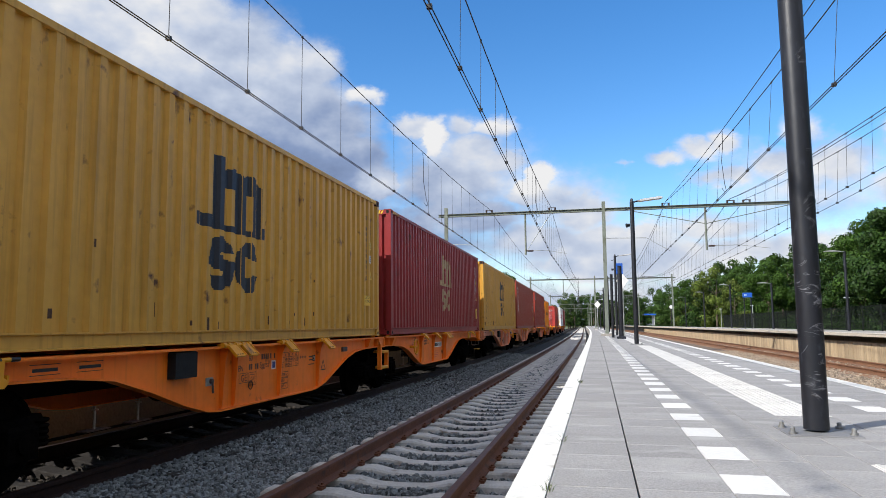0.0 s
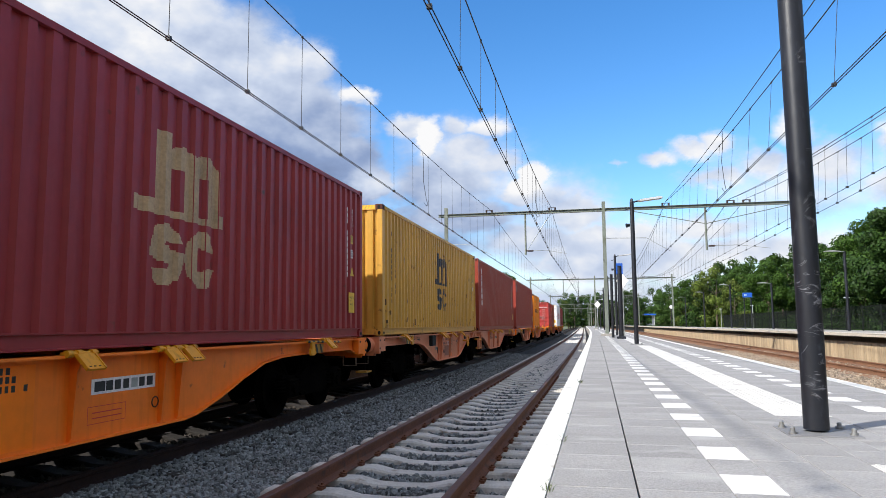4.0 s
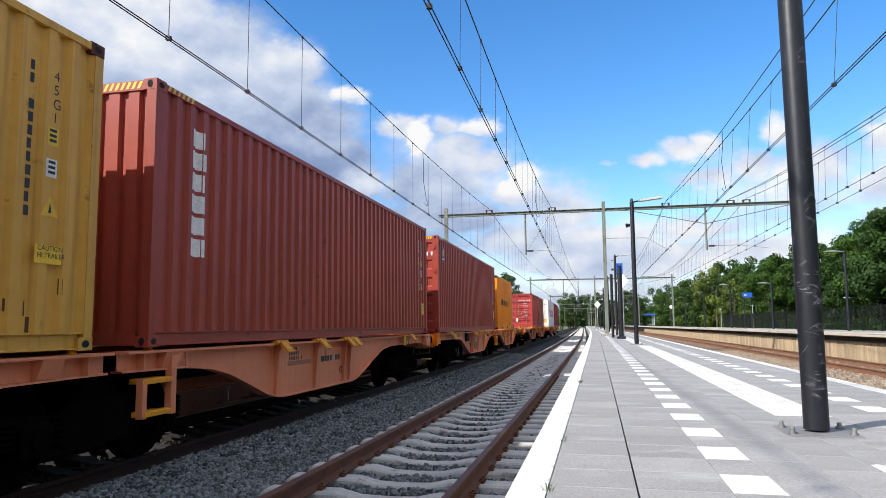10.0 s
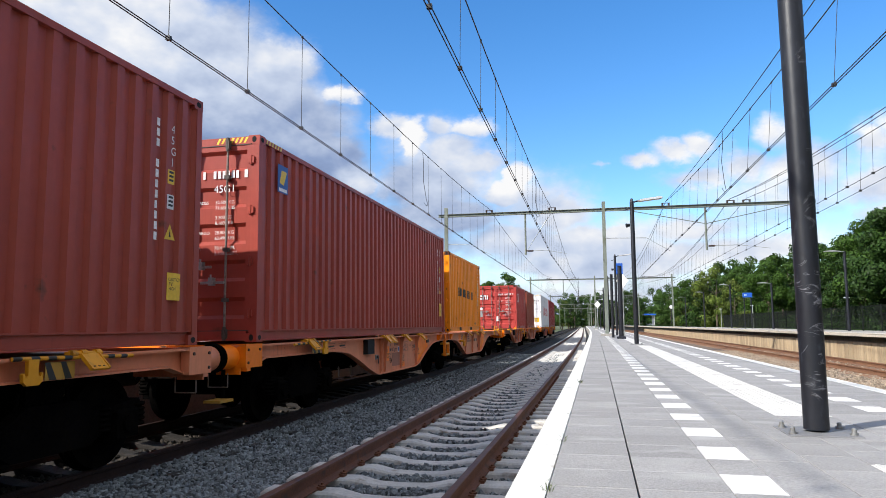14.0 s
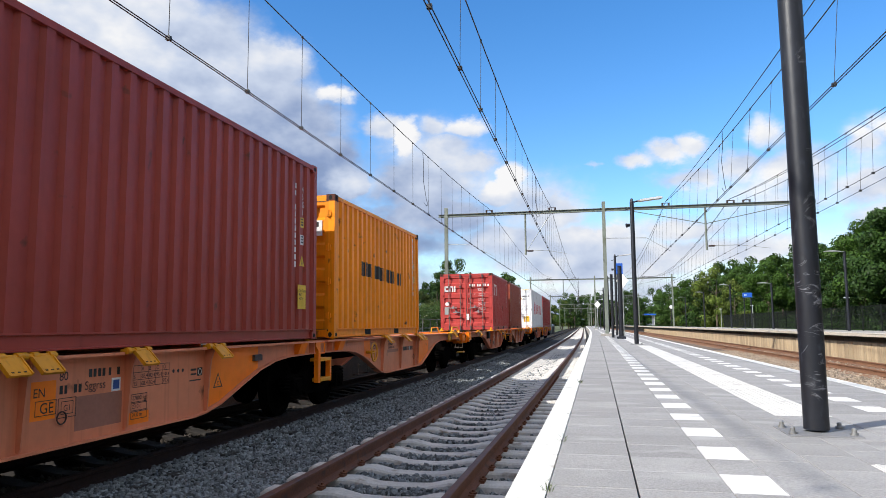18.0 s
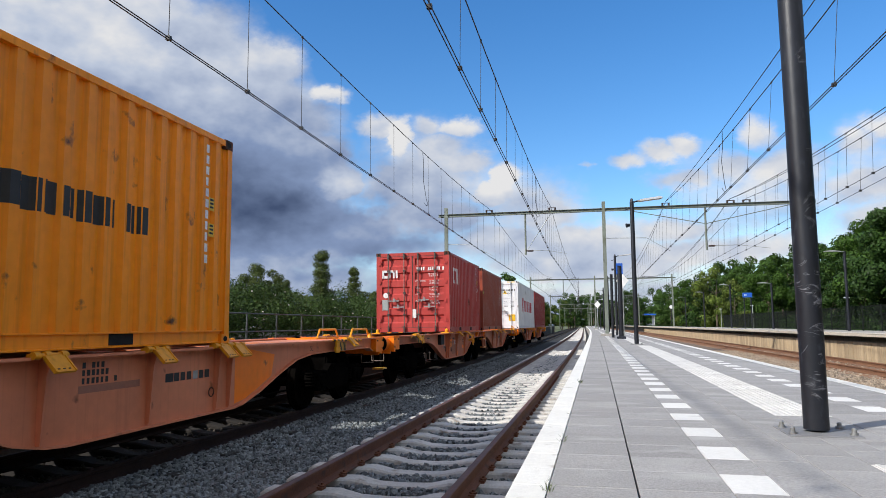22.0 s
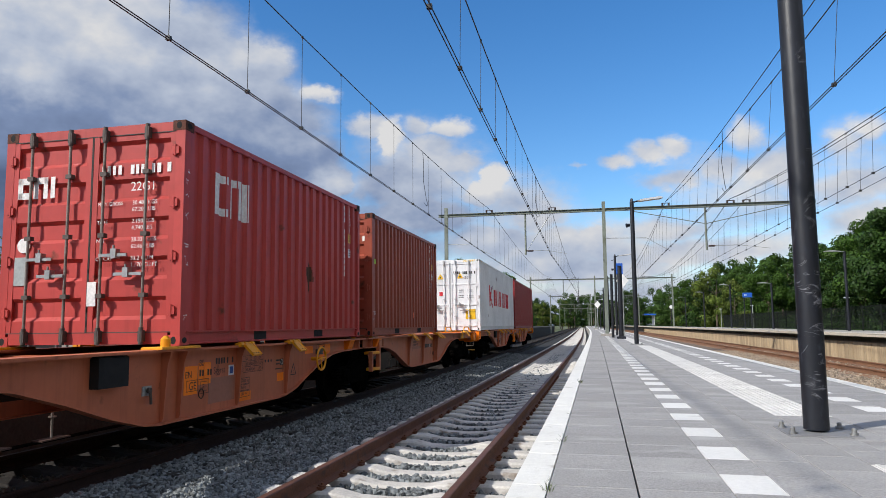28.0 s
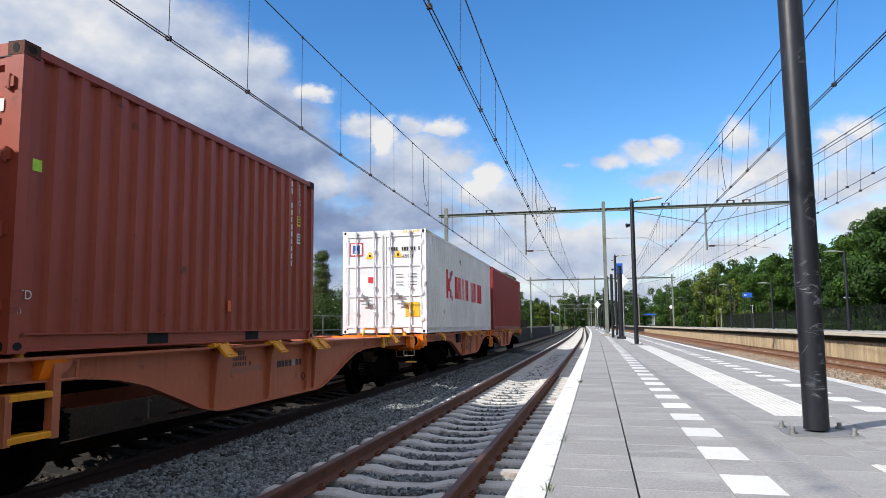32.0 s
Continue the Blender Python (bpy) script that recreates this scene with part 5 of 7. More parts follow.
def side_table(wg, x, y, z, ink):
    """The framed grid of load limits painted on the girder."""
    g = Geo()

    def fr(a, b, c, d, t=0.005):
        for r in ((a, b, c, c + t), (a, b, d - t, d), (a, a + t, c, d), (b - t, b, c, d)):
            g.add([(x, r[0], r[2]), (x, r[1], r[2]), (x, r[1], r[3]), (x, r[0], r[3])], [(0, 1, 2, 3)])
    fr(y, y + 0.62, z, z + 0.225)
    for k in (0.075, 0.15):
        fr(y, y + 0.62, z + k, z + k + 0.005, 0.0025)
    for k in range(1, 5):
        fr(y + 0.124 * k, y + 0.124 * k + 0.005, z, z + 0.225, 0.0025)
    part("load_table", g, ink, wg)
    for j, row in enumerate((("SS", "68.4", "80.4", "", "92.4"), ("S", "68.4", "80.4", "95.4", "107.4"), ("", "A", "B", "C", "D"))):
        for k, word in enumerate(row):
            if word:
                part("table_text", text_mesh(word, 0.062 if len(word) < 5 else 0.05, ink), None, wg, at=Matrix.Translation((x, y + 0.124 * k + 0.012, z + 0.075 * j + 0.016)) @ SIDE)
    g2 = Geo()
    for i in range(3):
        q = y + 0.70 + i * 0.09
        g2.add([(x, q + 0.024 * math.cos(a), z + 0.125 + 0.024 * math.sin(a)) for a in (0.3, 1.55, 2.8, 4.1, 5.3)], [(0, 1, 2, 3, 4)])
    part("three_stars", g2, ink, wg)


def girder_writing(wg, ink):
    """Type, tare and gauge signs on the web of the first half."""
    x = WEB + 0.003
    rng = random.Random(21)
    part("type_text", text_mesh("80", 0.11, ink), None, wg, at=Matrix.Translation((x, 6.69, 0.94)) @ SIDE)
    for r in glyph_rows(rng, 4, 7.06, 0.945, 0.045, 0.075, 0.016) + glyph_rows(rng, 3, 7.33, 0.945, 0.045, 0.075, 0.016):
        part("number_bar", rect_mesh([r], x), ink, wg)
    part("type_text", text_mesh("EN", 0.11, ink), None, wg, at=Matrix.Translation((x, 6.40, 0.815)) @ SIDE)
    for r in glyph_rows(rng, 5, 6.70, 0.82, 0.042, 0.075, 0.016):
        part("type_bar", rect_mesh([r], x), ink, wg)
    part("type_text", text_mesh("Sggrss", 0.115, ink), None, wg, at=Matrix.Translation((x, 7.01, 0.83)) @ SIDE)
    for a, b, c, d in ((6.43, 6.67, 0.655, 0.785), (6.69, 6.91, 0.61, 0.785), (6.725, 6.875, 0.64, 0.755), (7.68, 7.94, 0.64, 0.725), (7.68, 7.94, 0.555, 0.635), (7.68, 7.94, 0.47, 0.55)):
        t = 0.006
        ring = [(x, a, c), (x, b, c), (x, b, d), (x, a, d), (x, a + t, c + t), (x, b - t, c + t), (x, b - t, d - t), (x, a + t, d - t)]
        part("gauge_frame", Geo().add(ring, [(i, (i + 1) % 4, 4 + (i + 1) % 4, 4 + i) for i in range(4)]), ink, wg)
    part("gauge_text", text_mesh("GE", 0.13, ink), None, wg, at=Matrix.Translation((x, 6.48, 0.675)) @ SIDE)
    part("gauge_text", text_mesh("G1", 0.075, ink), None, wg, at=Matrix.Translation((x, 6.755, 0.67)) @ SIDE)
    for word, z in (("27000 kg", 0.665), ("23.0 t", 0.58), ("24.0 m", 0.495)):
        part("tare_text", text_mesh(word, 0.06, ink), None, wg, at=Matrix.Translation((x, 7.70, z)) @ SIDE)
    dp = part("data_plate", Geo().box(WEB, x, 7.38, 7.51, 0.785, 0.915), SIGN_WHITE, wg, "small white data plate")
    part("plate_print", rect_mesh([(7.40, 7.49, 0.805, 0.895)], x + 0.001), INK_BLUE, dp)
    side_table(wg, x, 7.70, 0.79, ink)
    kb = part("brake_sign", Geo().box(WEB, x, 8.88, 8.99, 0.83, 0.925), INK_BLACK, wg, "black square with a white ring")
    part("brake_ring", Geo().torus((x, 8.935, 0.877), (1, 0, 0), 0.034, 0.004, 16, 4), INK_WHITE, kb)
    part("note_bars", rect_mesh([(8.74, 8.86, 0.895, 0.92), (8.74, 8.86, 0.845, 0.865), (8.72, 8.96, 0.775, 0.79)], x), ink, wg)
    tri = Geo().add([(x, 9.24, 0.655), (x, 9.46, 0.655), (x, 9.35, 0.84), (x, 9.27, 0.668), (x, 9.43, 0.668), (x, 9.35, 0.81)], [(0, 1, 4, 3), (1, 2, 5, 4), (2, 0, 3, 5)])
    part("triangle_mark", tri, ink, wg)
    part("triangle_text", text_mesh("C", 0.075, ink), None, wg, at=Matrix.Translation((x, 9.325, 0.68)) @ SIDE)
    part("stencil_bars", rect_mesh([(2.9, 3.25, 1.0, 1.006), (2.9, 3.25, 1.09, 1.096), (2.93, 3.22, 1.03, 1.06), (3.45, 3.8, 1.0, 1.006), (3.45, 3.8, 1.09, 1.096), (3.48, 3.77, 1.03, 1.06)], x), ink, wg, "small framed stencil lines")


def wagon(pm, patch, label, wheel_unit, ink, open_end=False, owner=INK_BLACK, patches=(), seat=False):
    wg = root("container_wagon", label=label, category="wagon", group="wagons of the goods train")
    for unit in (0, 1):
        def Y(y):
            return y if unit == 0 else flip(y)
        for s in (-1, 1):
            part("side_girder", side_sill(pm, unit, s), pm, wg)
            for y in RIBS + (12.2,):
                if y < 12:
                    part("stiffener", stiffener(Y(y), s), pm, wg)
                else:
                    part("stiffener", Geo().box(min(s * WEB, s * 1.19), max(s * WEB, s * 1.19), Y(y) - 0.01, Y(y) + 0.01, 0.972, DECK - 0.026), pm, wg)
            for y in STOPS[2:] if seat and unit == 0 else STOPS:
                part("folding_stop", folding_stop(Y(y), s), [STOP_YELLOW, RUST_MARK], wg, "hinged yellow bearing plate")
            if seat and unit == 0:
                lo, hi = sorted((s * 1.0, s * 1.26))
                sp = part("bearing_plate", Geo().bbox(lo, hi, 5.72, 6.46, DECK + 0.002, DECK + 0.030, 0.008), STOP_YELLOW, wg, "flat yellow bearing plate")
                part("spigot", Geo().cyl((s * 1.14, 5.95, DECK + 0.03), (s * 1.14, 5.95, DECK + 0.11), 0.055, 12).cyl((s * 1.14, 5.95, DECK + 0.11), (s * 1.14, 5.95, DECK + 0.15), 0.055, 12, r2=0.02), STOP_YELLOW, sp)
            g, k = Geo(), 16
            vs = [(s * 1.245 + 0.019 * math.cos(j * math.pi / 4), Y(1.18 + 1.46 * i / k), DECK - 0.035 + 0.03 * i / k + 0.019 * math.sin(j * math.pi / 4)) for i in range(k + 1) for j in range(8)]
            g.add(vs, [(i * 8 + j, i * 8 + (j + 1) % 8, i * 8 + 8 + (j + 1) % 8, i * 8 + 8 + j) for i in range(k) for j in range(8)] + [tuple(range(8)), tuple(range(k * 8, k * 8 + 8))], 0, True)
            g.m = [q // 8 % 2 for q in range(len(g.f))]
            part("hazard_bar", g, [STOP_YELLOW, INK_BLACK], wg, "yellow and black striped bar")
            q, lo, hi = Y(2.43), min(s * 1.225, s * 1.262), max(s * 1.225, s * 1.262)
            hook = [(0.62 * c, 0.72 * d) for c, d in ((-0.09, -0.02), (-0.085, -0.20), (-0.13, -0.22), (-0.14, -0.17), (-0.17, -0.18), (-0.16, -0.27), (-0.10, -0.315), (0.10, -0.315), (0.16, -0.27), (0.17, -0.18), (0.14, -0.17), (0.13, -0.22), (0.085, -0.20), (0.09, -0.02))]
            part("corner_stop", Geo().prism([(q + c, DECK + d) for c, d in hook], "x", lo, hi), STOP_YELLOW, wg, "worn yellow lashing hook at the deck's edge")
            part("folding_stop", folding_stop(Y(1.80), s), [STOP_YELLOW, RUST_MARK], wg, "hinged yellow bearing plate")
            lo, hi = sorted((s * 1.222, s * 1.226))
            q = Y(2.10)
            hp = part("hazard_plate", Geo().box(lo, hi, q - 0.17, q + 0.17, DECK - 0.20, DECK - 0.05), WORN_YELLOW, wg, "yellow plate with black diagonal stripes")
            lo, hi = sorted((s * 1.2262, s * 1.228))
            for c in (-0.12, 0.06):
                part("stripe", Geo().prism([(q + c, DECK - 0.20), (q + c + 0.08, DECK - 0.20), (q + c, DECK - 0.05), (q + c - 0.06, DECK - 0.05)], "x", lo, hi), INK_BLACK, hp)
            # a sloping gusset by the joint
            q = Y(11.74)
            g = Geo().prism([(s * 1.07, DECK - 0.026), (s * 1.223, DECK - 0.026), (s * 1.160, 0.968), (s * 1.07, 0.968)], "y", q - 0.125, q + 0.125)
            part("gusset", g, patch, wg, "orange gusset plate" if patch is FRESH else "")
            if unit == 0:
                part("bracket_box", Geo().bbox(min(s * WEB, s * 1.20), max(s * WEB, s * 1.20), 4.84, 5.27, 0.83, 1.13, 0.015), HOLE, wg, "black steel box on the girder")
                part("sensor_box", Geo().bbox(min(s * WEB, s * 1.14), max(s * WEB, s * 1.14), 10.24, 10.46, 0.935, 1.02, 0.01), KEEPER, wg, "small dark grey box")
                vp = part("valve_plate", Geo().box(min(s * WEB, s * (WEB + 0.012)), max(s * WEB, s * (WEB + 0.012)), 5.62, 5.77, 0.69, 0.79), GALV, wg, "bare metal valve plate")
                part("valve_lever", Geo().cyl((s * 1.12, 5.70, 0.745), (s * 1.15, 5.70, 0.745), 0.03, 10).cyl((s * 1.145, 5.70, 0.745), (s * 1.145, 5.72, 0.60), 0.014, 8), KEEPER, vp)
            part("ring_handle", Geo().torus((s * (WEB + 0.02), Y(6.72 if unit == 0 else 6.35), 0.615), (1, 0, 0), 0.055, 0.007, 14, 5), BOLT_DARK, wg)
            for y in (3.96, 4.63) if unit == 0 else (10.0, 9.37):
                rp = part("rigging_plate", Geo().box(min(s * 0.84, s * 0.96), max(s * 0.84, s * 0.96), Y(y) - 0.17, Y(y) + 0.17, 0.405, 0.418), BOLT_DARK, wg)
                part("rigging_pin", Geo().cyl((s * 0.9, Y(y), 0.418), (s * 0.9, Y(y), 0.64), 0.012, 6).cyl((s * 0.9, Y(y), 0.60), (s * 0.9, Y(y), 0.612), 0.035, 8), BAR_STEEL, rp)
        for y in (0.9, 3.4, 5.2, 6.1, 7.6, 9.2, 10.6):
            # Covered beams take the shade-blackened paint, bare decks the wagon's own.
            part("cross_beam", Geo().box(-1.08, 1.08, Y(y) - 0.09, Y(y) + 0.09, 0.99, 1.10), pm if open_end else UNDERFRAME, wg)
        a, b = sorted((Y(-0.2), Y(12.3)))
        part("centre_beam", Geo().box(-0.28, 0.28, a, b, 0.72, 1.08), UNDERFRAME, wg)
        a, b = sorted((Y(-0.30), Y(2.4)))
        part("end_deck", Geo().box(-1.05, 1.05, a, b, DECK - 0.07, DECK - 0.035), pm, wg)
        a, b = sorted((Y(-0.25), Y(-0.15)))
        part("headstock", Geo().box(-1.22, 1.22, a, b, 0.82, DECK), patch, wg, "orange end beam")
        for s in (-1, 1):
            a, b = sorted((Y(-0.30), Y(0.16)))
            cb = part("corner_bracket", Geo().box(min(s * 1.12, s * 1.23), max(s * 1.12, s * 1.23), a, b, 0.865, DECK + 0.012).box(min(s * 0.80, s * 1.14), max(s * 0.80, s * 1.14), min(Y(-0.26), Y(-0.298)), max(Y(-0.26), Y(-0.298)), 0.78, DECK + 0.008), patch, wg)
            for c, d in ((-0.24, 1.10), (-0.24, 0.93), (0.08, 1.10)):
                part("bolt", Geo().cyl((s * 1.228, Y(c), d), (s * 1.245, Y(c), d), 0.020, 6), BOLT_DARK, cb)
            bf = part("buffer", Geo().cyl((s * 0.985, Y(-0.298), 1.01), (s * 0.985, Y(-0.66), 1.01), 0.155, 20), patch, wg, "round orange buffer")
            part("buffer_head", Geo().cyl((s * 0.985, Y(-0.66), 1.01), (s * 0.985, Y(-0.714), 1.01), 0.185, 24), STEEL_DARK, bf)
            # shunter's handle below the buffer
            part("shunter_handle", Geo().tube([(s * 1.0, Y(-0.35), 0.80), (s * 1.0, Y(-0.35), 0.62), (s * 0.72, Y(-0.35), 0.62), (s * 0.72, Y(-0.35), 0.80)], 0.009), BAR_STEEL, wg)
        part("coupling", Geo().box(-0.09, 0.09, min(Y(-0.3), Y(-0.69)), max(Y(-0.3), Y(-0.69)), 0.92, 1.08).torus((0, Y(-0.55), 0.82), (1, 0, 0), 0.11, 0.025, 12, 6), STEEL_DARK, wg)
        for s in (-1, 1):
            part("spigot", Geo().cyl((s * 1.12, Y(12.05), DECK), (s * 1.12, Y(12.05), DECK + 0.05), 0.05, 10, r2=0.03), STOP_YELLOW, wg)
    # the joint between the halves, with steps
    part("joint_pivot", Geo().box(-0.5, 0.5, 12.1, 13.0, 0.78, 1.06).cyl((0, 12.55, 0.7), (0, 12.55, 1.14), 0.3, 16), STEEL_DARK, wg)
    step_paint = pm if wheel_unit == 0 else patch
    tall, short = (12.37, 12.87) if wheel_unit == 1 else (13.50, 13.00)
    away = 1 if tall < short else -1
    for s in (-1, 1):
        x0, x1 = sorted((s * 1.13, s * 1.21))
        st = part("step_post", Geo().box(x0, x1, tall - 0.045, tall + 0.045, 0.47, DECK - 0.01).prism([(tall - away * 0.045, 1.0), (tall - away * 0.16, 1.08), (tall - away * 0.16, DECK - 0.02), (tall - away * 0.045, DECK - 0.02)], "x", x0, x1), step_paint, wg, "tall step post")
        lo, hi = sorted((tall + away * 0.045, short))
        for z in (0.485, 0.82):
            part("step_tread", Geo().bbox(min(s * 1.02, s * 1.215), max(s * 1.02, s * 1.215), lo, hi, z, z + 0.055, 0.01), STOP_YELLOW, st, "yellow step tread")
        part("step_post", Geo().box(x0, x1, short - 0.035, short + 0.035, 0.47, 0.872), step_paint, wg)
        e = tall + 0.24
        part("grab_rail", Geo().tube([(s * 1.20, tall, DECK - 0.03), (s * 1.20, e, DECK - 0.03), (s * 1.20, e, DECK - 0.21), (s * 1.20, tall, DECK - 0.21)], 0.014), step_paint, st)
        part("shunter_step", Geo().bbox(min(s * 0.82, s * 1.06), max(s * 0.82, s * 1.06), -0.62, -0.30, 0.44, 0.475, 0.006), WORN_YELLOW, wg, "yellow shunter's step")
        part("step_hanger", Geo().box(min(s * 0.90, s * 0.94), max(s * 0.90, s * 0.94), -0.34, -0.30, 0.475, 0.90), STEEL_DARK, wg)
    # hand brake wheel
    yw = 10.08 if wheel_unit == 0 else flip(10.06)
    for s in (1,):
        hw = part("hand_brake_wheel", Geo().torus((s * 1.27, yw, 0.87), (1, 0, 0), 0.185, 0.017, 28, 8), STOP_YELLOW, wg, "yellow spoked hand brake wheel")
        g = Geo().cyl((s * 1.09, yw, 0.87), (s * 1.28, yw, 0.87), 0.032, 10)
        for k in range(3):
            a = radians((5, 185, 275)[k])
            g.cyl((s * 1.27, yw, 0.87), (s * 1.27, yw + 0.185 * math.cos(a), 0.87 + 0.185 * math.sin(a)), 0.012, 6)
        part("spokes", g, STOP_YELLOW, hw)
    for y in (1.95, LEN / 2, flip(1.95)):
        bogie(wg, y)
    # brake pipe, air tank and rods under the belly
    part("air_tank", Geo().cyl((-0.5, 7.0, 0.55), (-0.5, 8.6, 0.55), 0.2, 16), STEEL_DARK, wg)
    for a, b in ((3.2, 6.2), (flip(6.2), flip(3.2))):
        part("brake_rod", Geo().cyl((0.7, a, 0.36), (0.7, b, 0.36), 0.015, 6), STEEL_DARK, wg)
    girder_writing(wg, ink)
    # owner's mark, address lines and stencilled panels on the second half
    x = WEB + 0.003
    if owner is INK_WHITE:
        part("owner_panel", Geo().box(WEB, x - 0.001, 17.90, 18.87, 0.775, 0.92), INK_WHITE, wg, "white panel behind the lettering bars")
    for k, w in enumerate((0.15, 0.10, 0.09, 0.09, 0.10, 0.09, 0.10)):
        y = 17.94 + 0.125 * k + (0.035 if k else 0)
        part("letter_bar", rect_mesh([(y, y + w, 0.80, 0.895)], x), GALV if k == 4 else INK_BLACK, wg)
    for k, (z, n) in enumerate(((1.03, 5), (0.96, 6), (0.885, 8))):
        for r in glyph_rows(random.Random(40 + k), n, 16.66, z, 0.045, 0.055, 0.018):
            part("address_bar", rect_mesh([r], x), ink, wg)
    q = 15.38 if wheel_unit == 1 else 10.28
    lb = part("warning_label", rect_mesh([(q, q + 0.36, 0.925, 0.933), (q, q + 0.36, 1.092, 1.10), (q, q + 0.008, 0.93, 1.10), (q + 0.352, q + 0.36, 0.93, 1.10)], x), ink, wg, "framed label with black diagonal stripes")
    for c in (0.0, 0.06):
        part("stripe", Geo().add([(x, q + 0.14, 0.94 + c), (x, q + 0.34, 0.985 + c), (x, q + 0.34, 1.015 + c), (x, q + 0.14, 0.97 + c)], [(0, 1, 2, 3)]), INK_BLACK, lb)
    if pm is ORANGE:
        part("paint_patch", Geo().box(WEB, WEB + 0.0015, 16.62, 17.22, 0.41, 1.10), FRESH, wg, "brighter repainted panel")
        part("stencil_frame", rect_mesh([(17.86, 18.40, 0.50, 0.506), (17.86, 18.40, 0.66, 0.666), (17.86, 17.866, 0.50, 0.66), (18.394, 18.40, 0.50, 0.66), (17.92, 18.34, 0.55, 0.56), (17.92, 18.34, 0.60, 0.61)], x), INK_RED, wg, "faint red stencil frame")
    else:
        part("paint_patch", Geo().box(WEB, WEB + 0.0015, 16.62, 17.50, 0.80, 0.87), DULL_BROWN, wg, "dull brown repainted strip")
        part("paint_patch", Geo().box(WEB, WEB + 0.0015, 6.90, 7.54, 0.47, 0.78), DULL_BROWN, wg, "dull brown repainted panel")
        part("paint_patch", Geo().box(WEB, WEB + 0.0010, 6.38, 6.66, 0.62, 0.95), FRESH, wg, "patch of fresh orange paint")
        part("paint_patch", Geo().box(WEB, WEB + 0.0010, 7.66, 7.98, 0.42, 0.54), FRESH, wg, "patch of fresh orange paint")
        q = 9.80 if wheel_unit == 0 else 14.98
        part("paint_patch", Geo().box(WEB, WEB + 0.0010, q, q + 0.32, 0.96, 1.08), FRESH, wg, "patch of fresh orange paint")
    part("type_text", text_mesh("5L", 0.12, INK_BLACK), None, wg, at=Matrix.Translation((x, flip(3.3), 1.0)) @ SIDE)
    for poly in patches:
        part("paint_patch", Geo().prism(poly, "x", WEB - 0.002, WEB + 0.0018), FRESH, wg, "patch of fresh orange paint")
    if open_end:
        for x in (1.08, 0.40):
            part("hoop_rail", Geo().tube([(x, 23.85, DECK), (x, 24.0, DECK + 0.18), (x, 24.85, DECK + 0.18), (x, 25.0, DECK), (x, 23.85, DECK + 0.02)], 0.021, 8), STOP_YELLOW, wg, "yellow bent tube hoop")
        for y in (19.2, 24.95):
            part("spigot", Geo().cyl((1.12, y, DECK), (1.12, y, DECK + 0.10), 0.055, 10, r2=0.025), STOP_YELLOW, wg, "yellow cone spigot")
    return wg


WAGONS = [(wagon(ORANGE, ORANGE, "orange articulated container wagon", 1, INK_BLACK), -WAGON),
          (wagon(ORANGE, ORANGE, "bright orange articulated container wagon with black stencil writing", 1, INK_BLACK, owner=INK_WHITE), 0.0),
          (wagon(SALMON, SALMON, "faded salmon articulated container wagon with fish-bellied girders", 0, INK_BLACK), WAGON),
          (wagon(SALMON, FRESH, "faded salmon wagon with fresh orange end beams, half empty", 1, INK_BLACK, True, patches=(((9.12, 0.43), (9.4, 0.49), (9.9, 0.67), (10.4, 0.83), (10.4, 1.13), (9.12, 1.13)), ((19.45, 0.41), (19.7, 0.44), (20.1, 0.56), (20.5, 0.70), (20.6, 1.0), (19.6, 1.13), (19.45, 1.13)), ((15.0, 0.80), (15.4, 0.72), (15.4, 1.1), (15.0, 1.1)))), 2 * WAGON),
          (wagon(SALMON_B, FRESH, "weathered salmon wagon with fresh orange end beams", 0, INK_BLACK, True, patches=(((6.68, 0.72), (6.95, 0.72), (6.95, 0.98), (6.68, 0.98)), ((8.78, 0.60), (9.0, 0.60), (9.0, 0.72), (8.78, 0.72)), ((10.4, 0.85), (10.9, 0.95), (10.9, 1.1), (10.4, 1.1))), seat=True), 3 * WAGON),
          (wagon(SALMON_B, FRESH, "weathered salmon wagon at the end of the train", 1, INK_BLACK), 4 * WAGON)]


# ======== platform furniture ========
BASE_PLATE = mat("dull grey base plate", (0.20, 0.20, 0.205), 0.7, 0.2, (3, 0.1), (40, 0.1), (50, 0.2))


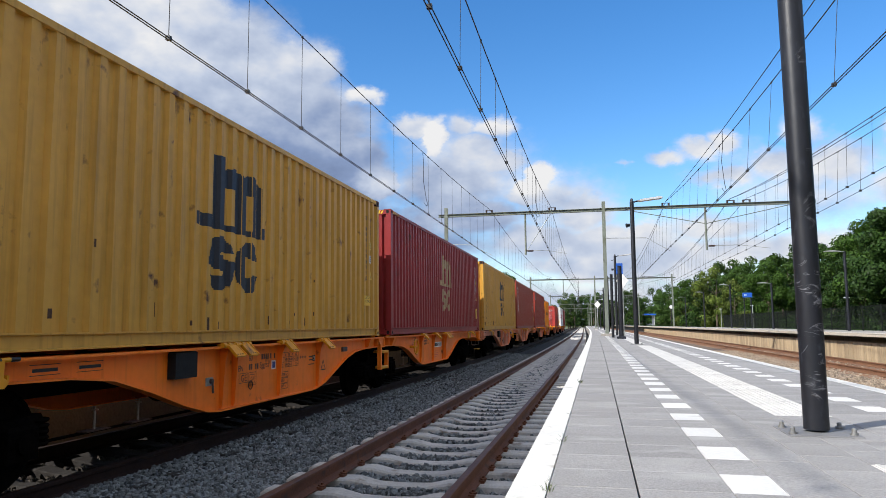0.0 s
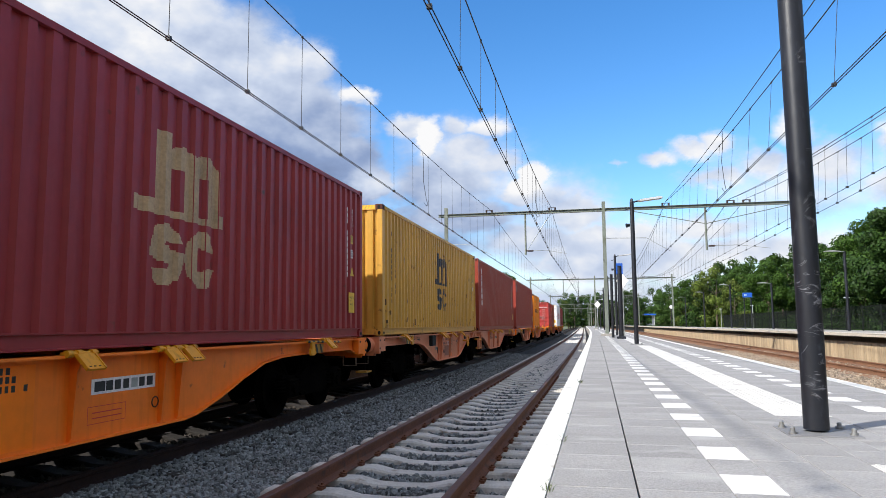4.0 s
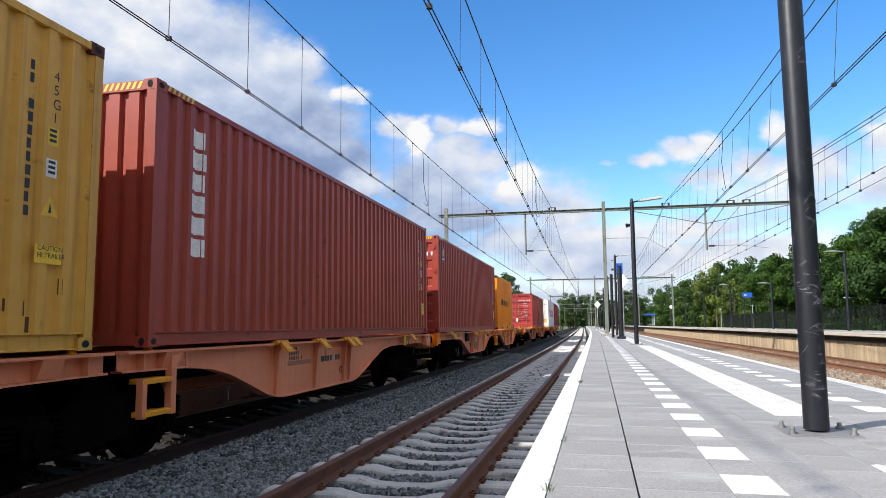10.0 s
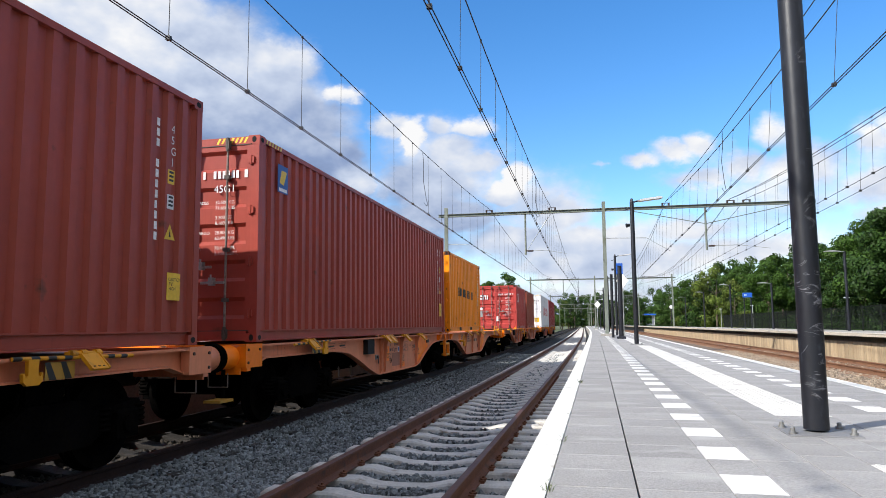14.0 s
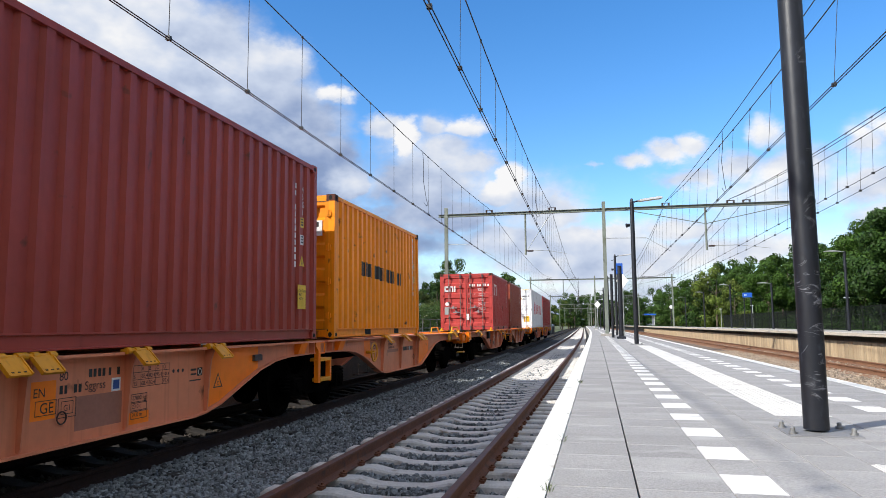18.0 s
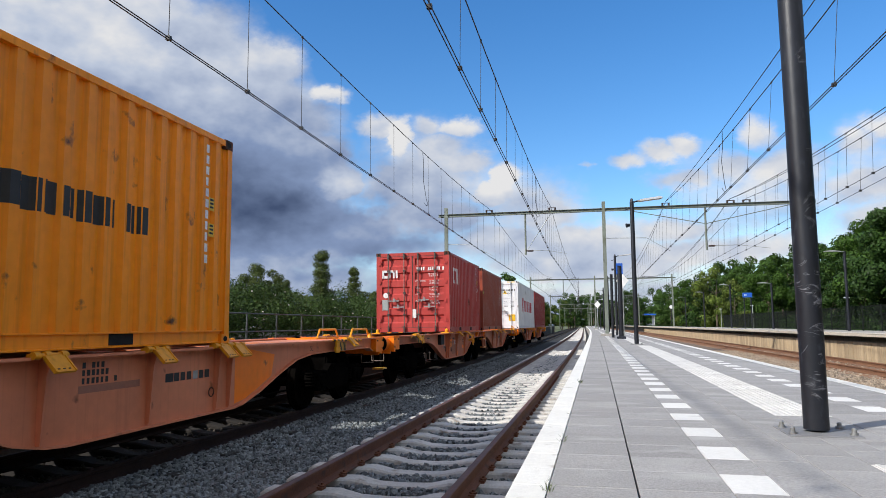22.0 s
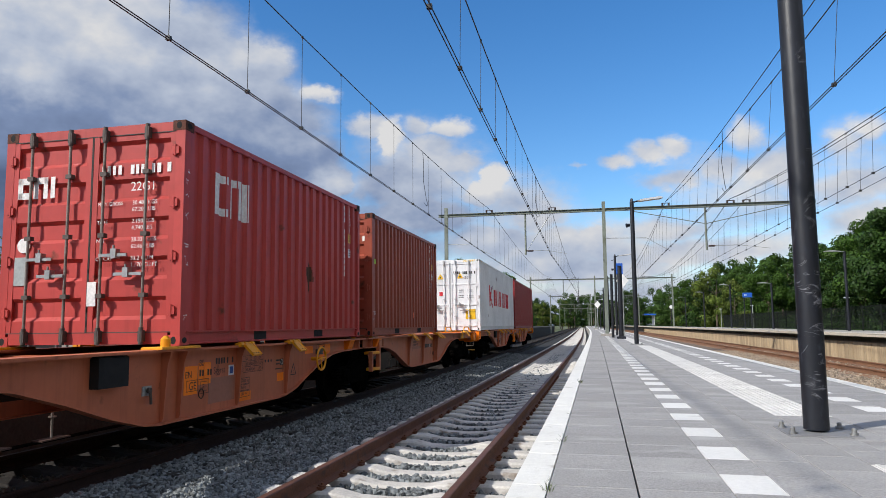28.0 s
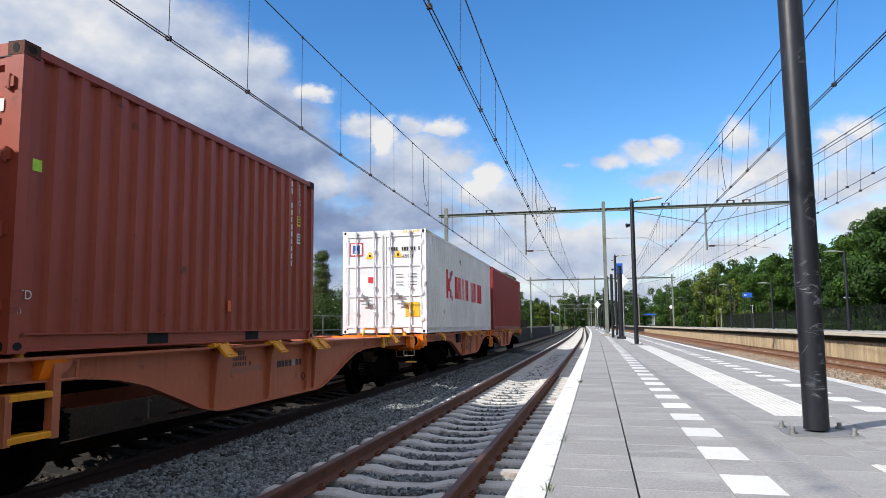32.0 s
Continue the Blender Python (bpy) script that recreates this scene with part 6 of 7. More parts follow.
def lamp_post(y, first=False):
    m = Matrix.Translation((1.275 + bend(y), y - 0.02, PLAT_Z))
    lp = root("lamp_post", m, label="scuffed black steel lamp post bolted to the platform" if first else "black steel lamp post with a flat grey lamp arm", category="lamp post", group="platform lamp posts")
    part("pole", Geo().cyl((0, 0, 0.02), (0, 0, 3.0), 0.072, 28).cyl((0, 0, 3.0), (0, 0, 4.72), 0.072, 28, r2=0.068).cyl((0, 0, 4.72), (0, 0, 4.85), 0.07, 28, r2=0.03), POST_BLACK, lp)
    part("base_plate", Geo().bbox(-0.2, 0.2, -0.2, 0.2, 0.0, 0.008, 0.003), BASE_PLATE, lp, "dull grey base plate")
    for a, b in ((-0.165, -0.13), (0.165, -0.13), (-0.165, 0.13), (0.165, 0.13)):
        part("anchor_bolt", Geo().cyl((a, b, 0.006), (a, b, 0.022), 0.022, 6).cyl((a, b, 0.022), (a, b, 0.042), 0.014, 10).cyl((a, b, 0.042), (a, b, 0.05), 0.014, 10, r2=0.006), STEEL, lp, "steel anchor bolt with cap nut")
    arm = part("arm", Geo().cyl((0, 0, 4.55), (-0.22, 0.0, 4.47), 0.02, 8).cyl((0, 0, 4.70), (0.25, 0, 4.78), 0.025, 8), POST_BLACK, lp)
    g = Geo().prism([(0.18, 4.75), (0.30, 4.80), (0.92, 4.87), (1.0, 4.83), (0.92, 4.80), (0.30, 4.74)], "y", -0.13, 0.13)
    part("lamp_head", g, LAMP_GREY, arm, "flat grey lamp head")
    part("speaker", Geo().cyl((-0.1, -0.02, 3.95), (-0.2, -0.06, 3.93), 0.05, 10, r2=0.075), POST_BLACK, lp)
    if first:
        rng = random.Random(14)
        g = Geo()
        for i in range(64):
            zc = rng.choice((0.28, 0.34, 0.42, 0.52, 0.62, 0.68, 0.74, 0.84, 0.92, 0.98, 1.06, 1.28, 1.38, 1.75, 2.3))
            a0, zs = rng.gauss(math.pi * 1.52, 0.62), max(0.04, rng.gauss(zc, 0.05))
            lean, long_, curl = rng.uniform(-0.5, 0.9), rng.uniform(0.02, 0.11), rng.uniform(-0.25, 0.25)
            for j in range(rng.randint(2, 6)):
                a, z, tilt, w = a0 + rng.uniform(-0.09, 0.09), zs + rng.uniform(-0.012, 0.012), lean, rng.uniform(0.0004, 0.0016)
                n = rng.randint(3, 6)
                for k in range(n):
                    da, dz = math.cos(tilt) * long_ / n / 0.0727, math.sin(tilt) * long_ / n
                    ww = w * (1 - 0.7 * abs(2 * k / n - 1))
                    g.add([(0.0727 * math.cos(t), 0.0727 * math.sin(t), h) for t, h in ((a, z - ww), (a + da, z + dz - ww), (a + da, z + dz + ww), (a, z + ww))], [(0, 1, 2, 3)])
                    a, z, tilt = a + da, z + dz, tilt + curl
        tagged(part("scuffing", g, SCRATCH, lp, "pale scratches"), kind="stuff")
        hg = part("hanging_sign", Geo().prism([(-0.55, 2.935), (-0.36, 3.06), (-0.36, 3.3), (-0.74, 3.3), (-0.74, 3.06)], "y", 0.10, 0.13), SIGN_WHITE, lp, "white pointed sign plate")
        part("sign_arm", Geo().cyl((-0.6, 0.115, 3.25), (0.0, 0.05, 3.25), 0.015, 8), GALV, hg)
    return lp


def sign_pillar(x, y, h, box=False):
    sp = root("sign_pillar", Matrix.Translation((x + bend(y), y, PLAT_Z)), label="black pillar with a blue sign box on top" if box else "slim dark pillar on the platform", category="pillar")
    part("pole", Geo().cyl((0, 0, 0), (0, 0, h), 0.11 if box else 0.07, 16), POST_BLACK, sp)
    if box:
        part("sign_box", Geo().bbox(-0.15, 0.15, -0.06, 0.06, h - 0.38, h + 0.12, 0.01), SIGN_BLUE, sp, "blue sign box")
        part("foot", Geo().bbox(-0.2, 0.2, -0.2, 0.2, 0.0, 0.12, 0.02), POST_BLACK, sp)


def diamond_sign(x, y, z):
    sg = root("diamond_sign", Matrix.Translation((x + bend(y), y, PLAT_Z)), label="white diamond shaped sign on a grey pole", category="sign")
    part("pole", Geo().cyl((0, 0, 0), (0, 0, z - PLAT_Z), 0.035, 8), GALV, sg)
    part("plate", Geo().prism([(0, z - PLAT_Z - 0.42), (0.34, z - PLAT_Z), (0, z - PLAT_Z + 0.42), (-0.34, z - PLAT_Z)], "y", -0.06, -0.04), SIGN_WHITE, sg)


for i, y in enumerate(LAMPS):
    lamp_post(y, i == 0)
sign_pillar(1.14, 33.0, 3.35, True)
sign_pillar(0.85, 36.2, 3.2)
diamond_sign(1.55, 40.0, 3.85)
diamond_sign(0.55, 78.0, 3.6)


# ======== overhead line ========
PORTALS = (41.0, 104.0, 167.0, 230.0, 293.0)


def portal(y, first):
    x0 = bend(y)
    pt = root("catenary_portal", Matrix.Translation((x0, y, 0)), label="grey green steel portal that carries the overhead wires", category="portal", group="catenary portals")
    for x, base in ((-8.72, -0.9), (0.66, PLAT_Z), (11.5, FAR_Z)):
        g = Geo().box(x - 0.10, x + 0.10, -0.10, -0.085, base, 8.55).box(x - 0.10, x + 0.10, 0.085, 0.10, base, 8.55).box(x - 0.012, x + 0.012, -0.09, 0.09, base, 8.55)
        ms = part("mast", g, MAST_GREEN, pt, "steel mast")
        part("mast_foot", Geo().bbox(x - 0.35, x + 0.35, -0.35, 0.35, base - 0.05, base + 0.14, 0.02), CONCRETE, ms)
    g = Geo().box(-9.2, 12.0, -0.09, 0.09, 7.98, 8.0).box(-9.2, 12.0, -0.09, 0.09, 8.14, 8.16).box(-9.2, 12.0, -0.008, 0.008, 8.0, 8.14)
    part("beam", g, MAST_GREEN, pt, "steel cross beam")
    for x in (-6.06, -2.30, 4.13, 7.62, 8.46):
        g = Geo().box(x - 0.22, x + 0.22, -0.04, 0.04, 8.30, 8.33)
        for k in (-0.17, 0.17):
            for j in range(3):
                g.cyl((x + k, 0, 8.17 + j * 0.045), (x + k, 0, 8.20 + j * 0.045), 0.06, 10)
        part("insulator", g, INSULATOR, pt, "brown insulators")
    for x, w in ((-3.9, -1.5), (6.25, 9.6)):
        part("drop_tube", Geo().cyl((x, 0, 8.0), (x, 0, 5.55), 0.055, 8), MAST_GREEN, pt)
        if x < 0:
            part("stay", Geo().cyl((x, 0, 5.7), (x + 1.5, 0, 7.95), 0.018, 6), GALV, pt)
        else:
            for q in (2.15, 10.7):
                part("stay", Geo().cyl((q, 0, 7.95), (x, 0, 7.05), 0.022, 6), MAST_GREEN, pt)
        part("steady_arm", Geo().cyl((x, 0, 5.78), ((x + w) / 2, 0, 5.80), 0.016, 6).cyl(((x + w) / 2, 0, 5.80), (w, 0, 5.56), 0.012, 6), GALV, pt)
        part("arm_insulator", Geo().cyl((x + 0.1, 0, 5.78), (x + 0.45, 0, 5.78), 0.05, 8), INSULATOR, pt)
    part("steady_arm", Geo().cyl((-8.6, 0, 6.3), (-7.2, 0, 6.25), 0.02, 6).cyl((-7.2, 0, 6.25), (-5.9, 0, 5.56), 0.012, 6), GALV, pt)
    part("steady_arm", Geo().cyl((0.66, 0, 6.4), (3.0, 0, 6.35), 0.02, 6).cyl((3.0, 0, 6.35), (4.3, 0, 5.56), 0.012, 6), GALV, pt)


for i, y in enumerate(PORTALS):
    portal(y, i == 0)


def overhead_line(label, cx, lean, low, first, pitch, side=0.0, twin=True, feeder=None, jumper=None):
    """Contact wire pair that zigzags from portal to portal, sagging messenger, droppers and, on some tracks, a bare feeder."""
    ol = root("overhead_line", label=label, category="overhead line", group="overhead lines")
    marks = (-22.0,) + PORTALS
    for i, (a, b) in enumerate(zip(marks, marks[1:])):
        turn = 1 if i % 2 == 0 else -1

        def contact(y):
            return cx + turn * lean * (y - (a + b) / 2) + bend(y)

        def hung(y, lowest):
            return lowest + (8.40 - lowest) * (2 * (y - a) / (b - a) - 1) ** 2

        ys = [a + (b - a) * k / 16 for k in range(17)]
        part("messenger_wire", Geo().tube([(contact(y) + side, y, hung(y, low)) for y in ys], 0.012, 5), WIRE, ol)
        if feeder:
            part("feeder_wire", Geo().tube([(contact(y) + side + feeder[1], y, hung(y, feeder[0])) for y in ys], 0.011, 5), WIRE, ol)
        for dx in ((-0.025, 0.025) if twin else (0,)):
            part("contact_wire", Geo().tube([(contact(y) + dx, y, 5.5) for y in ys[::4]], 0.009, 5), WIRE, ol)
        y = first + pitch * math.ceil((a - first) / pitch)
        while y < b - 0.4:
            x = contact(y)
            part("dropper", Geo().cyl((x, y, 5.5), (x + side, y, hung(y, low)), 0.006, 4).box(x - 0.035, x + 0.035, y - 0.03, y + 0.03, 5.475, 5.535)
                 .box(x + side - 0.015, x + side + 0.015, y - 0.03, y + 0.03, hung(y, low) - 0.03, hung(y, low) + 0.02), WIRE, ol)
            y += pitch
        if jumper and i == 0:
            y, x, top = jumper, contact(jumper) + side, hung(jumper, feeder[0] if feeder else low)
            pts = [(x, y, top), (x + 0.01, y + 0.1, top - 0.5), (x - 0.03, y + 0.2, top - 1.0), (x + 0.05, y + 0.3, 6.0), (x + 0.10, y + 0.35, 5.78), (x + 0.04, y + 0.35, 5.74), (x - 0.04, y + 0.3, 5.86)]
            part("jumper_loop", Geo().tube(pts, 0.010, 5), WIRE, ol, "slack loop of bare wire")


overhead_line("overhead contact wires above the goods train", -5.85, -0.0066, 7.46, 8.41, 2.32, -0.01, jumper=23.8)
overhead_line("twin overhead contact wires above the near track", -2.01, -0.0125, 6.86, 8.3, 2.2, 0.02, jumper=27.5)
overhead_line("overhead contact wires beyond the platform, with a feeder", 4.12, -0.0045, 7.06, 12.74, 2.29, 0.15, feeder=(7.56, 0.0), jumper=23.6)
overhead_line("overhead contact wire above the far rusted track", 7.53, -0.001, 6.9, 20.75, 2.0, 0.07, False, feeder=(6.78, 0.02))
overhead_line("second overhead contact wire above the far rusted track", 7.95, 0.012, 6.87, 23.46, 2.2, 0.13, False)


# ======== trees ========
def tree(kind, h, spread, material, seed, leaves=15000, size=0.145):
    """A tapered trunk with limbs, and a crown of leaf clumps with gaps."""
    rng = random.Random(seed)
    tr = root("tree", label="broad green leafy tree beside the railway" if kind == "oak" else "slim light green tree beside the railway", category="tree", group="trees beside the railway")
    g = Geo()
    top = Vector((rng.uniform(-0.3, 0.3), rng.uniform(-0.3, 0.3), h * 0.8))
    g.cyl((0, 0, -0.3), top * 0.45, 0.035 * h * 0.55, 9, r2=0.022 * h * 0.55)
    g.cyl(top * 0.45, top, 0.022 * h * 0.55, 7, r2=0.05)
    clumps = []
    for i in range(9):
        t = rng.uniform(0.22, 0.85)
        a, r = rng.uniform(0, 6.28), spread * rng.uniform(0.45, 0.95) * (1 if kind == "oak" else 0.45) * (1 - abs(t - 0.5) * 0.6)
        p = top * t
        q = Vector((math.cos(a) * r, math.sin(a) * r, p.z + rng.uniform(0.05, 0.22) * h))
        g.cyl(p, (p + q) / 2 + Vector((0, 0, 0.1 * h * 0.3)), 0.05, 5, r2=0.035)
        g.cyl((p + q) / 2 + Vector((0, 0, 0.03 * h)), q, 0.035, 5, r2=0.012)
        clumps.append((q, rng.uniform(0.20, 0.36) * spread))
    part("trunk", g, TRUNK, tr)
    for i in range(26 if kind == "oak" else 60):
        a = rng.uniform(0, 6.28)
        z = rng.uniform(0.16, 1.0)
        prof = math.sin(math.pi * min(1, max(0.02, (z - 0.05) / 0.98))) ** 0.6 if kind == "oak" else (1.05 - z) ** 0.7
        r = spread * prof * (rng.uniform(0.45, 1.0) if kind == "oak" else rng.uniform(0.1, 0.75))
        clumps.append((Vector((math.cos(a) * r, math.sin(a) * r, z * h)), rng.uniform(0.16, 0.30) * spread))
    nr = np.random.default_rng(seed)
    tot = sum(c[1] ** 2 for c in clumps)
    vs, fs = [], []
    for c, r in clumps:
        k = int(leaves * r * r / tot)
        d = nr.normal(size=(k, 3))
        d /= np.linalg.norm(d, axis=1)[:, None]
        pos = np.array(c) + d * (r * nr.uniform(0.55, 1.05, (k, 1))) * (1, 1, 0.75)
        u = nr.normal(size=(k, 3))
        u -= 0.7 * (u * d).sum(1)[:, None] * d
        u /= np.linalg.norm(u, axis=1)[:, None]
        w = np.cross(u, d + nr.normal(size=(k, 3)) * 0.4)
        w /= np.linalg.norm(w, axis=1)[:, None] + 1e-6
        s = size * nr.uniform(0.6, 1.3, (k, 1))
        o = len(vs)
        vs += np.stack([pos - u * s, pos + w * s * 0.6, pos + u * s, pos - w * s * 0.6], 1).reshape(-1, 3).tolist()
        fs += [(o + 4 * i, o + 4 * i + 1, o + 4 * i + 2, o + 4 * i + 3) for i in range(k)]
    part("crown", Geo().add(vs, fs), material, tr)
    return tr


OAKS = [tree("oak", 12, 4.6, LEAF_A, 1), tree("oak", 11, 4.2, LEAF_C, 2), tree("oak", 10, 3.8, LEAF_B, 3), tree("slim", 9, 2.4, LEAF_D, 4, 15000, 0.075), tree("oak", 7, 3.4, LEAF_D, 5, 16000, 0.088), tree("oak", 12, 4.4, LEAF_E, 6),
        tree("oak", 12, 4.6, LEAF_A, 11, 4500, 0.21), tree("oak", 11, 4.2, LEAF_C, 12, 4500, 0.2), tree("oak", 10, 3.8, LEAF_B, 13, 4500, 0.19)]


def plant_trees():
    rng = random.Random(31)
    spots = []
    # wood behind the opposite platform
    for i in range(74):
        y = rng.uniform(38, 210)
        x = 25 + max(0, (y - 60) * 0.03) + rng.uniform(0, 22)
        spots.append((x, y, rng.choice((0, 0, 1, 2)), rng.uniform(0.75, 1.2) * (1.0 + 0.25 * (x > 34))))
    for i in range(12):
        spots.append((27 + rng.uniform(0, 8), rng.uniform(48, 80), rng.choice((0, 1)), rng.uniform(1.05, 1.3)))
    for i in range(40):
        spots.append((24 + rng.uniform(0, 30), rng.uniform(150, 330), rng.choice((0, 1, 2)), rng.uniform(0.9, 1.3)))
    # thicket on the bank behind the train
    for i in range(70):
        y = rng.uniform(12, 120)
        spots.append((-17 - rng.uniform(0, 22), y, *rng.choice(((3, 0.40), (4, 0.48), (4, 0.56), (2, 0.32), (1, 0.29)))))
    for y, x, k, sc in ((40, -16.4, 3, 0.58), (27, -19, 4, 0.42), (45, -16.1, 3, 0.46)):
        spots.append((x, y, k, sc))
    # end of the line of sight
    for i in range(46):
        spots.append((rng.uniform(-40, 14), rng.uniform(300, 380), rng.choice((0, 1, 2)), rng.uniform(0.9, 1.4)))
    for i in range(26):
        spots.append((rng.uniform(-40, -12), rng.uniform(130, 300), rng.choice((0, 1, 2)), rng.uniform(0.7, 1.1)))
    for i in range(14):
        spots.append((rng.uniform(16, 34), rng.uniform(220, 340), rng.choice((0, 1)), rng.uniform(0.9, 1.3)))
    # single trees that stand out from the wood
    spots += [(25.4, 150, 2, 1.32), (28.0, 75, 5, 1.04), (31.5, 66, 5, 0.90), (31, 86, 5, 1.12), (26, 112, 5, 0.85), (24.5, 128, 2, 0.9)]
    # unseen trees beside and behind the platform's near end, added to block skylight
    for i in range(44):
        spots.append((25 + rng.uniform(0, 16), rng.uniform(-60, 36), rng.choice((6, 7, 8)), rng.uniform(1.0, 1.35)))
    for i in range(12):
        spots.append((rng.uniform(3, 26), rng.uniform(-85, -62), rng.choice((6, 7)), rng.uniform(0.9, 1.2)))
    used = set()
    for x, y, k, s in spots:
        if y > 115 and k < 3:
            k += 6
        ob = OAKS[k]
        m = Matrix.Translation((x + bend(y), y, 1.0 if x < -9.5 and y < 195 else -0.95)) @ Matrix.Rotation(rng.uniform(0, 6.28), 4, "Z")
        if k in used:
            ob = copy_thing(ob, m)
        else:
            ob.matrix_basis = m
            used.add(k)
        ob.scale = (s, s, s * rng.uniform(0.9, 1.1))


plant_trees()


# ======== behind the train ========
def railing(y0, y1, zs=(1.27, 1.79), material=None):
    rl = root("tube_railing", label="weathered tube railing along the bank, shade in its colour", category="railing")
    x = -9.75
    for z in zs:
        pts = [(x + bend(y0 + (y1 - y0) * k / 6), y0 + (y1 - y0) * k / 6, z) for k in range(7)]
        part("rail_tube", Geo().tube(pts, 0.02, 8), material or SHADED_TUBE, rl)
    y = y0 + 0.15
    while y < y1:
        part("post", Geo().cyl((x + bend(y), y, 0.98), (x + bend(y), y, zs[-1] + 0.03), 0.028, 8), SHADED_TUBE, rl)
        y += 1.15 if y1 - y0 < 12 else 1.9


def palisade(y0, y1):
    fc = root("bar_fence", label="dark upright bar fence along the bank", category="fence")
    y = y0
    for z in (1.25, 2.05):
        part("fence_rail", Geo().cyl((-9.8 + bend(y0), y0, z), (-9.8 + bend(y1), y1, z), 0.025, 6), FENCE_DARK, fc)
    while y < y1:
        part("fence_bar", Geo().cyl((-9.8 + bend(y), y, 1.0), (-9.8 + bend(y), y, 2.12), 0.014, 5), FENCE_DARK, fc)
        y += 0.28


def scaffold(label, tubes, couplers):
    """A tilted barrier boom held by upright tubes and couplers, its foot on the bank."""
    y0 = tubes[0][0]
    sc = root("scaffold", Matrix.Translation((-9.75, y0, 1.0)), label=label, category="scaffold")
    # Lit tubes are pale steel; shade on the others is put into their colour.
    for ya, za, yb, zb, dx, r, lit in tubes:
        part("tube", Geo().cyl((dx, ya - y0, za - 1.0), (dx, yb - y0, zb - 1.0), r * 0.68, 10), GALV if lit else SHADED_TUBE, sc)
    for y, z in couplers:
        part("coupler", Geo().bbox(-0.035, 0.05, y - y0 - 0.035, y - y0 + 0.035, z - 1.04, z - 0.96, 0.015), SHADED_TUBE, sc)


def cabinet():
    cb = root("signal_cabinet", Matrix.Translation((-9.6, 15.95, 1.0)) @ Matrix.Rotation(radians(-5), 4, "X") @ Matrix.Rotation(radians(-8), 4, "Y"), label="white dented metal cabinet leaning on the railing", category="cabinet")
    body = Geo().prism([(-0.15, 0.0), (0.13, 0.0), (0.19, 0.74), (-0.20, 0.74)], "y", -0.16, 0.17)
    part("body", body, CABINET_WHITE, cb)
    part("lid", Geo().prism([(-0.20, 0.744), (0.19, 0.744), (0.03, 0.90), (-0.07, 0.90)], "y", -0.15, 0.16), CABINET_WHITE, cb)
    part("plinth", Geo().box(-0.17, 0.15, -0.18, 0.19, -0.06, 0.0), SHADED_TUBE, cb)


CABINET_WHITE = mat("dirty white sheet steel", (0.62, 0.62, 0.64), 0.6, 0, (3, 0.1), (30, 0.08), (20, 0.2), dirt=((0.12, 0.11, 0.10), 4.5, (0.52, 0.66)))


def leaf_bank(name, label, spots, material, size, seed, blossoms=0):
    """Leaf cards heaped over listed centres (x, y, z, radius, count)."""
    nr = np.random.default_rng(seed)
    g, fl = Geo(), Geo()
    for x, y, z, r, n in spots:
        d = nr.normal(size=(n, 3))
        d /= np.linalg.norm(d, axis=1)[:, None]
        pos = np.array((x + bend(y), y, z)) + d * (r * nr.uniform(0.6, 1.05, (n, 1)))
        u = nr.normal(size=(n, 3))
        u -= 0.7 * (u * d).sum(1)[:, None] * d
        u /= np.linalg.norm(u, axis=1)[:, None]
        w = np.cross(u, d + nr.normal(size=(n, 3)) * 0.5)
        w /= np.linalg.norm(w, axis=1)[:, None] + 1e-6
        s = size * nr.uniform(0.6, 1.4, (n, 1))
        vs = np.stack([pos - u * s, pos + w * s * 0.6, pos + u * s, pos - w * s * 0.6], 1).reshape(-1, 3)
        g.add(vs.tolist(), [(4 * i, 4 * i + 1, 4 * i + 2, 4 * i + 3) for i in range(n)])
        for k in range(blossoms):
            dd = nr.normal(size=3)
            dd = dd / np.linalg.norm(dd) * (1, 1, 0.7)
            if dd[2] > -0.1:
                c = np.array((x + bend(y), y, z)) + dd * r * 1.06
                fl.cyl(c - (0, 0, 0.01), c + (0.02, 0, 0.02), 0.022, 5, r2=0.035)
    ob = root(name, label=label, category="hedge")
    tagged(part("leaves", g, material, ob), kind="stuff")
    if fl.v:
        tagged(part("blossoms", fl, FLOWER, ob, "white and pink blossoms"), kind="stuff")


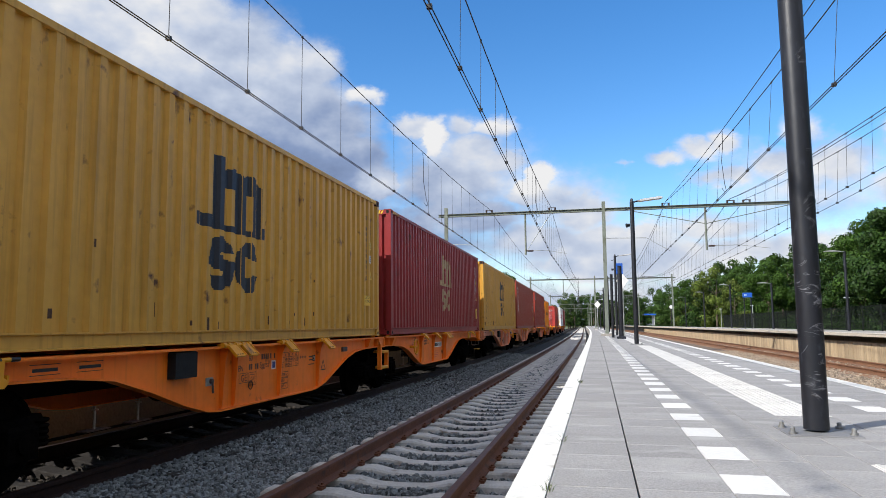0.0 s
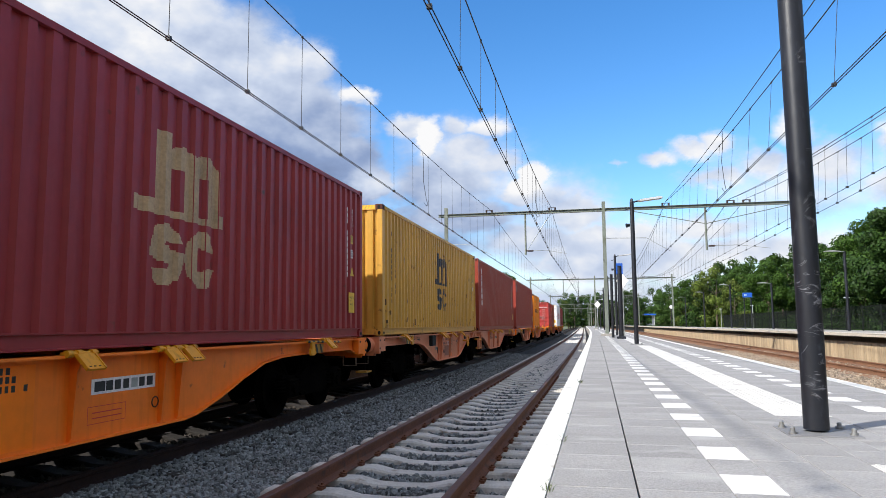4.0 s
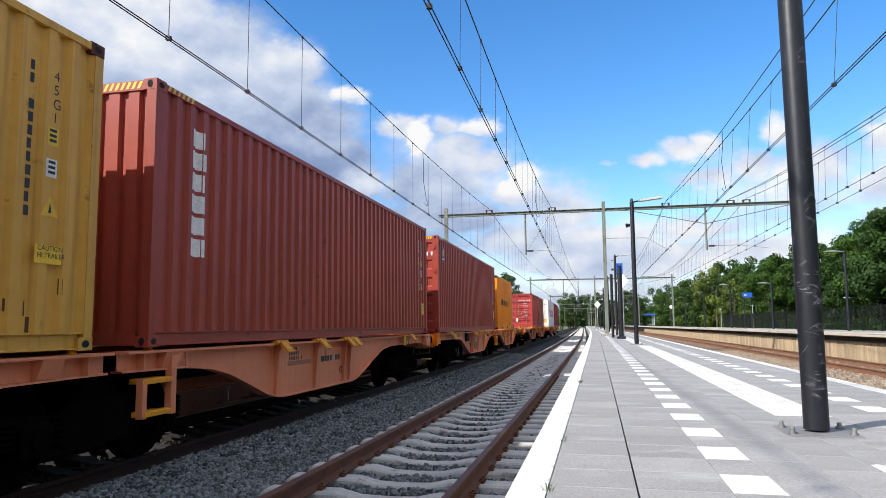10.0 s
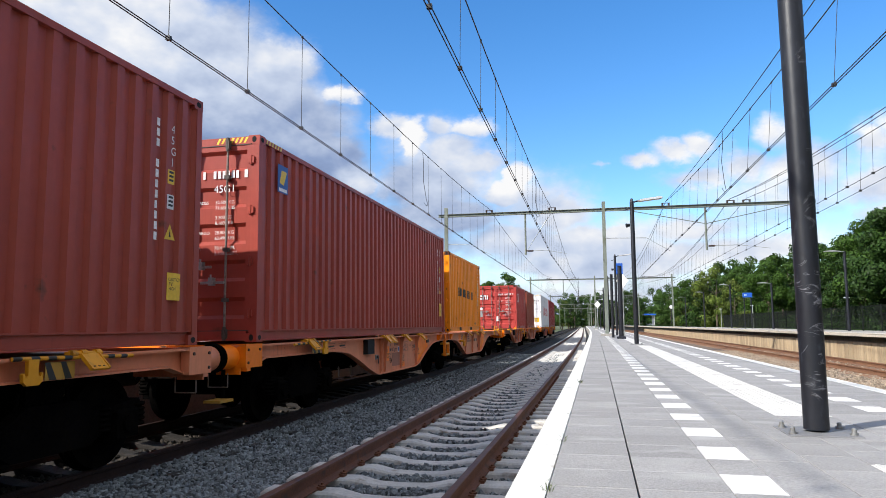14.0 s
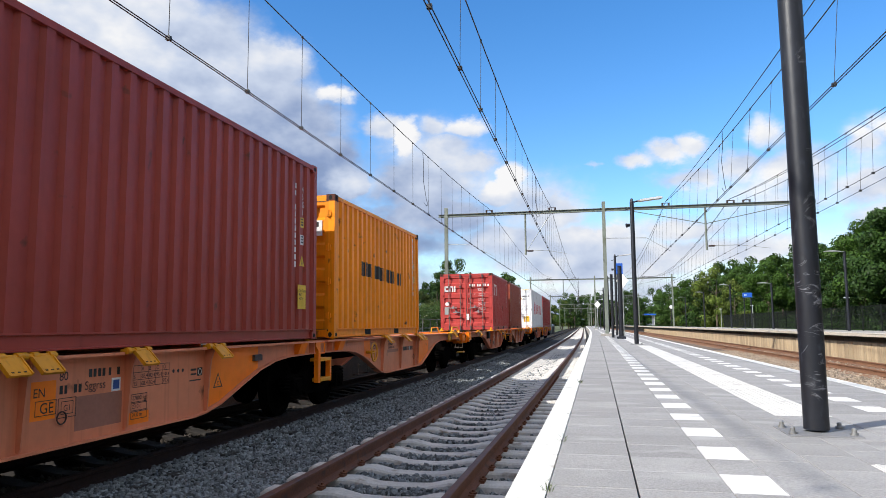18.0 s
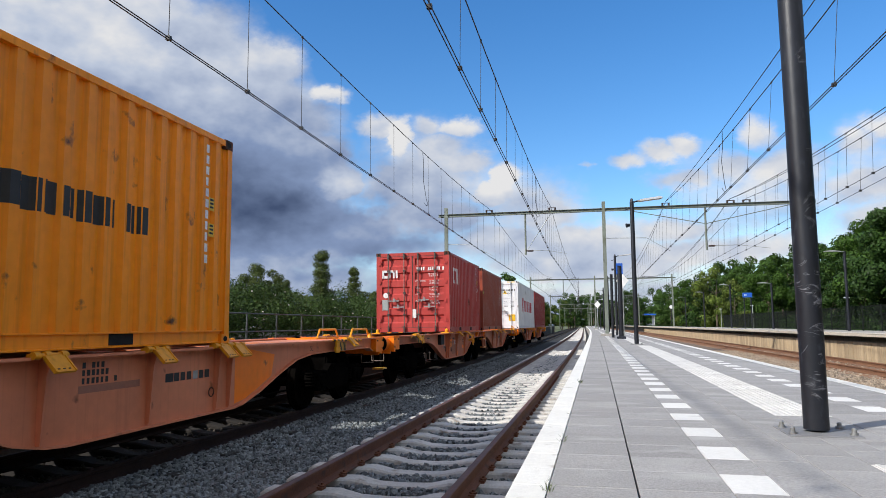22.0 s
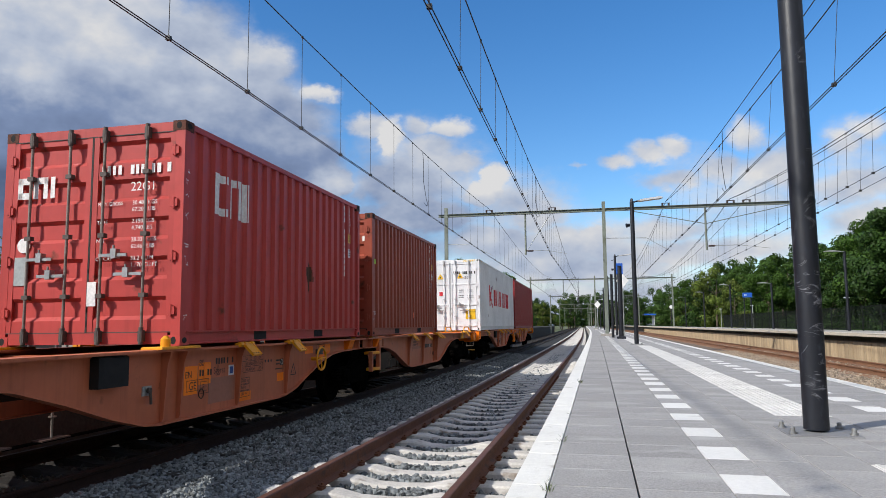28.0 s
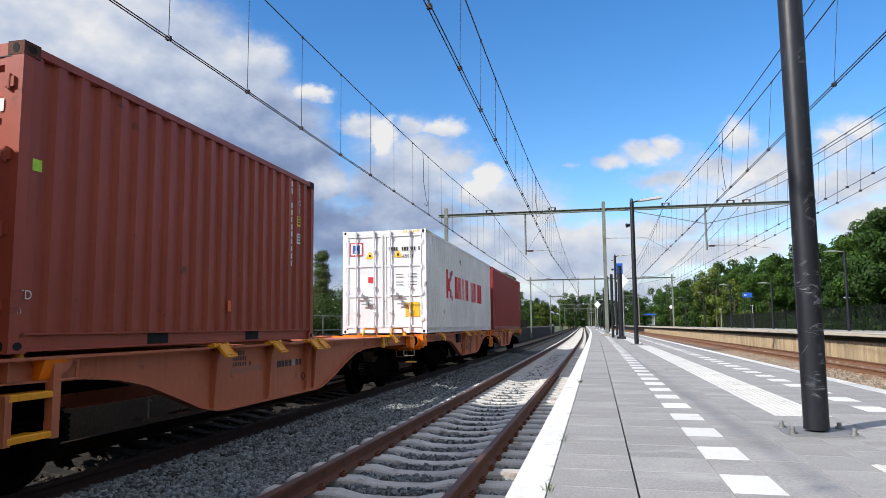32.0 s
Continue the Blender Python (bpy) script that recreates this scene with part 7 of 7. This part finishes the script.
def build_left_side():
    railing(14.25, 62)
    railing(4.0, 11.5, (1.80,), GALV)
    palisade(62, 110)
    palisade(5.0, 10.1)
    scaffold("galvanised scaffold tubes holding a tilted boom", ((12.95, 1.0, 12.95, 2.31, 0, 0.034, 0), (12.45, 2.32, 14.15, 1.62, 0.06, 0.036, 1), (13.6, 1.0, 13.6, 2.34, -0.5, 0.03, 0), (14.12, 1.0, 14.15, 1.84, 0, 0.034, 0),
             (12.75, 1.41, 14.2, 1.42, 0.05, 0.032, 1), (13.0, 1.97, 15.1, 1.31, -0.05, 0.032, 0), (13.0, 2.03, 13.6, 2.0, -0.25, 0.025, 0)), ((12.95, 2.12), (12.95, 1.98), (14.13, 1.64), (13.5, 1.42)))
    scaffold("galvanised scaffold tubes with a leaning pole by the railing", ((10.4, 1.0, 10.4, 2.44, 0, 0.036, 0), (10.1, 2.44, 11.2, 1.83, 0.06, 0.04, 1), (11.3, 1.0, 11.3, 1.8, 0, 0.034, 0)), ((10.4, 1.85), (10.42, 2.27), (11.28, 1.8)))
    cabinet()
    thing("concrete_block", Geo().bbox(-10.0, -9.6, 11.45, 12.9, 0.98, 1.20, 0.03), CONCRETE, label="low grey concrete block on the bank", category="block")
    rng = random.Random(17)
    spots = []
    y = 3.0
    while y < 75:
        for k in range(3):
            r = rng.uniform(0.5, 0.85)
            top = 2.55 if 13 < y < 60 else 2.0
            spots.append((-11.3 - rng.uniform(0, 1.6) - 0.6 * k, y + rng.uniform(-0.4, 0.4), rng.uniform(1.3, top - r * 0.6 + 0.35 * k), r, 430))
        y += 0.55 if y < 40 else 0.9
    leaf_bank("bramble_hedge", "dense green bramble hedge with white and pink blossoms", spots, LEAF_H, 0.048, 3, 2)
    spots = []
    for i in range(150):
        y = rng.uniform(6, 120)
        spots.append((-14.5 - rng.uniform(0, 10), y, rng.uniform(1.5, 3.2), rng.uniform(0.8, 1.5), 820))
    leaf_bank("thicket", "light green thicket of shrubs on the bank", spots, LEAF_D, 0.055, 4)
    fm = root("floodlight_mast", Matrix.Translation((-22.0, 24.2, 1.0)), label="slim grey floodlight mast among the trees", category="mast")
    part("pole", Geo().cyl((0, 0, 0), (0, 0, 4.5), 0.07, 10, r2=0.045), GALV, fm)
    part("cross_arm", Geo().cyl((-0.35, 0, 4.5), (0.35, 0, 4.5), 0.03, 6), GALV, fm)
    for s in (-0.3, 0.3):
        part("floodlight", Geo().bbox(s - 0.16, s + 0.16, -0.16, 0.10, 4.52, 4.66, 0.03), POST_BLACK, fm)


build_left_side()


# ======== opposite platform ========
def mesh_fence(x, y0, y1):
    fc = root("mesh_fence", label="tall dark green steel mesh fence behind the opposite platform", category="fence")
    y = y0
    while y < y1:
        part("fence_post", Geo().box(x - 0.03 + bend(y), x + 0.03 + bend(y), y - 0.03, y + 0.03, FAR_Z, FAR_Z + 1.42), FENCE_DARK, fc)
        g = Geo()
        for k in range(20):
            q = y + 0.13 * k + 0.06
            g.cyl((x + bend(y), q, FAR_Z + 0.08), (x + bend(y), q, FAR_Z + 1.38), 0.012, 4)
        for z in (0.1, 0.5, 0.9, 1.34):
            g.cyl((x + bend(y), y, FAR_Z + z), (x + bend(y), y + 2.6, FAR_Z + z), 0.014, 4)
        part("mesh_panel", g, FENCE_DARK, fc)
        y += 2.6


def far_lamp(x, y, h, arm=-1.0):
    lp = root("street_lamp", Matrix.Translation((x + bend(y), y, FAR_Z)), label="slim dark lamp post on the opposite platform", category="street lamp", group="lamps on the opposite platform")
    part("pole", Geo().cyl((0, 0, 0), (0, 0, h), 0.085, 12, r2=0.07), POST_BLACK, lp)
    part("lamp_head", Geo().prism([(0, h - 0.06), (arm * 0.5, h + 0.05), (arm, h + 0.02), (arm, h - 0.02), (arm * 0.4, h - 0.03)], "y", -0.10, 0.10), GALV, lp)


def short_lamp(x, y, h):
    lp = root("street_lamp", Matrix.Translation((x + bend(y), y, -0.9)), label="grey car park lamp with a small flat head", category="street lamp")
    part("pole", Geo().cyl((0, 0, 0), (0, 0, h), 0.05, 8), GALV, lp)
    part("lamp_head", Geo().bbox(-0.25, 0.1, -0.1, 0.1, h - 0.03, h + 0.06, 0.02), LAMP_GREY, lp)


def blue_sign(x, y):
    sg = root("station_sign", Matrix.Translation((x + bend(y), y, FAR_Z)), label="blue station name sign on two dark posts", category="sign")
    for s in (-0.28, 0.28):
        part("post", Geo().cyl((s, 0, 0), (s, 0, 3.1), 0.05, 8), POST_BLACK, sg)
    part("board", Geo().bbox(-0.38, 0.38, -0.1, 0.1, 2.74, 3.14, 0.02), SIGN_BLUE, sg, "blue sign board")
    part("name_bar", Geo().box(-0.30, -0.06, -0.106, -0.101, 2.9, 2.98), SIGN_WHITE, sg, "white lettering bar")


def clock(x, y):
    ck = root("platform_clock", Matrix.Translation((x + bend(y), y, FAR_Z)), label="round white platform clock on a dark pole", category="clock")
    part("pole", Geo().cyl((0, 0, 0), (0, 0, 2.9), 0.06, 8), POST_BLACK, ck)
    part("face", Geo().cyl((0, -0.1, 3.2), (0, 0.1, 3.2), 0.28, 20), SIGN_WHITE, ck)


def car(x, y, rz, paint_, label):
    c = root("parked_car", Matrix.Translation((x + bend(y), y, -0.95)) @ Matrix.Rotation(radians(rz), 4, "Z"), label=label, category="car", group="parked cars")
    prof = [(-2.1, 0.35), (2.1, 0.35), (2.15, 0.7), (1.9, 0.85), (1.1, 0.95), (0.55, 1.42), (-1.0, 1.45), (-1.7, 1.0), (-2.1, 0.9)]
    part("body", Geo().prism(prof, "x", -0.85, 0.85), paint_, c)
    part("windows", Geo().prism([(1.0, 0.97), (0.52, 1.36), (-0.95, 1.38), (-1.5, 1.02)], "x", -0.86, 0.86), GLASS_DARK, c)
    for s in (-1, 1):
        for q in (-1.3, 1.35):
            part("wheel", Geo().cyl((s * 0.70, q, 0.32), (s * 0.88, q, 0.32), 0.32, 16), POST_BLACK, c)


def shelter(x, y):
    sh = root("platform_shelter", Matrix.Translation((x + bend(y), y, FAR_Z)), label="glazed platform shelter with a flat dark roof", category="shelter")
    part("roof", Geo().bbox(-1.3, 1.3, -4, 4, 2.5, 2.7, 0.03), POST_BLACK, sh)
    for q in (-3.8, -1.3, 1.3, 3.8):
        part("post", Geo().box(0.9, 1.0, q - 0.05, q + 0.05, 0, 2.5), GALV, sh)
    part("back_panel", Geo().box(0.93, 0.96, -3.7, 3.7, 0.3, 2.3), SIGN_WHITE, sh)
    part("fascia", Geo().box(-1.31, 1.31, -4.06, -4.0, 2.45, 2.75), SIGN_BLUE, sh, "blue fascia")


mesh_fence(14.6, 17.0, 84.0)
far_lamp(13.4, 41.5, 4.35)
far_lamp(13.4, 57.5, 3.55)
far_lamp(13.4, 73.5, 4.3)
far_lamp(13.4, 89.5, 4.3)
far_lamp(13.4, 105.5, 4.3)
for x, y, h in ((18.5, 57.0, 4.2), (18.5, 44.5, 4.6), (19, 90.0, 4.5), (19, 110.0, 4.5)):
    short_lamp(x, y, h)
blue_sign(13.3, 65.5)
clock(12.9, 118.0)
shelter(13.5, 165.0)
car(20.5, 100.0, 75, CAR_DARK, "dark parked car beyond the opposite platform")
car(20.5, 74.0, 80, CAR_SILVER, "silver parked car behind the mesh fence")
car(20.5, 58.0, 82, CAR_DARK, "dark parked car behind the mesh fence")
car(17.0, 150.0, 20, CAR_RED, "red parked car beyond the opposite platform")
spots_right = []
_r = random.Random(23)
for _i in range(130):
    _y = _r.uniform(24, 190)
    spots_right.append((22.5 + _r.uniform(0, 4) + 0.03 * _y, _y, _r.uniform(-0.4, 1.6), _r.uniform(0.9, 1.8), 380))
leaf_bank("shrubs", "dark green shrubs under the trees", spots_right, LEAF_C, 0.13, 8)


# ======== grass in the joint behind the edge stones ========
def grass_tuft(x, y, n, h, seed):
    rng = random.Random(seed)
    g = Geo()
    for i in range(n):
        a, r = rng.uniform(0, 6.28), rng.uniform(0.0, 0.02)
        bx, by = r * math.cos(a), 1.8 * r * math.sin(a)
        lean, hh = rng.uniform(0.3, 1.1) * h, h * rng.uniform(0.5, 1.0)
        tx, ty = bx + lean * math.cos(a) * 0.7, by + lean * math.sin(a) * 0.7
        g.add([(bx - 0.0015, by, 0), (bx + 0.0015, by, 0), ((bx + tx) / 2 + 0.001, (by + ty) / 2, hh * 0.7), (tx, ty, hh), ((bx + tx) / 2 - 0.001, (by + ty) / 2, hh * 0.7)], [(0, 1, 2, 3, 4)])
    thing("grass_tuft", g, LEAF_D, Matrix.Translation((x, y, PLAT_Z - 0.012)), label="small grass tuft in the platform joint", category="grass", group="grass tufts")


for k, (x, y, n, h) in enumerate(((-0.214, 2.86, 16, 0.045), (-0.214, 3.02, 8, 0.03), (-0.214, 4.05, 12, 0.04), (-0.216, 4.2, 7, 0.035), (-0.215, 8.15, 22, 0.06), (-0.215, 5.3, 7, 0.03))):
    grass_tuft(x, y, n, h, 60 + k)


# ======== stones ========
stones("ballast_stones", [(-4.94, -3.25, 4.0, 9.0, 17500), (-4.94, -3.25, 9.0, 18.0, 19500), (-4.94, -3.25, 18.0, 40.0, 13500), (-3.25, -0.55, 4.0, 9.0, 15500), (-3.25, -0.55, 9.0, 18.0, 14500),
                          (-3.25, -0.55, 18.0, 40.0, 9000)], 5, BALLAST, 0.034, "grey crushed stone between rails and sleepers", ballast_height)
# Stones under the train use the colour that holds painted shade.
stones("ballast_stones_stained", [(-7.4, -5.0, 3.0, 26.0, 11000)], 7, BALLAST_DARK, 0.038, "dust brown stone under the train, blackened for shade", ballast_height)
stones("ballast_stones_rusty", [(5.6, 8.3, 14.0, 45.0, 9000), (8.4, 10.9, 18.0, 60.0, 4000)], 6, BALLAST_RUST, 0.045, "rust stained crushed stone beside the far track", lambda x: -0.22)


# ======== movement ========
# metres that the train has rolled towards the camera's end at each whole second
ROLLED = (0.0, 3.564, 7.118, 10.685, 14.24, 17.82, 21.44, 25.11, 28.712, 32.074, 35.329, 38.463, 41.392, 44.09, 46.635, 49.161, 51.73, 54.267, 56.722, 59.142, 61.551, 63.965, 66.409,
          68.888, 71.389, 73.854, 76.276, 78.694, 81.137, 83.585, 85.989, 88.249, 90.312)
START = 2.09
CANT = -0.464


def rolled(t):
    i = min(int(t), 31)
    p = [ROLLED[max(0, min(32, i + k))] for k in (-1, 0, 1, 2)]
    if i == 0:
        p[0] = 2 * p[1] - p[2]
    if i == 31:
        p[3] = 2 * p[2] - p[1]
    f = t - i
    return 0.5 * (2 * p[1] + (p[2] - p[0]) * f + (2 * p[0] - 5 * p[1] + 4 * p[2] - p[3]) * f * f + (3 * p[1] - p[0] - 3 * p[2] + p[3]) * f ** 3)


def on_track(y, length, z):
    """The pose of something whose near end lies at y on the train's track."""
    a, b = y, y + length
    xa, xb = TRAIN_X + bend(a), TRAIN_X + bend(b)
    return Matrix.Translation((xa, a, z)) @ Matrix.Rotation(-math.atan2(xb - xa, b - a), 4, "Z") @ Matrix.Rotation(radians(CANT), 4, "Y")


def motions():
    times = [float(i) for i in range(33)]
    for ob, off in WAGONS:
        walk(ob, [(t, on_track(START + off - rolled(t), LEN, 0.0)) for t in times])
    for ob, off in CARGO:
        k = math.floor(off / WAGON + 0.001)
        d = off - k * WAGON
        walk(ob, [(t, on_track(START + k * WAGON - rolled(t), LEN, 0.0) @ Matrix.Translation((0, d, DECK + 0.035))) for t in times])
    for w, q in WHEELS:
        base = Matrix.Translation((0, q, 0.46))
        walk(w, [(i * 0.16, base @ Matrix.Rotation(rolled(i * 0.16) / 0.46, 4, "X")) for i in range(201)])
    walk(clouds, [(t, Matrix.Rotation(radians(4.3 * t / 32), 4, "Z")) for t in (0.0, 16.0, 32.0)])


motions()
